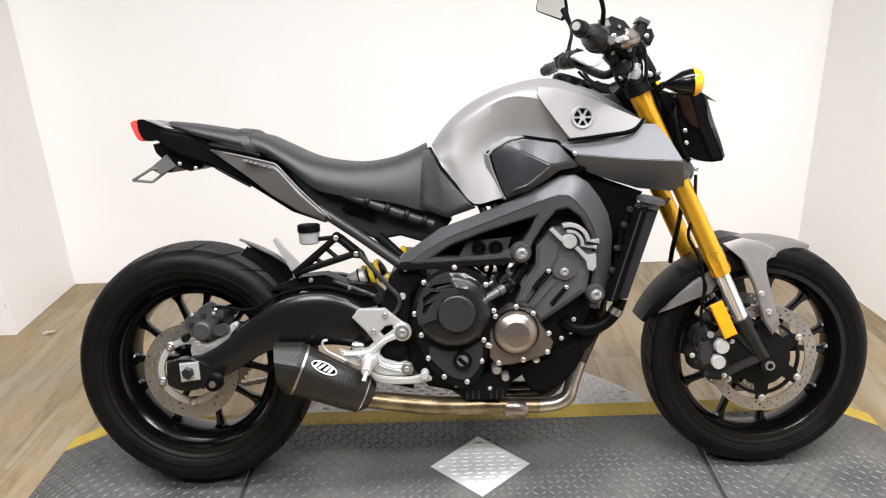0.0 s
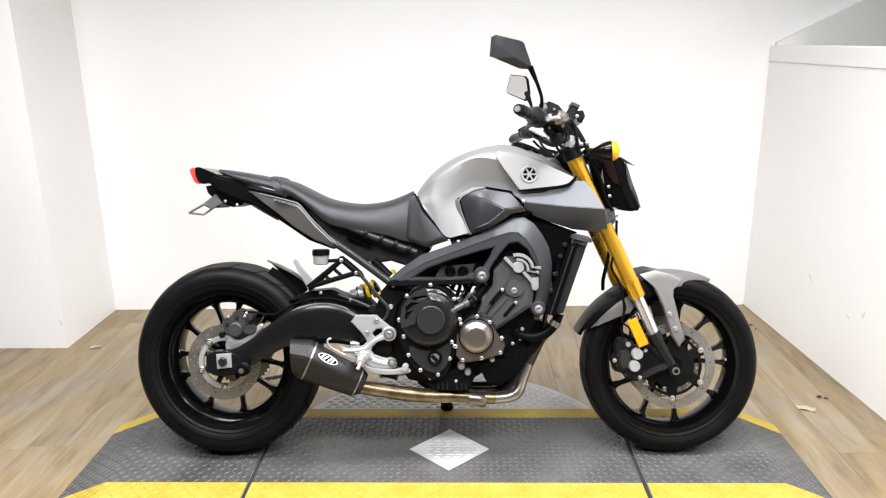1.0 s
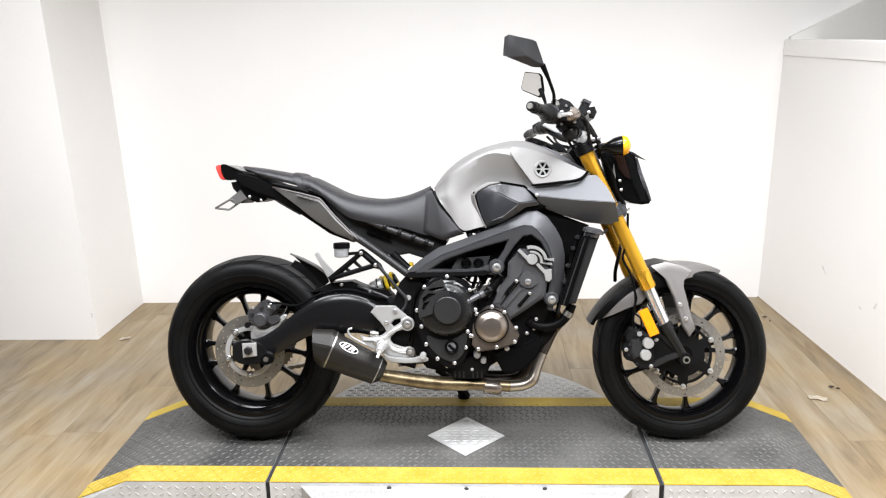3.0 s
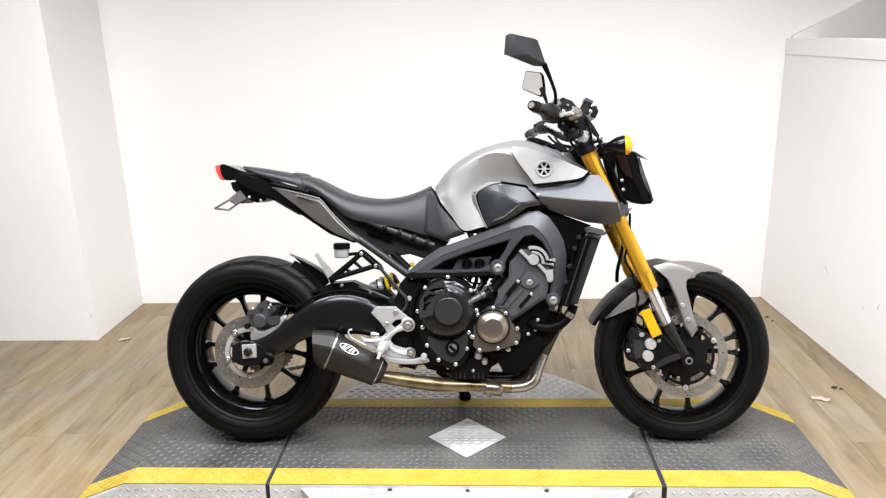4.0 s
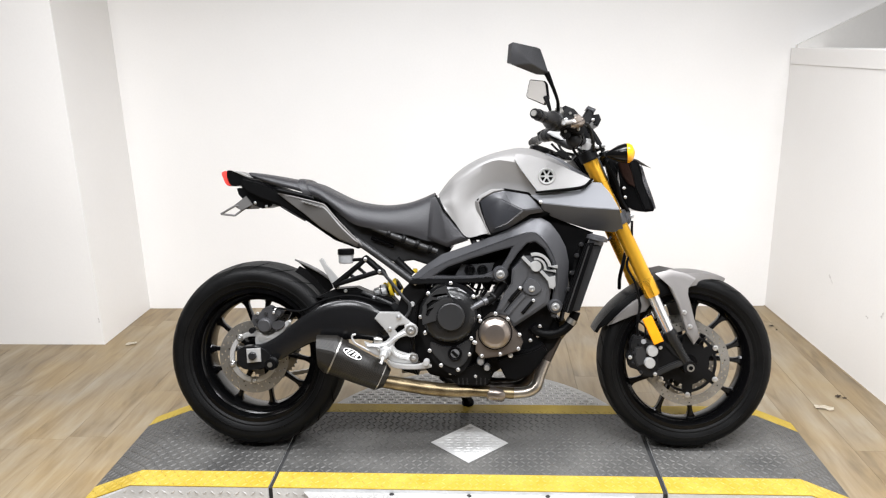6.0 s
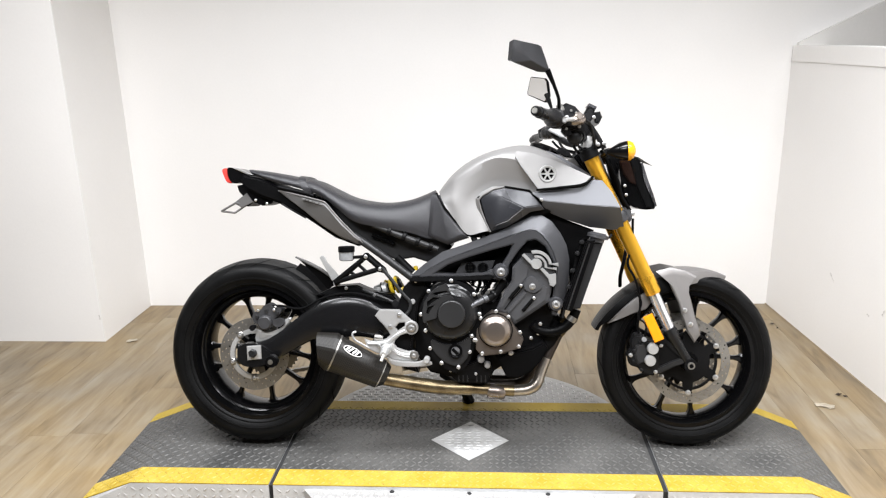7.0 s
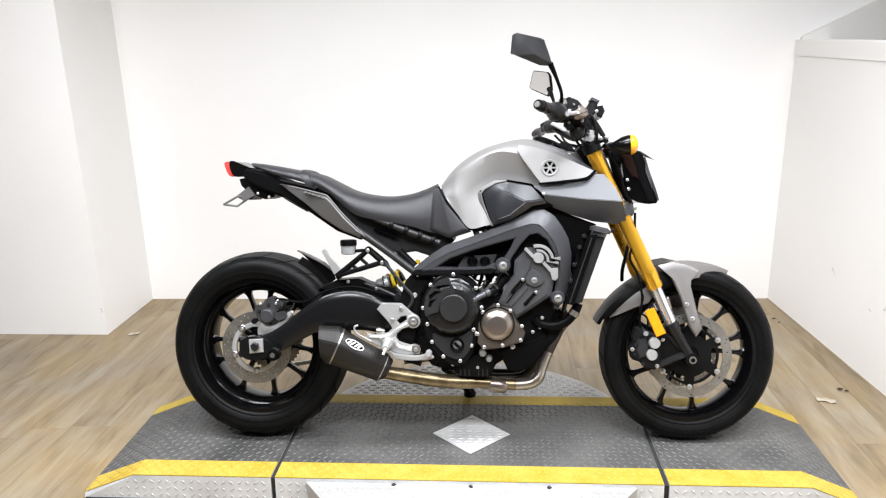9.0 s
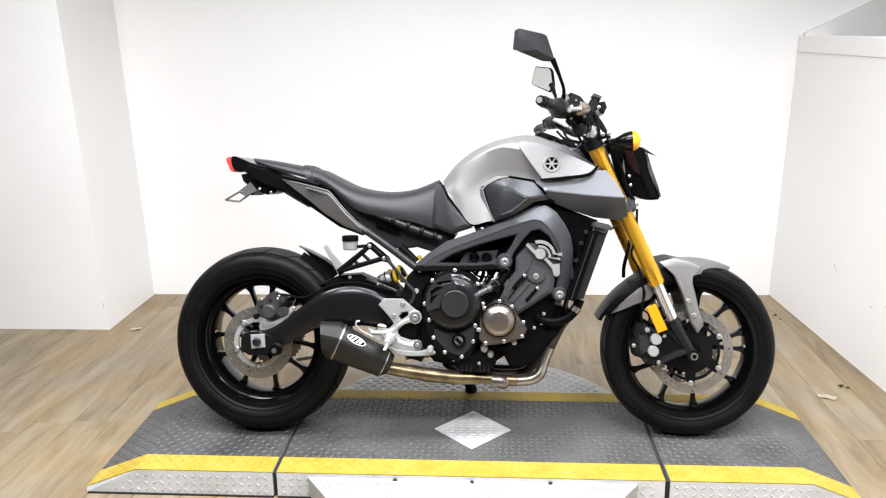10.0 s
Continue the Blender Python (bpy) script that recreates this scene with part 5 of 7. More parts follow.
# Black bar leaves grey corners on the glass, standing for its glint.
part("glass_dark_bar", plate([(sg[0] - 0.013, sg[1] + 0.004), (sg[0] - 0.006, sg[1] + 0.011), (sg[0] + 0.012, sg[1] - 0.006), (sg[0] + 0.004, sg[1] - 0.012)], -0.186, -0.183, (), 0.001), HOLLOW, engine, "", 0)
part("drain_ridge", plate([(0.694, 0.287), (0.749, 0.310), (0.789, 0.317), (0.796, 0.273), (0.782, 0.243), (0.690, 0.246), (0.672, 0.268)], -0.15, 0.1, (), 0.004), ENGINE, engine)
for q in [(0.669, 0.571), (0.597, 0.538), (0.741, 0.528), (0.572, 0.464), (0.586, 0.412), (0.600, 0.355), (0.636, 0.308), (0.690, 0.294), (0.733, 0.395), (0.742, 0.382), (0.726, 0.344), (0.758, 0.465), (0.762, 0.451)]:
    bolt((q[0], -0.176, q[1]), 0.0078, engine, None, 0.009)
for q in [(0.745, 0.268), (0.664, 0.278), (0.554, 0.567)]:
    bolt((q[0], -0.156, q[1]), 0.006, engine)
gp = [(0.771, 0.451), (0.796, 0.471), (0.848, 0.466), (0.864, 0.432), (0.896, 0.385), (0.886, 0.358), (0.828, 0.339), (0.764, 0.331), (0.746, 0.354), (0.749, 0.415)]
part("pulser_base", plate(gp, -0.185, -0.11, (), 0.004), BRONZE, engine, "warm grey ignition cover base")
gc = (0.808, 0.415)
part("pulser_cover", lathe([(0.0, -0.216), (0.029, -0.216), (0.031, -0.2155), (0.045, -0.206), (0.049, -0.201), (0.051, -0.18)], 56, *gc), BRONZE, engine, "round bronze-grey ignition cover")
# Slightly proud black ring, coloured as the shade in the cover's groove.
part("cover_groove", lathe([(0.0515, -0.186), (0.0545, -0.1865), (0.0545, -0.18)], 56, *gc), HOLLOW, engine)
for q in [(0.810, 0.475), (0.849, 0.458), (0.885, 0.409), (0.881, 0.364), (0.824, 0.347), (0.766, 0.341), (0.746, 0.383)]:
    bolt((q[0], -0.186, q[1]), 0.0075, engine, None, 0.008)
for q, r in zip([(0.762, 0.318), (0.782, 0.299)], (0.0125, 0.0105)):
    part("sensor_plug", turned([(0, r), (0.8, r), (1, r * 0.75)], (q[0], -0.14, q[1]), (q[0], -0.176, q[1]), 16), BOLT, engine, "bare metal plug")
head = [(0.902, 0.654), (0.863, 0.613), (0.860, 0.568), (0.839, 0.539), (0.812, 0.477), (0.844, 0.461), (0.866, 0.428), (0.919, 0.463), (0.964, 0.494), (0.978, 0.503), (0.986, 0.550), (0.998, 0.586), (0.980, 0.622), (0.948, 0.654)]
part("cylinder_head", plate(head, -0.168, 0.13, (), 0.005), ENGINEGREY, engine, "grey cast cylinder head cover")
part("head_panel", plate([(0.870, 0.610), (0.891, 0.631), (0.916, 0.615), (0.906, 0.580), (0.895, 0.565), (0.860, 0.529), (0.831, 0.482), (0.817, 0.484), (0.844, 0.536), (0.865, 0.565)], -0.171, -0.16, (), 0.002), ENGINEGREY, engine, "", 30)
part("head_panel", plate([(0.848, 0.468), (0.899, 0.528), (0.909, 0.544), (0.924, 0.530), (0.938, 0.533), (0.959, 0.558), (0.973, 0.548), (0.966, 0.508), (0.919, 0.474), (0.869, 0.439)], -0.172, -0.16, (), 0.002), ENGINEGREY, engine, "", 30)
part("head_rib", plate([(0.842, 0.475), (0.899, 0.537), (0.906, 0.529), (0.851, 0.466)], -0.176, -0.165, (), 0.0015), ENGINEGREY, engine, "", 30)
part("head_joint", tube(at_y([(0.837, 0.479), (0.860, 0.509), (0.893, 0.547), (0.908, 0.573)], -0.1700), 0.0016, 6), HOLLOW, engine)
def arc_band(cx, cz, r, w, a0, a1, tail):
    """A flat curved band: an arc of the width w, then a straight tail to the front."""
    ang = [radians(a0 + (a1 - a0) * i / 12) for i in range(13)]
    outer = [(cx + (r + w / 2) * math.cos(a), cz + (r + w / 2) * math.sin(a)) for a in ang]
    inner = [(cx + (r - w / 2) * math.cos(a), cz + (r - w / 2) * math.sin(a)) for a in ang]
    end = [(outer[-1][0] + tail, outer[-1][1] + w * 0.3), (outer[-1][0] + tail, outer[-1][1] - w * 0.8)] if tail else []
    return outer + end + inner[::-1]


for band in (arc_band(0.936, 0.617, 0.0445, 0.0095, 108, 8, 0.020), arc_band(0.936, 0.617, 0.0300, 0.0075, 100, -12, 0.030), [(0.892, 0.650), (0.899, 0.657), (0.926, 0.630), (0.919, 0.622)],
             [(0.948, 0.607), (0.956, 0.612), (0.978, 0.590), (0.997, 0.593), (0.998, 0.562), (0.990, 0.552), (0.979, 0.556), (0.974, 0.577)]):
    part("cam_cover", plate(band, -0.182, -0.16, (), 0.0012), CAMMETAL, engine, "pale scalloped cam cover", 30)
cv = (0.937, 0.624)
part("cam_cover_boss", lathe([(0.0, -0.183), (0.0158, -0.183), (0.0168, -0.1815), (0.0175, -0.165)], 28, *cv), CAMMETAL, engine)
for s in ([(0.885, 0.551), (0.853, 0.513)], [(0.927, 0.512), (0.894, 0.474)]):
    # Black rod laid on the head, painting the slot's inner shade.
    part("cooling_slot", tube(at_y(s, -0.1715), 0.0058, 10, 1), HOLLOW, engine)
    part("slot_rib", tube([(x + 0.010, -0.172, z + 0.006) for x, z in s], 0.0026, 8, 1), ENGINEGREY, engine)
hb = (0.924, 0.553)
part("head_boss", plate(closed_smooth([(hb[0] + a, hb[1] + b) for a, b in ((-0.026, -0.006), (-0.018, 0.022), (0.0, 0.032), (0.020, 0.016), (0.030, -0.004), (0.004, -0.022))], 3), -0.179, -0.165, (), 0.004), ENGINEGREY, engine)
bolt((hb[0], -0.179, hb[1]), 0.0125, engine)
for q in [(0.888, 0.555), (0.929, 0.515)]:
    bolt((q[0], -0.174, q[1]), 0.0065, engine)
stub = [(0.715, 0.484), (0.783, 0.515)]
part("oil_filler_stub", turned([(0, 0.010), (0.2, 0.010), (0.22, 0.013), (0.32, 0.013), (0.34, 0.010), (0.8, 0.010), (0.82, 0.013), (1, 0.012)], (stub[0][0], -0.195, stub[0][1]), (stub[1][0], -0.165, stub[1][1]), 18), ENGINEGREY, engine)
thr = [(0.781, 0.504), (0.811, 0.526), (0.839, 0.567)]
part("coolant_elbow", tube(at_y(thr, -0.135), 0.013, 14), ENGINE, engine)
for hp in ([(0.752, -0.090, 0.578), (0.759, -0.100, 0.557), (0.748, -0.110, 0.525)], [(0.803, -0.090, 0.574), (0.789, -0.110, 0.551), (0.767, -0.130, 0.524)], [(0.656, -0.100, 0.571), (0.667, -0.110, 0.558), (0.679, -0.120, 0.544)], [(0.703, -0.080, 0.569), (0.700, -0.090, 0.552), (0.711, -0.100, 0.534)]):
    part("rubber_hose", tube(hp, 0.006, 10), BLACKPLASTIC, engine)
part("throttle_stub", turned([(0, 0.014), (0.5, 0.016), (1, 0.013)], (0.811, -0.110, 0.540), (0.843, -0.120, 0.563), 16), SILVER, engine)
for q in [(0.668, 0.562), (0.697, 0.566), (0.723, 0.570), (0.803, 0.541), (0.827, 0.552)]:
    bolt((q[0], -0.122, q[1]), 0.006, engine)
for q0, q1, r, m_c in (([(0.678, -0.100, 0.564)], [(0.693, -0.110, 0.547)], 0.007, CONTROL), ([(0.741, -0.100, 0.571)], [(0.734, -0.110, 0.547)], 0.008, CONTROL), ([(0.778, -0.100, 0.560)], [(0.789, -0.120, 0.541)], 0.0075, CONTROL), ([(0.830, -0.120, 0.578)], [(0.818, -0.130, 0.557)], 0.007, STEEL), ([(0.796, -0.140, 0.536)], [(0.810, -0.145, 0.518)], 0.0085, CONTROL), ([(0.745, -0.150, 0.519)], [(0.760, -0.150, 0.530)], 0.006, STEEL)):
    part("connector", turned([(0, r * 0.8), (0.15, r), (0.5, r), (0.55, r * 0.75), (0.9, r * 0.75), (1, r * 0.5)], q0[0], q1[0], 12), m_c, engine, "small hose connector")
for hp in ([(0.668, -0.110, 0.569), (0.686, -0.120, 0.559), (0.716, -0.120, 0.563), (0.741, -0.120, 0.552)], [(0.763, -0.110, 0.573), (0.774, -0.130, 0.553), (0.763, -0.140, 0.532), (0.774, -0.145, 0.511)], [(0.814, -0.120, 0.570), (0.828, -0.130, 0.546), (0.818, -0.135, 0.521), (0.800, -0.140, 0.499)], [(0.719, -0.100, 0.575), (0.726, -0.110, 0.558), (0.748, -0.120, 0.544), (0.781, -0.125, 0.545)]):
    part("thin_cable", tube(hp, 0.0032, 8), CONTROL, engine, "thin black cable")
for hp in ([(0.734, -0.110, 0.718), (0.745, -0.120, 0.690)], [(0.764, -0.110, 0.724), (0.772, -0.120, 0.696)], [(0.798, -0.110, 0.735), (0.806, -0.120, 0.707)], [(0.826, -0.110, 0.745), (0.834, -0.120, 0.718)]):
    part("tank_mount", tube(hp, 0.010, 8, 1), ENGINE, engine)
wp = [(0.812, 0.324), (0.848, 0.339), (0.893, 0.346), (0.925, 0.354), (0.961, 0.373), (0.974, 0.351), (0.951, 0.310), (0.920, 0.275), (0.876, 0.254), (0.843, 0.260), (0.827, 0.291)]
part("chin_cover", plate(wp, -0.165, -0.05, (), 0.006), BLACKPLASTIC, engine, "matt black lower engine cover")
bolt((0.857, -0.167, 0.339), 0.010, engine)
part("front_block", plate([(0.944, 0.442), (1.000, 0.461), (1.026, 0.433), (1.027, 0.395), (0.999, 0.351), (0.966, 0.320), (0.936, 0.304), (0.913, 0.327)], -0.11, 0.1, (), 0.01), ENGINE, engine)
part("header_flange", plate([(0.998, 0.428), (1.033, 0.447), (1.053, 0.410), (1.026, 0.376)], -0.1, -0.02, (), 0.004), HEATED, engine)
part("radiator_hose", tube(at_y([(0.927, 0.425), (0.945, 0.407), (0.985, 0.400), (1.026, 0.413), (1.053, 0.441), (1.067, 0.474)], -0.13), 0.0155, 14), BLACKPLASTIC, bike, "black rubber coolant hose")
part("hose_clamp", turned([(0, 0.0172), (1, 0.0172)], (1.049, -0.13, 0.435), (1.058, -0.13, 0.450), 20), STEEL, bike)
for q in [(0.952, 0.427), (0.945, 0.396), (0.922, 0.381)]:
    bolt((q[0], -0.135, q[1]), 0.007, engine)

part("sump", plate([(0.660, 0.287), (0.721, 0.265), (0.745, 0.290), (0.782, 0.286), (0.789, 0.248), (0.771, 0.232), (0.689, 0.234), (0.667, 0.252)], -0.145, 0.1, (), 0.005), ENGINE, engine, "black ribbed oil sump")
for x_ in (0.690, 0.704, 0.718, 0.748, 0.762, 0.776):
    part("sump_rib", plate([(x_ - 0.0028, 0.262), (x_ + 0.0028, 0.262), (x_ + 0.0024, 0.238), (x_ - 0.0024, 0.238)], -0.1505, -0.143, (), 0.0012), VANE, engine)
part("stand_bracket", plate([(0.495, 0.284), (0.595, 0.287), (0.599, 0.272), (0.501, 0.260)], -0.09, -0.075, (), 0.002), PIPE, engine, "bare tan metal stand bracket")

# radiator
rad = part("radiator", plate([(1.108, 0.689), (1.146, 0.689), (1.075, 0.481), (1.039, 0.477)], -0.165, 0.165, (), 0.004), CORE, bike, "black radiator with silver filler cap", 40)
part("side_tank", plate([(1.091, 0.694), (1.119, 0.697), (1.048, 0.473), (1.021, 0.480)], -0.178, -0.16, (), 0.004), BLACKPLASTIC, rad)
part("filler_cap", turned([(0, 0.022), (0.4, 0.023), (0.45, 0.033), (0.8, 0.033), (0.9, 0.026), (1, 0.022)], (1.126, -0.15, 0.690), (1.133, -0.15, 0.719), 20), ENGINEGREY, rad, "bare metal filler cap")
part("overflow_pipe", tube(at_y([(1.142, 0.707), (1.163, 0.703), (1.174, 0.714)], -0.15), 0.004, 8), CONTROL, rad)
part("tank_rib", tube(at_y([(1.101, 0.687), (1.034, 0.480)], -0.179), 0.0022, 8, 1), VANE, rad)
for q in [(1.080, 0.690), (1.066, 0.655), (1.052, 0.600), (1.040, 0.548)]:
    part("rail_clip", turned([(0, 0.0075), (0.8, 0.0075), (1, 0.005)], (q[0], -0.150, q[1]), (q[0], -0.166, q[1]), 10), CONTROL, rad)
part("wiring_loom", tube(at_y([(1.086, 0.701), (1.066, 0.639), (1.053, 0.567), (1.028, 0.495), (1.018, 0.449)], -0.15), 0.007, 8), GLOSSBLACK, bike)

# tank
stations = [
    [(0.623, 0.000, 0.853), (0.629, -0.070, 0.844), (0.637, -0.100, 0.825), (0.648, -0.112, 0.805)],
    [(0.648, 0.000, 0.887), (0.656, -0.090, 0.865), (0.658, -0.112, 0.825), (0.665, -0.118, 0.782)],
    [(0.675, 0.000, 0.916), (0.683, -0.108, 0.887), (0.680, -0.122, 0.822), (0.685, -0.124, 0.755)],
    [(0.718, 0.000, 0.949), (0.727, -0.124, 0.915), (0.716, -0.122, 0.818), (0.720, -0.138, 0.715)],
    [(0.769, 0.000, 0.975), (0.772, -0.132, 0.944), (0.762, -0.119, 0.850), (0.767, -0.150, 0.723)],
    [(0.822, 0.000, 0.992), (0.818, -0.136, 0.958), (0.810, -0.117, 0.872), (0.810, -0.132, 0.735)],
    [(0.888, 0.000, 1.004), (0.874, -0.138, 0.950), (0.885, -0.119, 0.868), (0.892, -0.130, 0.781)],
    [(0.944, 0.000, 0.998), (0.927, -0.140, 0.932), (0.945, -0.123, 0.858), (0.955, -0.128, 0.808)],
    [(1.000, 0.000, 0.975), (0.995, -0.130, 0.915), (1.016, -0.134, 0.866), (1.027, -0.110, 0.834)],
    [(1.062, 0.000, 0.939), (1.064, -0.100, 0.906), (1.089, -0.115, 0.873), (1.100, -0.100, 0.856)],
    [(1.096, 0.000, 0.917), (1.106, -0.060, 0.896), (1.117, -0.090, 0.881), (1.124, -0.070, 0.867)],
]
rings = []
for top, a_, b_, low in stations:
    half = []
    for i in range(9):
        t = math.pi / 2 * i / 8
        s_, c_ = math.sin(t), 1 - math.cos(t)
        half.append((top[0] + (a_[0] - top[0]) * c_, a_[1] * s_, top[2] + (a_[2] - top[2]) * c_))
    for p, q in ((a_, b_), (b_, low)):
        for i in range(1, 5):
            half.append(tuple(p[k] + (q[k] - p[k]) * i / 4 for k in range(3)))
    rings.append(half + [(p[0], -p[1], p[2]) for p in reversed(half[1:])])
dense = []
cols = [open_smooth([r[i] for r in rings], 4) for i in range(len(rings[0]))]
for s in range(len(cols[0])):
    dense.append([c[s] for c in cols])
tank = part("fuel_tank", loft(dense), GREY, bike, "matt metallic grey sculpted fuel tank", 28)
wing = [(0.817, -0.140, 0.955), (0.842, -0.134, 0.973), (0.876, -0.132, 0.978), (0.925, -0.134, 0.972), (0.991, -0.136, 0.950), (1.056, -0.136, 0.921), (1.109, -0.132, 0.897), (1.123, -0.132, 0.891), (1.084, -0.152, 0.871), (1.013, -0.160, 0.864), (0.943, -0.161, 0.858), (0.917, -0.156, 0.893), (0.891, -0.150, 0.929), (0.863, -0.143, 0.952), (0.872, -0.141, 0.960), (0.947, -0.152, 0.923), (1.031, -0.150, 0.901)]
wing_pts, wing_ys = [(p[0], p[2]) for p in wing], [p[1] for p in wing]
for nm, fl in (("tank_wing", False), ("tank_wing", True)):
    bm = facets(wing_pts, wing_ys,
                [(2, 3, 4, 15, 14), (4, 5, 16, 15), (5, 6, 7, 8, 16), (8, 9, 16), (9, 10, 15, 16), (10, 11, 15), (11, 12, 14, 15)], 0.014, 0.0008)
    part(nm, flip(bm) if fl else bm, GREY, tank, "raised grey tank wing", 24)
seam = [(0.937, 0.855), (1.013, 0.861), (1.084, 0.870), (1.116, 0.895)]
# Black tube painting the shadow gap below the wing.
part("gap_shade_line", tube([(seam[0][0], -0.163, seam[0][1]), (seam[1][0], -0.163, seam[1][1]), (seam[2][0], -0.158, seam[2][1]), (seam[3][0], -0.138, seam[3][1])], [0.003, 0.0046, 0.0052, 0.004], 10), HOLLOW, tank)
bd = (0.972, 0.905)
badge = part("tank_badge", lathe([(0.0, -0.1585), (0.020, -0.1585), (0.0205, -0.1615), (0.0245, -0.1618), (0.0265, -0.1595), (0.027, -0.150)], 36, *bd), SILVER, tank, "round chrome tank emblem")
for i in range(6):
    a = 2 * math.pi * i / 6 + 0.52
    q = [(bd[0] + r * math.cos(a + t), bd[1] + r * math.sin(a + t)) for r, t in ((0.0075, -0.22), (0.0198, -0.36), (0.0198, 0.36), (0.0075, 0.22))]
    part("emblem_field", plate(q, -0.1600, -0.157, (), 0), HOLLOW, badge, "", 0)
fc = [(0.953, 0.998), (0.968, 1.007)]
part("filler_cap", turned([(0, 0.05), (0.6, 0.05), (1, 0.042)], (fc[0][0] + 0.02, 0, fc[0][1] - 0.012), (fc[0][0] + 0.026, 0, fc[0][1] + 0.004), 32), GLOSSBLACK, tank)
part("tank_top_cover", facets([(0.977, 0.986), (1.022, 0.966), (1.086, 0.922), (1.128, 0.896), (1.114, 0.889), (1.050, 0.929), (0.995, 0.959)], [-0.05, -0.06, -0.08, -0.10, -0.10, -0.085, -0.07], [tuple(range(7))], 0.006), DARKGREY, tank)
trim = [(0.620, 0.847), (0.627, 0.825), (0.649, 0.793), (0.681, 0.755), (0.719, 0.713), (0.788, 0.725)]
# Black tube standing for the shaded gap between tank and seat.
part("gap_shade_line", tube([(x, y, z) for (x, z), y in zip(trim, (-0.10, -0.112, -0.118, -0.122, -0.128, -0.128))], 0.0045, 8), HOLLOW, tank)

lip_o = [(0.836, -0.144, 0.868), (0.800, -0.132, 0.868), (0.764, -0.128, 0.850), (0.746, -0.126, 0.830), (0.748, -0.126, 0.800), (0.766, -0.128, 0.755), (0.778, -0.130, 0.722)]
lip_i = [(0.840, -0.149, 0.866), (0.804, -0.147, 0.859), (0.768, -0.146, 0.840), (0.756, -0.145, 0.826), (0.763, -0.145, 0.795), (0.779, -0.144, 0.752), (0.794, -0.143, 0.722)]
for fl in (False, True):
    bm = facets([(p[0], p[2]) for p in lip_o + lip_i], [p[1] for p in lip_o + lip_i], [(i, i + 1, 8 + i, 7 + i) for i in range(6)], 0.004, 0.001)
    part("knee_lip", flip(bm) if fl else bm, GREY, tank, "", 40)

# side covers and shrouds
sc = [(0.760, -0.140, 0.830), (0.802, -0.146, 0.855), (0.841, -0.150, 0.862), (0.916, -0.152, 0.849), (0.955, -0.152, 0.806), (0.966, -0.148, 0.792), (0.920, -0.152, 0.785), (0.884, -0.152, 0.760), (0.849, -0.148, 0.739), (0.797, -0.140, 0.723), (0.778, -0.140, 0.764), (0.783, -0.147, 0.807), (0.829, -0.162, 0.834), (0.898, -0.168, 0.800), (0.847, -0.165, 0.759), (0.810, -0.156, 0.745)]
sc_p, sc_y = [(p[0], p[2]) for p in sc], [p[1] for p in sc]
for fl in (False, True):
    bm = facets(sc_p, sc_y, [(0, 1, 12, 11), (1, 2, 12), (2, 3, 13, 12), (3, 4, 13), (4, 5, 6, 13), (6, 7, 13), (7, 8, 14, 13), (8, 9, 15, 14), (9, 10, 15), (10, 0, 11), (10, 11, 15), (11, 12, 13, 14, 15)], 0.012, 0.0025)
    part("side_cover", flip(bm) if fl else bm, SIDECOVER, bike, "satin black tank side cover", 20)
sh_pts = [(0.922, 0.847), (0.952, 0.852), (1.074, 0.862), (1.117, 0.886), (1.144, 0.884), (1.171, 0.848), (1.194, 0.799), (1.216, 0.732), (1.185, 0.725), (1.110, 0.734), (1.040, 0.757), (0.987, 0.778), (0.956, 0.805), (0.954, 0.822), (1.074, 0.808)]
x_n, z_n = sh_pts[13]
x_g, z_g = sh_pts[6]
sh_ys = []
for x, z in sh_pts:
    f_ = (x - x_n) / (x_g - x_n)
    over = z - (z_n + (z_g - z_n) * f_)
    sh_ys.append(-0.162 - 0.022 * f_ + (0.50 * over if over > 0 else -0.95 * over))
for fl in (False, True):
    bm = facets(sh_pts, sh_ys, [(0, 1, 13), (1, 2, 14, 13), (2, 3, 4, 5, 14), (5, 6, 14), (6, 7, 8, 9, 14), (9, 10, 14), (10, 11, 12, 13, 14)], 0.005, 0.0015)
    part("radiator_shroud", flip(bm) if fl else bm, DARKGREY, bike, "dark grey angular radiator shroud", 20)
# Oversized black sheet, put in as the dark gap bordering the side cover.
part("cover_gap_shade", plate([(0.752, 0.834), (0.800, 0.862), (0.842, 0.869), (0.918, 0.856), (0.962, 0.812), (0.985, 0.786), (0.962, 0.776), (0.926, 0.772), (0.886, 0.748), (0.850, 0.727), (0.792, 0.714), (0.770, 0.764)], -0.139, -0.120, (), 0.002), HOLLOW, bike, "black sheet standing for the shaded gap round the knee cover")
q = (0.953, 0.824)
bolt((q[0], -0.164, q[1]), 0.0065, bike)

# seat
def seat_loft(rows, n=1.0):
    rings = []
    for (xt, zt), (xb, zb), w in rows:
        prof = [(0.0, 0.0), (0.35, 0.02), (0.65, 0.09), (0.86, 0.24), (0.97, 0.50), (1.0, 0.75), (0.97, 1.0)]
        half = [(xt + (xb - xt) * f, -w * u, zt + (zb - zt) * f) for u, f in prof]
        fine = open_smooth(half, 2)
        rings.append([tuple(p) for p in fine] + [(p[0], -p[1], p[2]) for p in reversed(fine[1:])])
    cols = [open_smooth([r[i] for r in rings], 4) for i in range(len(rings[0]))]
    return loft([[c[s] for c in cols] for s in range(len(cols[0]))])


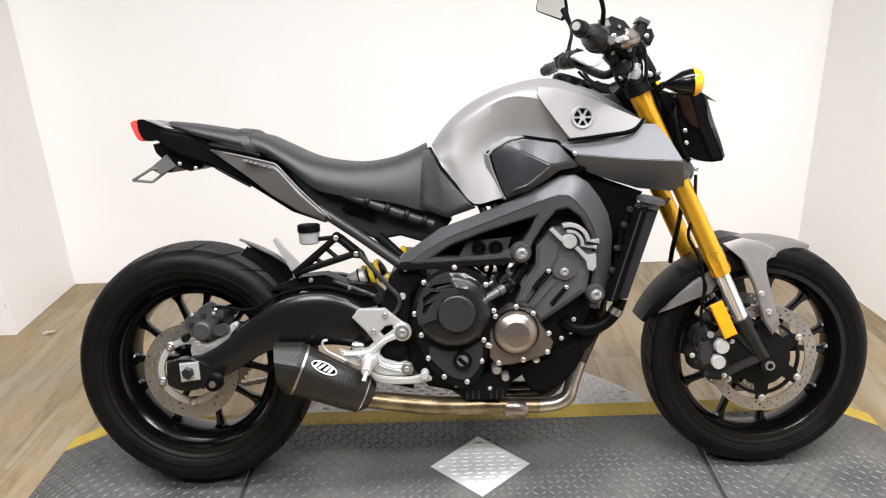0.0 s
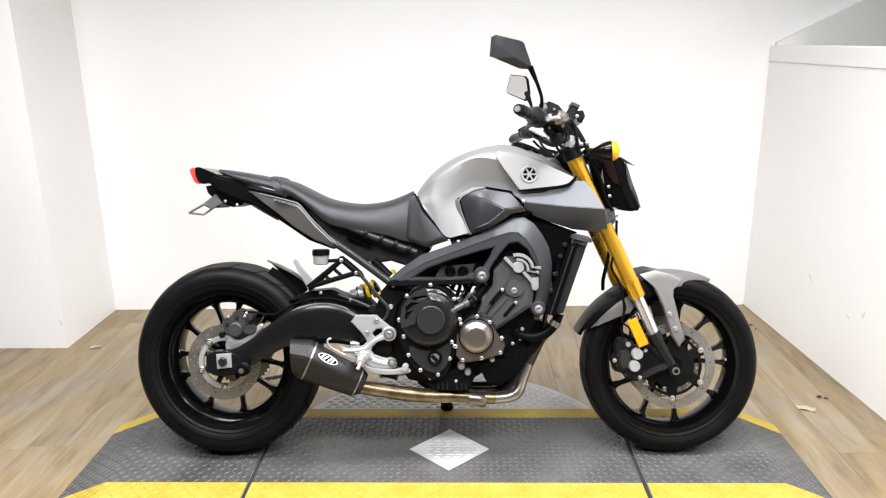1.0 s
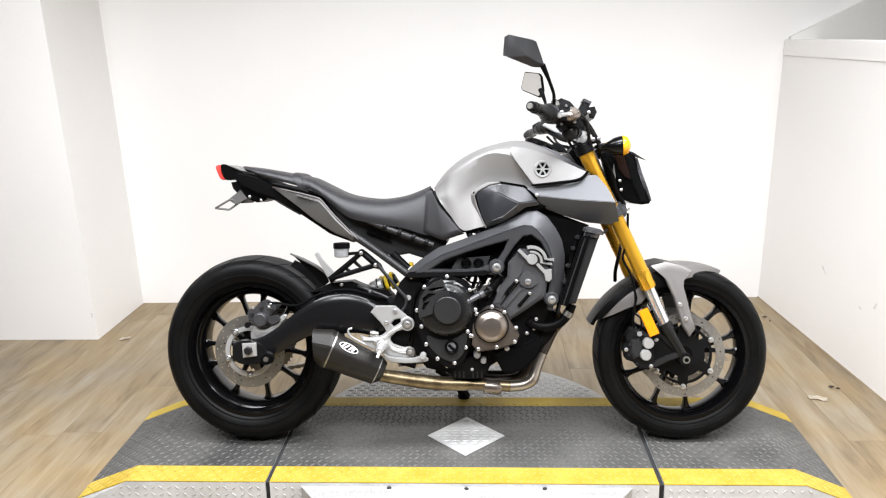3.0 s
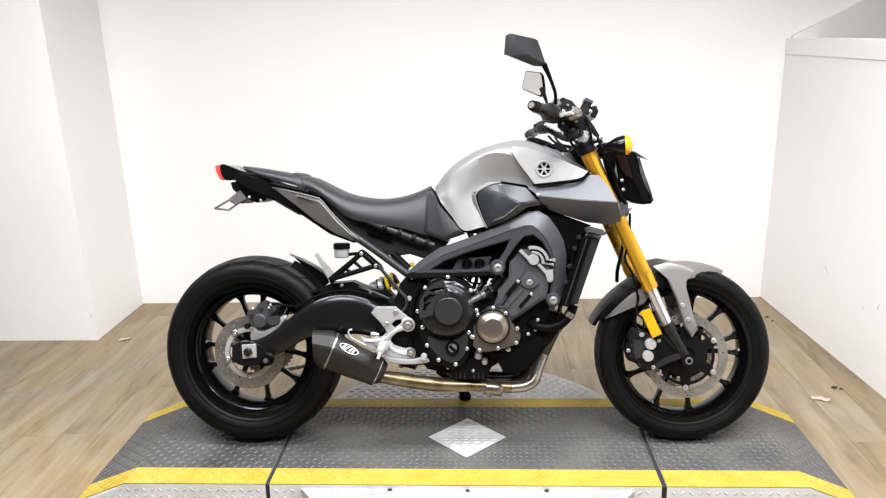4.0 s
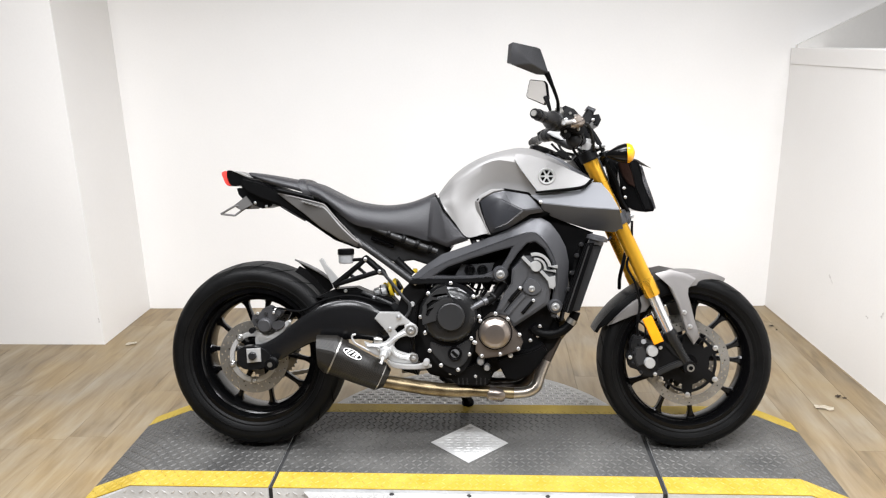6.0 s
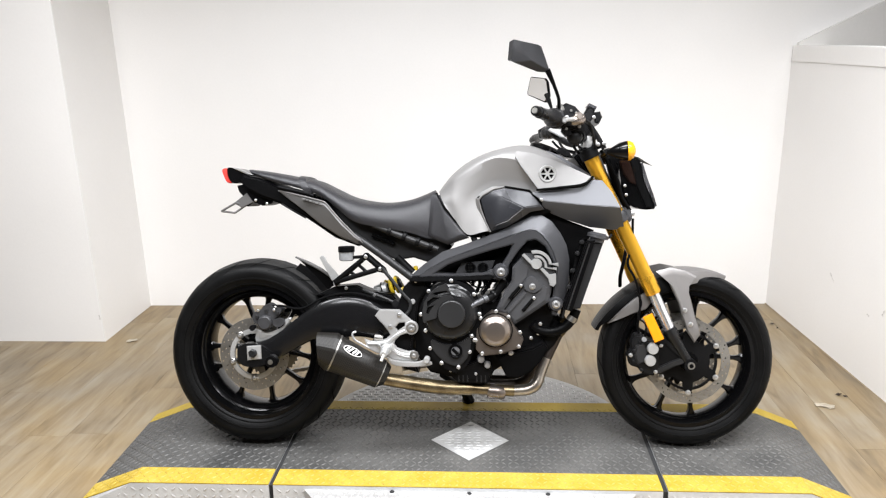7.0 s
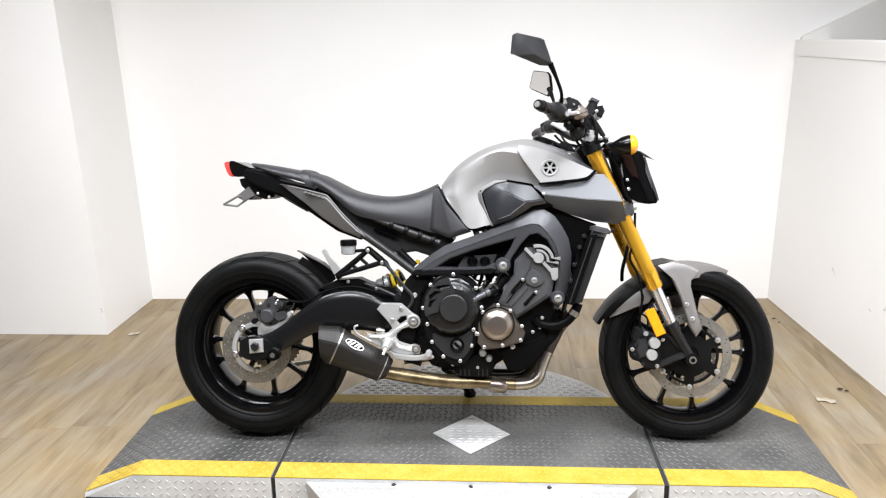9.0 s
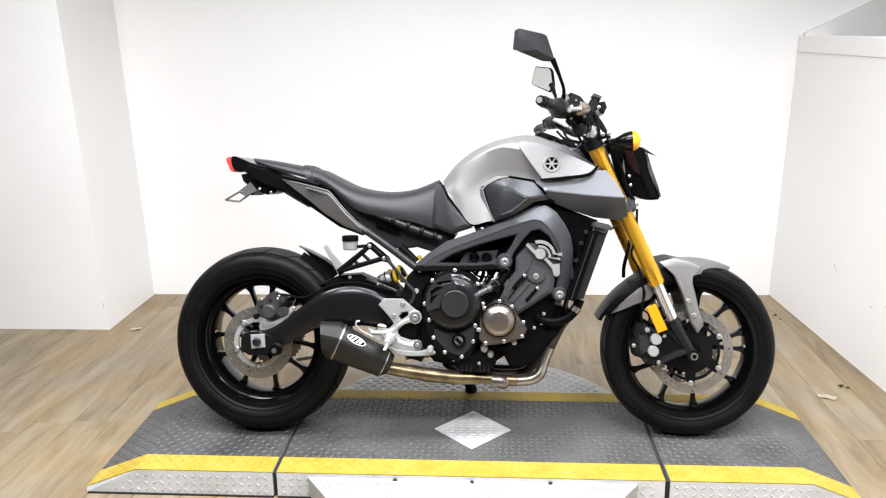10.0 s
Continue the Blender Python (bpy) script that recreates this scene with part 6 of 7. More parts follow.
S = [((-0.017, 0.934), (-0.000, 0.918), 0.060), ((0.032, 0.928), (0.052, 0.899), 0.085), ((0.101, 0.916), (0.119, 0.881), 0.095), ((0.181, 0.900), (0.197, 0.859), 0.100)]
part("pillion_seat", seat_loft(S), SEATMAT, bike, "black grained pillion seat pad", 40)
S = [((0.175, 0.900), (0.193, 0.860), 0.098), ((0.218, 0.892), (0.240, 0.844), 0.108), ((0.266, 0.869), (0.290, 0.807), 0.118), ((0.343, 0.834), (0.355, 0.758), 0.132), ((0.440, 0.818), (0.451, 0.738), 0.138),
     ((0.517, 0.825), (0.531, 0.722), 0.130), ((0.571, 0.842), (0.581, 0.705), 0.120), ((0.609, 0.859), (0.631, 0.692), 0.112)]
seat = part("rider_seat", seat_loft(S), SEATMAT, bike, "black grained rider's seat with a dished top", 40)
nose = [(0.603, 0.840), (0.620, 0.844), (0.643, 0.798), (0.680, 0.753), (0.719, 0.709), (0.725, 0.704), (0.657, 0.682), (0.626, 0.694), (0.592, 0.713)]
for fl in (False, True):
    bm = panel(nose, [-0.112, -0.114, -0.122, -0.128, -0.132, -0.132, -0.128, -0.122, -0.118], 0.006, 0.2, 0.02)
    part("seat_nose", flip(bm) if fl else bm, SEATMAT, seat, "", 40)
st_top, st_bot = (0.171, 0.906), (0.198, 0.855)
rows = [((st_top[0] + dx, st_top[1] + dz), (st_bot[0] + dx, st_bot[1] - 0.002), 0.1065) for dx, dz in ((-0.012, 0.0045), (-0.004, 0.0035), (0.004, 0.0025), (0.012, 0.0005))]
part("grab_strap", seat_loft(rows), SEATMAT, seat, "black webbing grab strap", 40)

# tail
tail = part("tail_cowl", plate([(-0.027, 0.916), (0.037, 0.901), (0.103, 0.872), (0.179, 0.853), (0.260, 0.827), (0.297, 0.789), (0.341, 0.730), (0.384, 0.683), (0.357, 0.675), (0.280, 0.704), (0.183, 0.771), (0.092, 0.820), (0.036, 0.839), (-0.014, 0.865), (-0.036, 0.890)], -0.082, 0.082, (), 0.008, 3), BLACKPLASTIC, bike, "black plastic tail cowl", 40)
tp = [(0.094, 0.861), (0.140, 0.851), (0.240, 0.827), (0.260, 0.818), (0.282, 0.794), (0.323, 0.745), (0.382, 0.688), (0.359, 0.684), (0.307, 0.705), (0.238, 0.749), (0.183, 0.794), (0.127, 0.835)]
for fl in (False, True):
    bm = panel(tp, [-0.090, -0.098, -0.112, -0.115, -0.116, -0.120, -0.120, -0.116, -0.110, -0.104, -0.098, -0.092], 0.006, 0.16, 0.008)
    part("tail_panel", flip(bm) if fl else bm, TAILGREY, tail, "grey tail side panel with pale print", 24)
pr0, pr1 = (0.181, 0.835), (0.246, 0.814)
for i, w_ in enumerate((0.010, 0.007, 0.009, 0.004, 0.010, 0.008)):
    f_ = (0.0, 0.20, 0.36, 0.55, 0.66, 0.88)[i]
    x_, z_ = pr0[0] + (pr1[0] - pr0[0]) * f_, pr0[1] + (pr1[1] - pr0[1]) * f_
    sl = -0.3 * w_
    part("print_bar", plate([(x_, z_ - 0.0018), (x_ + w_, z_ + sl - 0.0018), (x_ + w_ + 0.002, z_ + sl + 0.0018), (x_ + 0.002, z_ + 0.0018)], -0.1215, -0.112, (), 0), GREYPRINT, tail, "pale illegible model print", 0)
# Paler grey tube in place of the bright line on the panel's chamfer.
part("edge_highlight", tube([(0.099, -0.093, 0.861), (0.170, -0.106, 0.845), (0.242, -0.117, 0.827), (0.262, -0.120, 0.817), (0.300, -0.123, 0.772), (0.380, -0.124, 0.689)], 0.0022, 8), FENDERGREY, tail, "paler tube painting the highlight along the tail panel's edge")
part("tail_rail", tube(at_y([(0.105, 0.817), (0.145, 0.793), (0.185, 0.770)], -0.086), 0.003, 8), CONTROL, tail)
gr = [(0.099, 0.872), (0.189, 0.851), (0.216, 0.842)]
part("grab_rail", tube(at_y(gr, -0.098), 0.007, 12), BLACKPLASTIC, tail)
light = part("tail_light", plate(closed_smooth([(-0.086, 0.934), (-0.076, 0.940), (-0.049, 0.934), (-0.018, 0.921), (-0.038, 0.896), (-0.050, 0.887), (-0.070, 0.889), (-0.081, 0.904)], 3), -0.06, 0.06, (), 0.008), GLOSSBLACK, bike, "gloss black tail light with red lens", 40)
part("lens", plate(closed_smooth([(-0.107, 0.933), (-0.089, 0.937), (-0.086, 0.912), (-0.073, 0.889), (-0.091, 0.891), (-0.102, 0.912)], 3), -0.05, 0.05, (), 0.004), RED, light, "bright red tail lens")
part("top_trim", facets([(-0.068, 0.938), (-0.041, 0.935), (0.008, 0.913), (-0.015, 0.915)], [-0.062, -0.066, -0.072, -0.066], [(0, 1, 2, 3)], 0.004), SILVER, light, "bright silver top trim")
pb = [(-0.053, 0.879), (-0.016, 0.886), (0.034, 0.858), (0.075, 0.835), (0.063, 0.818), (0.032, 0.811), (0.002, 0.824), (-0.018, 0.809), (-0.060, 0.817), (-0.029, 0.839), (-0.047, 0.858)]
plate_ob = part("plate_bracket", plate(pb, -0.062, 0.062, (), 0.003), BLACKPLASTIC, bike, "black licence plate bracket, empty", 40)
fr_o = [(*(-0.106, 0.794), -0.07), (*(-0.057, 0.821), -0.07), (*(-0.021, 0.818), -0.05), (*(-0.063, 0.788), -0.06)]
for i in range(4):
    a, b = fr_o[i], fr_o[(i + 1) % 4]
    part("plate_frame_bar", tube([(a[0], a[2], a[1]), (b[0], b[2], b[1])], 0.0035, 8, 1), TAILGREY, plate_ob)
part("plate_arm", plate([(-0.064, 0.821), (-0.020, 0.854), (0.002, 0.824), (-0.037, 0.805)], -0.066, -0.058, (), 0.001), TAILGREY, plate_ob, "scuffed grey bracket arm")
for q in [(0.010, 0.830), (0.048, 0.818)]:
    bolt((q[0], -0.063, q[1]), 0.006, plate_ob)

# front fork
f_top, f_low = [(1.105, 0.973), (1.315, 0.521)]
f_ax = [(1.376, 0.384), (1.432, 0.290)]
for s, back in ((-1, 0.0), (1, -0.004)):
    T, Lw, K, E_ = Vector((f_top[0] + back, s * 0.105, f_top[1])), Vector((f_low[0] + back, s * 0.105, f_low[1])), Vector((f_ax[0][0] + back * 0.5, s * 0.105, f_ax[0][1])), Vector((f_ax[1][0], s * 0.105, f_ax[1][1]))
    leg = part("fork_leg", turned([(0, 0.0235), (0.02, 0.0245), (0.10, 0.0245), (0.105, 0.0230), (0.45, 0.0226), (0.48, 0.0232), (0.87, 0.0232), (0.885, 0.0252), (0.93, 0.0256), (0.945, 0.0246), (0.985, 0.0258), (1, 0.0240)], T, Lw, 32), GOLD, bike, "gold anodised upside-down fork leg", 40)
    part("slider", turned([(0, 0.0178), (1, 0.0178)], Lw, K, 28), CHROME, leg, "polished chrome slider tube")
    part("fork_top", turned([(0, 0.0245), (0.6, 0.0245), (0.65, 0.018), (1, 0.016)], T, T + (T - Lw).normalized() * 0.02, 24), ENGINE, leg)
    part("top_clamp", turned([(0, 0.0275), (0.08, 0.0295), (0.92, 0.0295), (1, 0.0275)], T + (Lw - T).normalized() * 0.022, T + (T - Lw).normalized() * 0.008, 28), ENGINE, leg, "black top clamp ring")
    part("lower_clamp", turned([(0, 0.0265), (0.1, 0.0285), (0.9, 0.0285), (1, 0.0265)], T.lerp(Lw, 0.425), T.lerp(Lw, 0.495), 28), FRAME, leg, "grey lower clamp ring")
    part("fork_foot", turned([(0, 0.0225), (0.16, 0.0238), (0.26, 0.0195), (0.6, 0.0165), (1, 0.0155)], K - (E_ - K) * 0.25, E_, 24), COVER, leg, "black fork foot")
    part("axle_clamp", turned([(0, 0.021), (1, 0.021)], (E_.x, s * 0.082, E_.z), (E_.x, s * 0.122, E_.z), 24), ENGINE, leg)
    part("axle_end", turned([(0, 0.0125), (1, 0.0115)], (E_.x, s * 0.12, E_.z), (E_.x, s * 0.126, E_.z), 20), STEEL, leg)
    # Black hexagon on the axle end, coloured as the shade of its hole.
    part("axle_hole", turned([(0, 0.0075), (1, 0.0075)], (E_.x, s * 0.125, E_.z), (E_.x, s * 0.1268, E_.z), 6), HOLLOW, leg)
    part("caliper_arm", plate([(1.342, 0.368), (1.360, 0.375), (1.385, 0.353), (1.418, 0.320), (1.408, 0.302), (1.375, 0.331)], s * 0.112, s * 0.096, (), 0.004), COVER, leg)
    part("caliper_arm", plate([(1.322, 0.278), (1.369, 0.301), (1.408, 0.316), (1.423, 0.298), (1.380, 0.283), (1.330, 0.258)], s * 0.114, s * 0.096, (), 0.004), VANE, leg)
    part("arm_web", plate([(1.330, 0.352), (1.352, 0.362), (1.384, 0.340), (1.404, 0.306), (1.372, 0.298), (1.330, 0.284)], s * 0.108, s * 0.098, (), 0.002), ENGINE, leg)
    cal = part("front_caliper", plate([(1.254, 0.389), (1.275, 0.395), (1.293, 0.371), (1.326, 0.366), (1.337, 0.344), (1.327, 0.322), (1.331, 0.288), (1.313, 0.258), (1.281, 0.262), (1.263, 0.284), (1.241, 0.291), (1.233, 0.321), (1.247, 0.343), (1.243, 0.365)], s * 0.13, s * 0.075, (), 0.006), COVER, leg, "black four-piston brake caliper")
    if s < 0:
        for q in [(1.307, 0.348), (1.299, 0.310)]:
            part("piston_cap", turned([(0, 0.0175), (0.8, 0.0175), (1, 0.0155)], (q[0], -0.125, q[1]), (q[0], -0.148, q[1]), 28), SILVER, leg, "bright round piston cap")
        for q in [(1.334, 0.358), (1.318, 0.272), (1.239, 0.326)]:
            bolt((q[0], -0.131, q[1]), 0.008, leg)
        for q in [(1.268, 0.369), (1.251, 0.340), (1.248, 0.307), (1.273, 0.278)]:
            part("pad_pin", turned([(0, 0.0055), (0.7, 0.0055), (1, 0.004)], (q[0], -0.128, q[1]), (q[0], -0.137, q[1]), 10), CONTROL, leg)
        part("caliper_bridge", plate([(1.254, 0.358), (1.279, 0.366), (1.290, 0.340), (1.283, 0.303), (1.262, 0.296), (1.251, 0.325)], -0.138, -0.128, (), 0.004), VANE, leg)
        part("banjo", turned([(0, 0.008), (1, 0.008)], (1.282, -0.128, 0.376), (1.279, -0.142, 0.379), 12), BOLT, leg)
        rf = [(1.273, 0.451), (1.301, 0.464), (1.339, 0.383), (1.310, 0.370)]
        part("reflector", plate(rf, -0.155, -0.143, (), 0.002), AMBER, leg, "amber oblong side reflector")
        part("reflector_stay", plate([(1.306, 0.393), (1.346, 0.385), (1.353, 0.366), (1.325, 0.355)], -0.133, -0.125, (), 0.001), ENGINE, leg)
    part("fork_guard", facets([(1.353, 0.551), (1.384, 0.494), (1.416, 0.403), (1.388, 0.376), (1.358, 0.448)], [-0.12 * -s * -1 if s < 0 else 0.12] * 5, [(0, 1, 2, 3, 4)], 0.004), BLACKPLASTIC, leg)
part("axle", turned([(0, 0.011), (1, 0.011)], (f_ax[1][0], -0.12, f_ax[1][1]), (f_ax[1][0], 0.12, f_ax[1][1]), 16), STEEL, bike)
part("top_yoke", plate(closed_smooth([(1.088, 0.974), (1.098, 0.984), (1.126, 0.995), (1.151, 0.996), (1.151, 0.988), (1.125, 0.981), (1.100, 0.970)], 3), -0.100, 0.135, (), 0.003), ENGINE, bike, "black top yoke")
part("lower_yoke", plate(closed_smooth([(1.206, 0.783), (1.227, 0.798), (1.245, 0.780), (1.242, 0.754), (1.221, 0.744), (1.206, 0.754)], 3), -0.100, 0.137, (), 0.005), ENGINEGREY, bike, "grey lower yoke")
for q in [(1.243, 0.777), (1.133, 0.996), (1.152, 0.999)]:
    bolt((q[0], -0.125, q[1]), 0.008, bike)
part("brake_hose", tube(at_y([(1.245, 0.762), (1.243, 0.673), (1.230, 0.618), (1.256, 0.564), (1.271, 0.492), (1.264, 0.419), (1.273, 0.373)], -0.115), 0.004, 8), BLACKPLASTIC, bike)
part("brake_hose", tube([(1.230, 0.0, 0.790), (1.250, 0.0, 0.720), (1.249, 0.0, 0.676), (1.241, 0.0, 0.626), (1.228, 0.0, 0.568), (1.232, 0.03, 0.528)], 0.006, 8), BLACKPLASTIC, bike)
part("speed_sensor_lead", tube(at_y([(1.256, 0.529), (1.273, 0.493), (1.263, 0.448), (1.288, 0.421), (1.282, 0.366)], -0.122), 0.003, 8), BLACKPLASTIC, bike)

# front fender
WX, WZ, KX = 1.437, 0.293, 0.966


def fender_shell(a0, a1, radius, half, skirt, f0, f1, steps=18):
    bm = bmesh.new()
    rows = []
    for i in range(steps + 1):
        f = f0 + (f1 - f0) * i / steps
        a = radians(a0 + (a1 - a0) * f)
        R, hw, sk = radius(f), half(f), skirt(f)
        row = []
        for u, v in ((-1.0, 1.0), (-0.98, 0.55), (-0.88, 0.16), (-0.5, 0.03), (0, 0.0), (0.5, 0.03), (0.88, 0.16), (0.98, 0.55), (1.0, 1.0)):
            r = R - sk * v
            row.append(bm.verts.new((WX + KX * r * math.cos(a), hw * u, WZ + r * math.sin(a))))
        rows.append(row)
    for a, b in zip(rows, rows[1:]):
        for q in range(8):
            bm.faces.new((a[q], a[q + 1], b[q + 1], b[q]))
    bmesh.ops.recalc_face_normals(bm, faces=bm.faces)
    bmesh.ops.solidify(bm, geom=bm.faces[:], thickness=0.0035)
    return bm


fender_laws = (63, 162, lambda f: 0.302 + 0.005 * (1 - f) ** 3 + 0.026 * max(0, f - 0.6) ** 1.4 / 0.277, lambda f: 0.012 + 0.064 * min(1, f * 3.2) ** 0.7 * (1 if f < 0.8 else 1 - 1.6 * (f - 0.8)), lambda f: 0.012 + 0.05 * max(0, math.sin(math.pi * min(1, f * 1.04))) ** 0.8)
fender = part("front_fender", fender_shell(*fender_laws, 0.0, 0.36), FENDERGREY, bike, "matt grey front fender with side arms and black rear half", 30)
# Rear half near-black where the front half is grey.
part("rear_half", fender_shell(*fender_laws, 0.36, 1.0), BLACKPLASTIC, fender, "near-black rear half", 30)
fa = [(1.326, 0.590), (1.374, 0.601), (1.422, 0.591), (1.458, 0.574), (1.433, 0.550), (1.431, 0.521), (1.452, 0.437), (1.468, 0.385), (1.449, 0.359), (1.427, 0.392), (1.396, 0.488), (1.366, 0.554)]
for fl in (False, True):
    bm = panel(fa, [-0.082, -0.075, -0.074, -0.072, -0.080, -0.086, -0.090, -0.090, -0.092, -0.094, -0.096, -0.092], 0.006, 0.18, 0.006)
    part("fender_arm", flip(bm) if fl else bm, FENDERGREY, fender, "", 24)
fs = [(1.177, 0.414), (1.198, 0.442), (1.224, 0.470), (1.256, 0.499), (1.296, 0.524), (1.315, 0.494), (1.297, 0.468), (1.243, 0.447), (1.205, 0.428)]
for fl in (False, True):
    bm = panel(fs, [-0.055, -0.07, -0.078, -0.082, -0.084, -0.086, -0.086, -0.082, -0.072], 0.004, 0.15, 0.005)
    part("fender_side", flip(bm) if fl else bm, FENDERGREY, fender, "", 24)
for q in [(1.415, 0.466), (1.434, 0.420)]:
    bolt((q[0], -0.099, q[1]), 0.010, fender)

# headlight and indicators
hl = [(1.205, 0.946), (1.223, 0.960), (1.251, 0.956), (1.273, 0.945), (1.285, 0.888), (1.304, 0.840), (1.322, 0.797), (1.308, 0.790), (1.279, 0.790), (1.236, 0.806), (1.217, 0.855)]
headlight = part("headlight", plate(closed_smooth(hl, 2), -0.085, 0.085, (), 0.018, 4), GLOSSBLACK, bike, "black headlight housing, switched off", 40)
part("lens", plate([(1.274, 0.939), (1.284, 0.939), (1.300, 0.888), (1.319, 0.837), (1.330, 0.800), (1.321, 0.798), (1.301, 0.844), (1.285, 0.892)], -0.075, 0.075, (), 0.006), LENS, headlight, "clear headlight lens")
part("headlight_rim", plate([(1.234, 0.956), (1.262, 0.948), (1.288, 0.869), (1.313, 0.795), (1.290, 0.794), (1.257, 0.869)], -0.092, -0.08, (), 0.004), BLACKPLASTIC, headlight)
part("flyscreen", facets([(1.241, 0.966), (1.274, 0.958), (1.325, 0.930), (1.281, 0.944), (1.248, 0.955)], [-0.05, -0.045, -0.02, -0.03, -0.05], [tuple(range(5))], 0.003), ENGINEGREY, headlight)
# Added brown panel in place of a reflection on the black housing.
part("brown_reflection", plate([(1.205, 0.945), (1.235, 0.952), (1.252, 0.902), (1.259, 0.869), (1.238, 0.877), (1.218, 0.905)], -0.0935, -0.08, (), 0.003), REFLECTION_BROWN, headlight, "brown panel painting a reddish reflection on the housing")
part("headlight_stay", tube(at_y([(1.146, 0.980), (1.168, 0.938), (1.197, 0.887), (1.212, 0.834), (1.234, 0.794)], -0.1), 0.006, 10), BLACKPLASTIC, bike)
part("headlight_stay", tube(at_y([(1.180, 0.956), (1.195, 0.888), (1.229, 0.806)], -0.07), 0.012, 10), BLACKPLASTIC, bike)
for q in [(1.221, 0.866), (1.225, 0.837)]:
    bolt((q[0], -0.106, q[1]), 0.006, headlight)
ind = [(1.156, 0.970), (1.218, 0.973), (1.242, 0.974)]
for s in (-1, 1):
    body = part("indicator", turned([(0, 0.006), (0.25, 0.014), (0.6, 0.026), (0.9, 0.0302), (1, 0.0302)], (ind[0][0], s * 0.155, ind[0][1]), (ind[1][0], s * 0.165, ind[1][1]), 24), GLOSSBLACK, bike, "black teardrop indicator with amber lens")
    part("lens", turned([(0, 0.0308), (0.3, 0.0302), (0.7, 0.0235), (0.95, 0.010), (1, 0.003)], (ind[1][0], s * 0.165, ind[1][1]), (ind[2][0], s * 0.168, ind[2][1]), 24), AMBERLENS, body, "amber indicator lens")
    part("stalk", tube([(ind[0][0], s * 0.155, ind[0][1]), (ind[0][0] - 0.005, s * 0.10, ind[0][1] - 0.01)], 0.008, 10, 1), BLACKPLASTIC, body)

# handlebar, controls and mirrors
gr0, gr1 = (0.930, 1.072), (0.984, 1.067)
gl0, gl1 = (0.966, 1.053), (1.003, 1.066)
cl = (1.109, 1.035)
bar = part("handlebar", tube([(gr0[0], -0.375, gr0[1]), (gr1[0], -0.25, gr1[1]), (cl[0] - 0.03, -0.13, cl[1] - 0.02), (cl[0], -0.06, cl[1]), (cl[0], 0.06, cl[1]), (cl[0] - 0.03, 0.13, cl[1] - 0.02), (gl1[0], 0.25, gl1[1]), (gl0[0], 0.375, gl0[1])], 0.0115, 14), ENGINE, bike, "black tapered handlebar")
for s, a, b in ((-1, gr0, gr1), (1, gl0, gl1)):
    big = 1.0 if s < 0 else 0.80
    grip = part("grip", turned([(0, 0.0155 * big), (0.04, 0.0172 * big), (0.10, 0.0160 * big), (0.35, 0.0172 * big), (0.72, 0.0192 * big), (0.80, 0.025 * big), (0.86, 0.0275 * big), (1, 0.0265 * big)], (a[0], s * 0.372, a[1]), (b[0], s * 0.25, b[1]), 24), CONTROL, bar, "black rubber grip")
    v0 = Vector((a[0], s * 0.372, a[1]))
    dv = (v0 - Vector((b[0], s * 0.25, b[1]))).normalized()
    part("bar_end", turned([(0, 0.0135), (0.2, 0.0148), (0.8, 0.0148), (1, 0.012)], v0, v0 + dv * 0.03, 20), ENGINE, bar)
    part("bar_end_screw", turned([(0, 0.009), (1, 0.008)], v0 + dv * 0.03, v0 + dv * 0.034, 16), STEEL, bar)
    part("switch_housing", turned([(0, 0.022 * big), (0.1, 0.031 * big), (0.45, 0.031 * big), (0.5, 0.028 * big), (0.55, 0.031 * big), (0.9, 0.030 * big), (1, 0.022 * big)], (b[0], s * 0.25, b[1]), (b[0] + 0.03, s * 0.19, b[1] + 0.002), 20), CONTROL, bar, "black switch housing")
    if s < 0:
        part("lever", tube([(b[0] + 0.045, s * 0.20, b[1] + 0.002), (b[0] + 0.055, s * 0.25, b[1] - 0.004), (b[0] + 0.035, s * 0.32, b[1] - 0.012), (b[0] + 0.02, s * 0.37, b[1] - 0.018)], [0.008, 0.007, 0.006, 0.006], 10), SILVER, bar, "silver hand lever")
    part("lever_clamp", turned([(0, 0.016), (1, 0.018)], (b[0] + 0.012, s * 0.195, b[1] + 0.014), (b[0] + 0.052, s * 0.205, b[1] - 0.008), 16), BLACKPLASTIC, bar)
part("handlebar_clamp", plate(closed_smooth([(1.087, 1.050), (1.124, 1.057), (1.135, 1.002), (1.095, 0.991)], 3), -0.06, 0.06, (), 0.006), BLACKPLASTIC, bar)
cb = [(1.008, 1.025), (1.038, 0.998), (1.086, 0.986), (1.125, 0.966)]
part("clutch_cable", tube(at_y(cb, 0.1), 0.004, 8), BLACKPLASTIC, bar)


rm = [(0.860, -0.400, 1.270), (0.932, -0.330, 1.268), (0.942, -0.325, 1.264), (0.954, -0.318, 1.232), (0.966, -0.312, 1.197), (0.960, -0.312, 1.191), (0.930, -0.325, 1.191), (0.858, -0.400, 1.207), (0.853, -0.405, 1.212), (0.856, -0.405, 1.241), (0.911, -0.370, 1.216)]
m_ = part("mirror", facets([(p[0], p[2]) for p in rm], [p[1] for p in rm], [(0, 1, 10), (1, 2, 3, 10), (3, 4, 10), (4, 5, 6, 10), (6, 7, 10), (7, 8, 9, 10), (9, 0, 10)], 0.02, 0.003), MIRRORSHELL, bike, "black angular rear-view mirror", 20)
stem = [(0.959, -0.315, 1.199), (0.979, -0.300, 1.158), (0.995, -0.275, 1.122), (0.999, -0.250, 1.099), (1.007, -0.235, 1.077)]
part("stem", tube(stem, [0.0085, 0.0052, 0.0048, 0.0055, 0.008], 12), BLACKPLASTIC, m_)
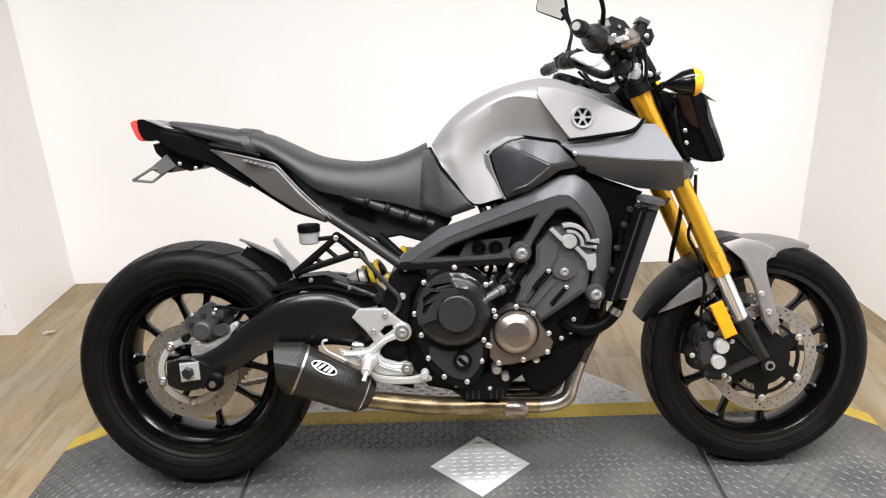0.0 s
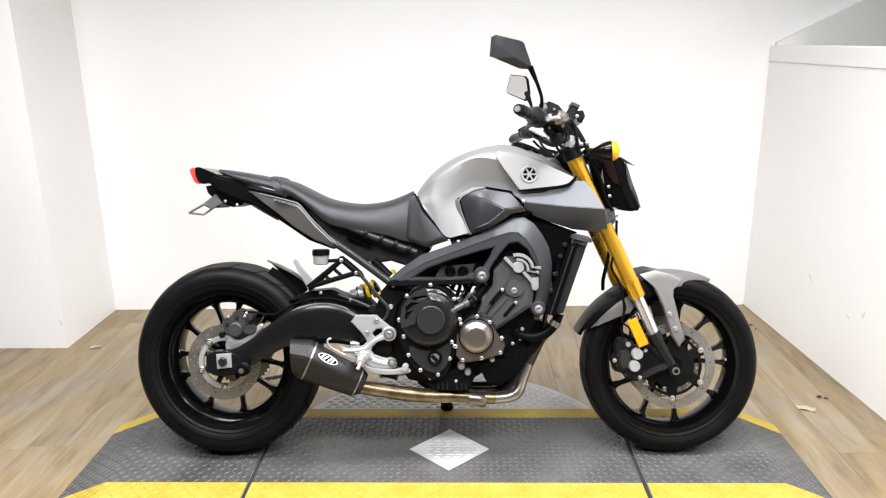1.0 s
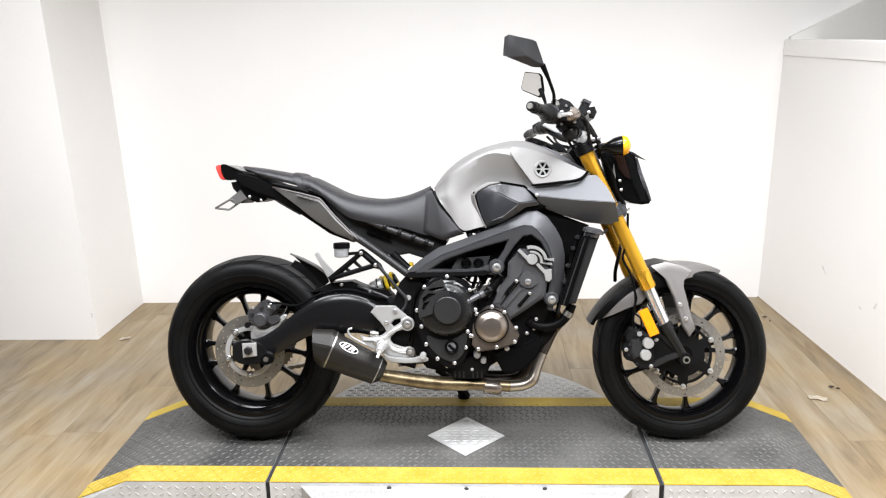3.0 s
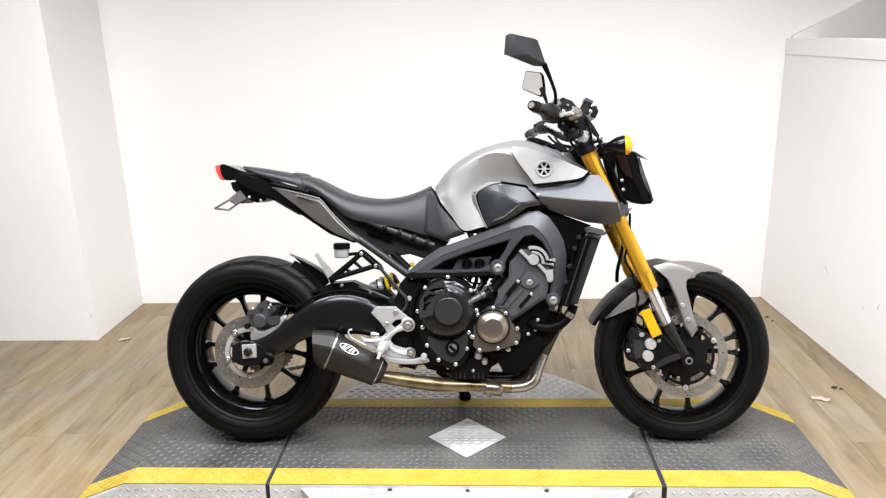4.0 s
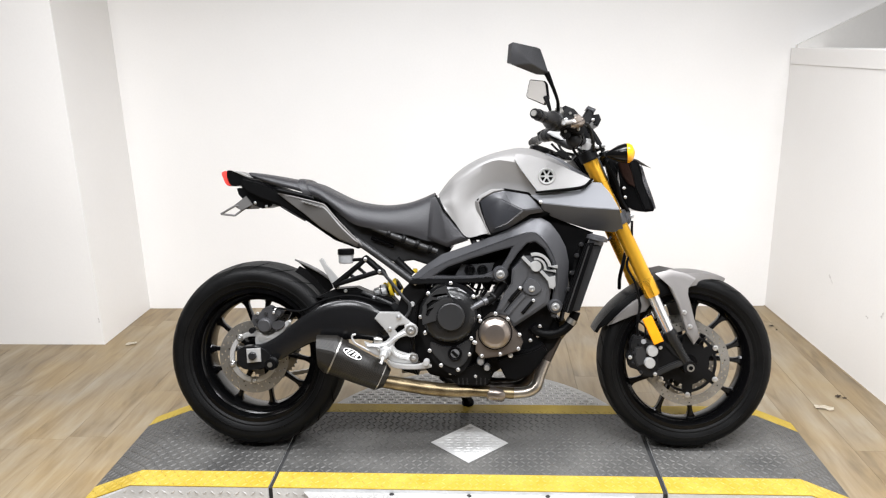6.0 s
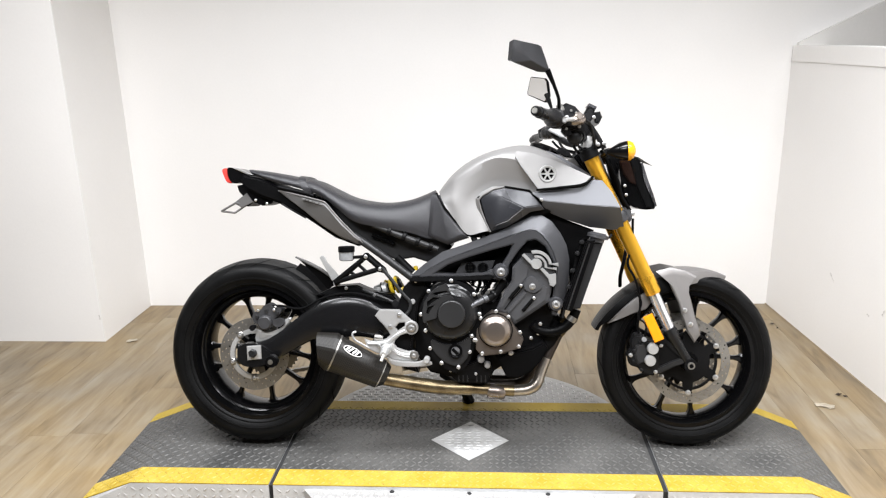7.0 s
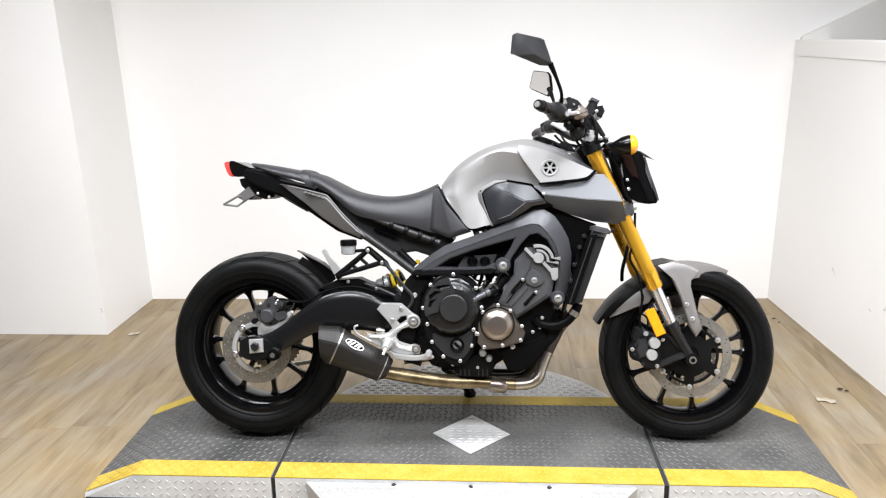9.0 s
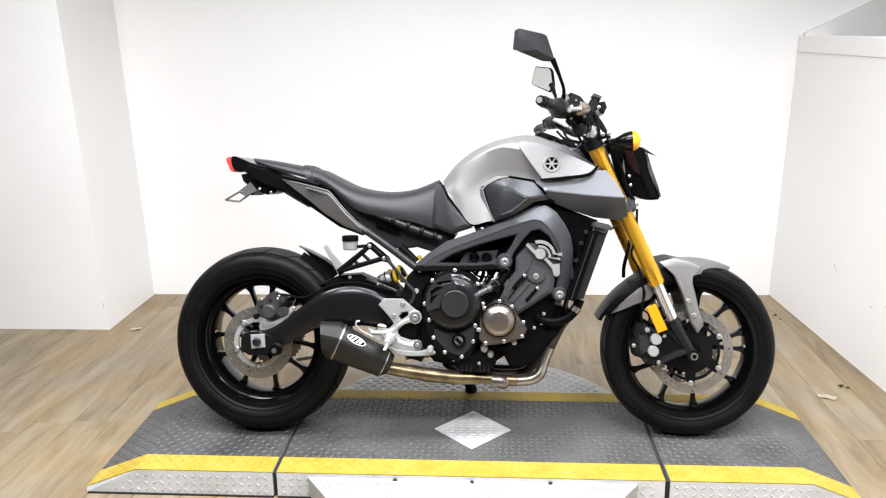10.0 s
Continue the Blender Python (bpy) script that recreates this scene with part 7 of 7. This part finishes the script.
lm3 = [(0.950, 0.420, 1.295), (0.999, 0.335, 1.278), (1.007, 0.325, 1.264), (1.013, 0.318, 1.209), (1.001, 0.318, 1.186), (0.939, 0.415, 1.227), (0.937, 0.420, 1.237)]
lm = [(p[0], p[2]) for p in lm3]
lx0, lx1 = min(p[0] for p in lm), max(p[0] for p in lm)
lmy = [0.42 - 0.10 * (p[0] - lx0) / (lx1 - lx0) for p in lm]
m2 = part("mirror", facets(lm, lmy, [tuple(range(7))], 0.014, 0.003), BLACKPLASTIC, bike, "black angular rear-view mirror", 20)
cx_, cz_ = sum(p[0] for p in lm) / 7, sum(p[1] for p in lm) / 7
part("glass", facets([(x + (cx_ - x) * 0.09, z + (cz_ - z) * 0.09) for x, z in lm], [y - 0.006 for y in lmy], [tuple(range(7))], 0.002, 0), MIRROR, m2, "silvered mirror glass", 0)
stem = [(1.006, 0.318, 1.214), (1.014, 0.300, 1.186), (1.020, 0.280, 1.160), (1.020, 0.270, 1.138), (1.013, 0.265, 1.110), (1.008, 0.262, 1.086)]
part("stem", tube(stem, [0.010, 0.0075, 0.0052, 0.0046, 0.0052, 0.007], 12), BLACKPLASTIC, m2)
# cluster of controls between the grips
part("mirror_clamp", turned([(0, 0.010), (1, 0.012)], (1.000, -0.240, 1.107), (1.007, -0.235, 1.080), 16), STEEL, bar)
part("switch_body", plate([(1.008, 1.106), (1.022, 1.114), (1.049, 1.103), (1.076, 1.071), (1.063, 1.061), (1.032, 1.072), (1.012, 1.082)], -0.235, -0.20, (), 0.005), CONTROL, bar, "black throttle housing")
part("brake_pump", turned([(0, 0.010), (0.2, 0.016), (0.8, 0.017), (1, 0.012)], (1.033, -0.248, 1.055), (1.074, -0.236, 1.068), 20), PUMP, bar, "worn alloy brake pump body")
part("lever_pivot", plate(closed_smooth([(1.012, 1.073), (1.023, 1.081), (1.043, 1.079), (1.055, 1.069), (1.050, 1.054), (1.030, 1.045), (1.017, 1.053)], 2), -0.252, -0.236, (), 0.004), CONTROL, bar, "black cast lever pivot")
for q in [(1.022, -0.252, 1.070), (1.042, -0.252, 1.062), (1.064, -0.210, 1.045), (1.114, -0.165, 1.077)]:
    bolt(q, 0.0065, bar)
part("pump_button", turned([(0, 0.0105), (0.7, 0.0105), (1, 0.008)], (1.017, -0.244, 1.062), (1.014, -0.262, 1.060), 20), STEEL, bar)
part("pump_cap", turned([(0, 0.011), (0.5, 0.014), (1, 0.009)], (1.056, -0.246, 1.070), (1.060, -0.258, 1.072), 18), PUMP, bar)
# Small steel tab added where a white glint sits on the controls.
part("glint_tab", plate([(0.999, 1.100), (1.011, 1.104), (1.016, 1.092), (1.004, 1.087)], -0.252, -0.235, (), 0.002), STEEL, bar, "small steel tab standing for a white glint")
part("throttle_collar", turned([(0, 0.020), (0.2, 0.0225), (0.8, 0.0225), (1, 0.019)], (0.990, -0.246, 1.069), (1.006, -0.222, 1.069), 22), CONTROL, bar)
for q in [(1.022, -0.240, 1.036), (1.036, -0.236, 1.090), (1.051, -0.236, 1.083), (1.072, -0.215, 1.058)]:
    part("control_screw", turned([(0, 0.0045), (1, 0.0035)], q, (q[0], q[1] - 0.006, q[2]), 10), STEEL, bar)
part("switch_block", plate([(1.012, 1.050), (1.034, 1.046), (1.040, 1.022), (1.022, 1.014), (1.008, 1.030)], -0.225, -0.195, (), 0.004), CONTROL, bar)
part("brake_hose", tube([(1.072, -0.215, 1.066), (1.096, -0.200, 1.056), (1.112, -0.170, 1.020), (1.122, -0.130, 0.985)], 0.0045, 8), CONTROL, bar)
part("wiring_loom", tube([(1.034, -0.200, 1.040), (1.052, -0.180, 1.000), (1.080, -0.130, 0.985), (1.108, -0.090, 0.960)], 0.004, 8), CONTROL, bar)
part("pump_clamp", plate([(1.028, 1.054), (1.059, 1.057), (1.082, 1.048), (1.076, 1.026), (1.045, 1.033), (1.028, 1.040)], -0.21, -0.18, (), 0.004), CONTROL, bar)
part("fluid_pot", plate([(1.078, 1.079), (1.099, 1.116), (1.119, 1.108), (1.113, 1.075), (1.099, 1.058)], -0.165, -0.125, (), 0.006), CONTROL, bar, "black brake fluid pot")
part("pot_lid", plate([(1.092, 1.110), (1.099, 1.120), (1.123, 1.109), (1.118, 1.099)], -0.168, -0.122, (), 0.003), FRAME, bar)
part("gauge_back", plate([(1.120, 1.098), (1.141, 1.101), (1.148, 1.083), (1.138, 1.062), (1.124, 1.066)], -0.11, 0.05, (), 0.005), CONTROL, bar)
part("gauge_stay", tube([(1.096, -0.120, 1.071), (1.125, -0.120, 1.032), (1.154, -0.115, 0.983)], 0.008, 10), CONTROL, bar)
part("gauge_stay", tube([(1.091, -0.080, 1.068), (1.106, -0.080, 1.029), (1.124, -0.080, 0.986)], 0.010, 10), CONTROL, bar)
part("switch_knob", turned([(0, 0.018), (0.3, 0.024), (0.7, 0.023), (0.95, 0.014), (1, 0.006)], (1.059, -0.160, 1.019), (1.047, -0.200, 1.013), 24), CONTROL, bar, "round black switch knob")
part("switch_ring", turned([(0, 0.027), (1, 0.027)], (1.066, -0.145, 1.022), (1.059, -0.160, 1.019), 24), ENGINE, bar)
part("steering_nut", turned([(0, 0.014), (0.6, 0.014), (0.7, 0.010), (1, 0.009)], (1.099, -0.110, 0.987), (1.107, -0.110, 1.023), 8), SILVER, bar, "bright steering stem nut")
part("clamp_nut", turned([(0, 0.008), (1, 0.008)], (1.085, -0.050, 0.993), (1.088, -0.050, 1.004), 8), SILVER, bar)
part("clutch_lever", plate(closed_smooth([(1.000, 1.070), (1.016, 1.079), (1.040, 1.082), (1.076, 1.075), (1.086, 1.055), (1.062, 1.038), (1.034, 1.049), (1.010, 1.062)], 2), 0.165, 0.18, (), 0.004), SILVER, bar, "silver clutch lever")
part("clutch_perch", plate([(0.971, 1.078), (0.996, 1.092), (1.021, 1.083), (1.027, 1.061), (1.007, 1.046), (0.976, 1.049)], 0.265, 0.30, (), 0.006), CONTROL, bar)
part("grip_end", turned([(0, 0.016), (0.8, 0.018), (1, 0.013)], (0.982, 0.345, 1.058), (0.962, 0.384, 1.052), 20), CONTROL, bar)
part("mirror_clamp", turned([(0, 0.008), (1, 0.009)], (1.009, 0.262, 1.096), (1.005, 0.262, 1.066), 12), CONTROL, bar)
part("clutch_cable", tube([(1.041, 0.220, 1.038), (1.052, 0.170, 1.006), (1.075, 0.120, 0.987), (1.105, 0.080, 0.973)], 0.0045, 8), CONTROL, bar)
part("throttle_cable", tube([(1.046, -0.190, 1.037), (1.048, -0.150, 1.013), (1.063, -0.110, 0.984), (1.091, -0.090, 0.957)], 0.0045, 8), CONTROL, bar)
part("key_barrel", plate([(1.000, 0.984), (1.028, 0.992), (1.050, 0.980), (1.065, 0.958), (1.036, 0.962)], -0.05, 0.05, (), 0.004), CONTROL, bar)
part("head_shroud", plate([(1.063, 0.959), (1.085, 0.981), (1.118, 0.988), (1.136, 0.958), (1.166, 0.889), (1.133, 0.889), (1.097, 0.915)], -0.075, 0.14, (), 0.006), BLACKPLASTIC, bike, "black steering head shroud")

# Added plate hides the far fork and stands for shade and wires.
part("dark_fill_plate", plate([(1.174, 0.981), (1.226, 0.958), (1.261, 0.871), (1.270, 0.805), (1.240, 0.796), (1.201, 0.868)], 0.02, 0.05, (), 0.006), BLACKPLASTIC, bike, "added black plate standing for shade and wires behind the headlight")
for wp_ in ([(1.174, -0.060, 0.957), (1.195, -0.070, 0.906), (1.210, -0.070, 0.848), (1.233, -0.070, 0.794)], [(1.192, -0.040, 0.947), (1.217, -0.050, 0.896), (1.225, -0.050, 0.834), (1.246, -0.060, 0.786)]):
    part("wiring_loom", tube(wp_, 0.0055, 8), BLACKPLASTIC, bike)

# side stand
part("side_stand", tube([(0.62, 0.11, 0.20), (0.68, 0.19, 0.13), (0.70, 0.262, 0.066)], [0.013, 0.011, 0.011], 12), BLACKPLASTIC, bike, "black steel side stand")
part("stand_foot", turned([(0, 0.022), (1, 0.024)], (0.705, 0.262, 0.068), (0.708, 0.268, 0.0585), 20), BLACKPLASTIC, bike)


# ---- floor planks ----
def plank_mesh(name, length, width):
    bm = bm_box(0, width, 0, length, -0.003, 0.0)
    top = [e for e in bm.edges if all(v.co.z > -0.001 for v in e.verts)]
    bmesh.ops.bevel(bm, geom=top, offset=0.0003, segments=1, affect="EDGES")
    me = bpy.data.meshes.new(name)
    bm.to_mesh(me)
    bm.free()
    me.materials.append(PLANK)
    return me


P_L, P_W = 1.22, 0.152
plank_me = plank_mesh("plank", P_L - 0.0007, P_W - 0.0007)
rnd = random.Random(11)
far_v, far_f = [], []
col = -3.4
while col < 4.55:
    y = -5.0 - rnd.random() * P_L
    while y < 1.35:
        inside = not (col + P_W < -1.16 and y > 0.82) and y + P_L > -4.98
        if inside and y + P_L > -2.3 and col < 2.6:
            pl = new("plank", plank_me)
            pl.parent = floor
            pl.location = (col, y, FLOOR)
        elif inside:
            k = len(far_v)
            y0, y1, x1 = max(y, -5.0), min(y + P_L - 0.0015, 1.35), min(col + P_W - 0.0015, 4.6)
            far_v += [(x, yy, z) for z in (FLOOR - 0.003, FLOOR) for x, yy in ((col, y0), (x1, y0), (x1, y1), (col, y1))]
            far_f += [tuple(k + q for q in fc) for fc in ((4, 5, 6, 7), (0, 1, 5, 4), (1, 2, 6, 5), (2, 3, 7, 6), (3, 0, 4, 7))]
        y += P_L
    col += P_W
tagged(mesh_ob("plank", far_v, far_f, PLANK, floor), kind="stuff")
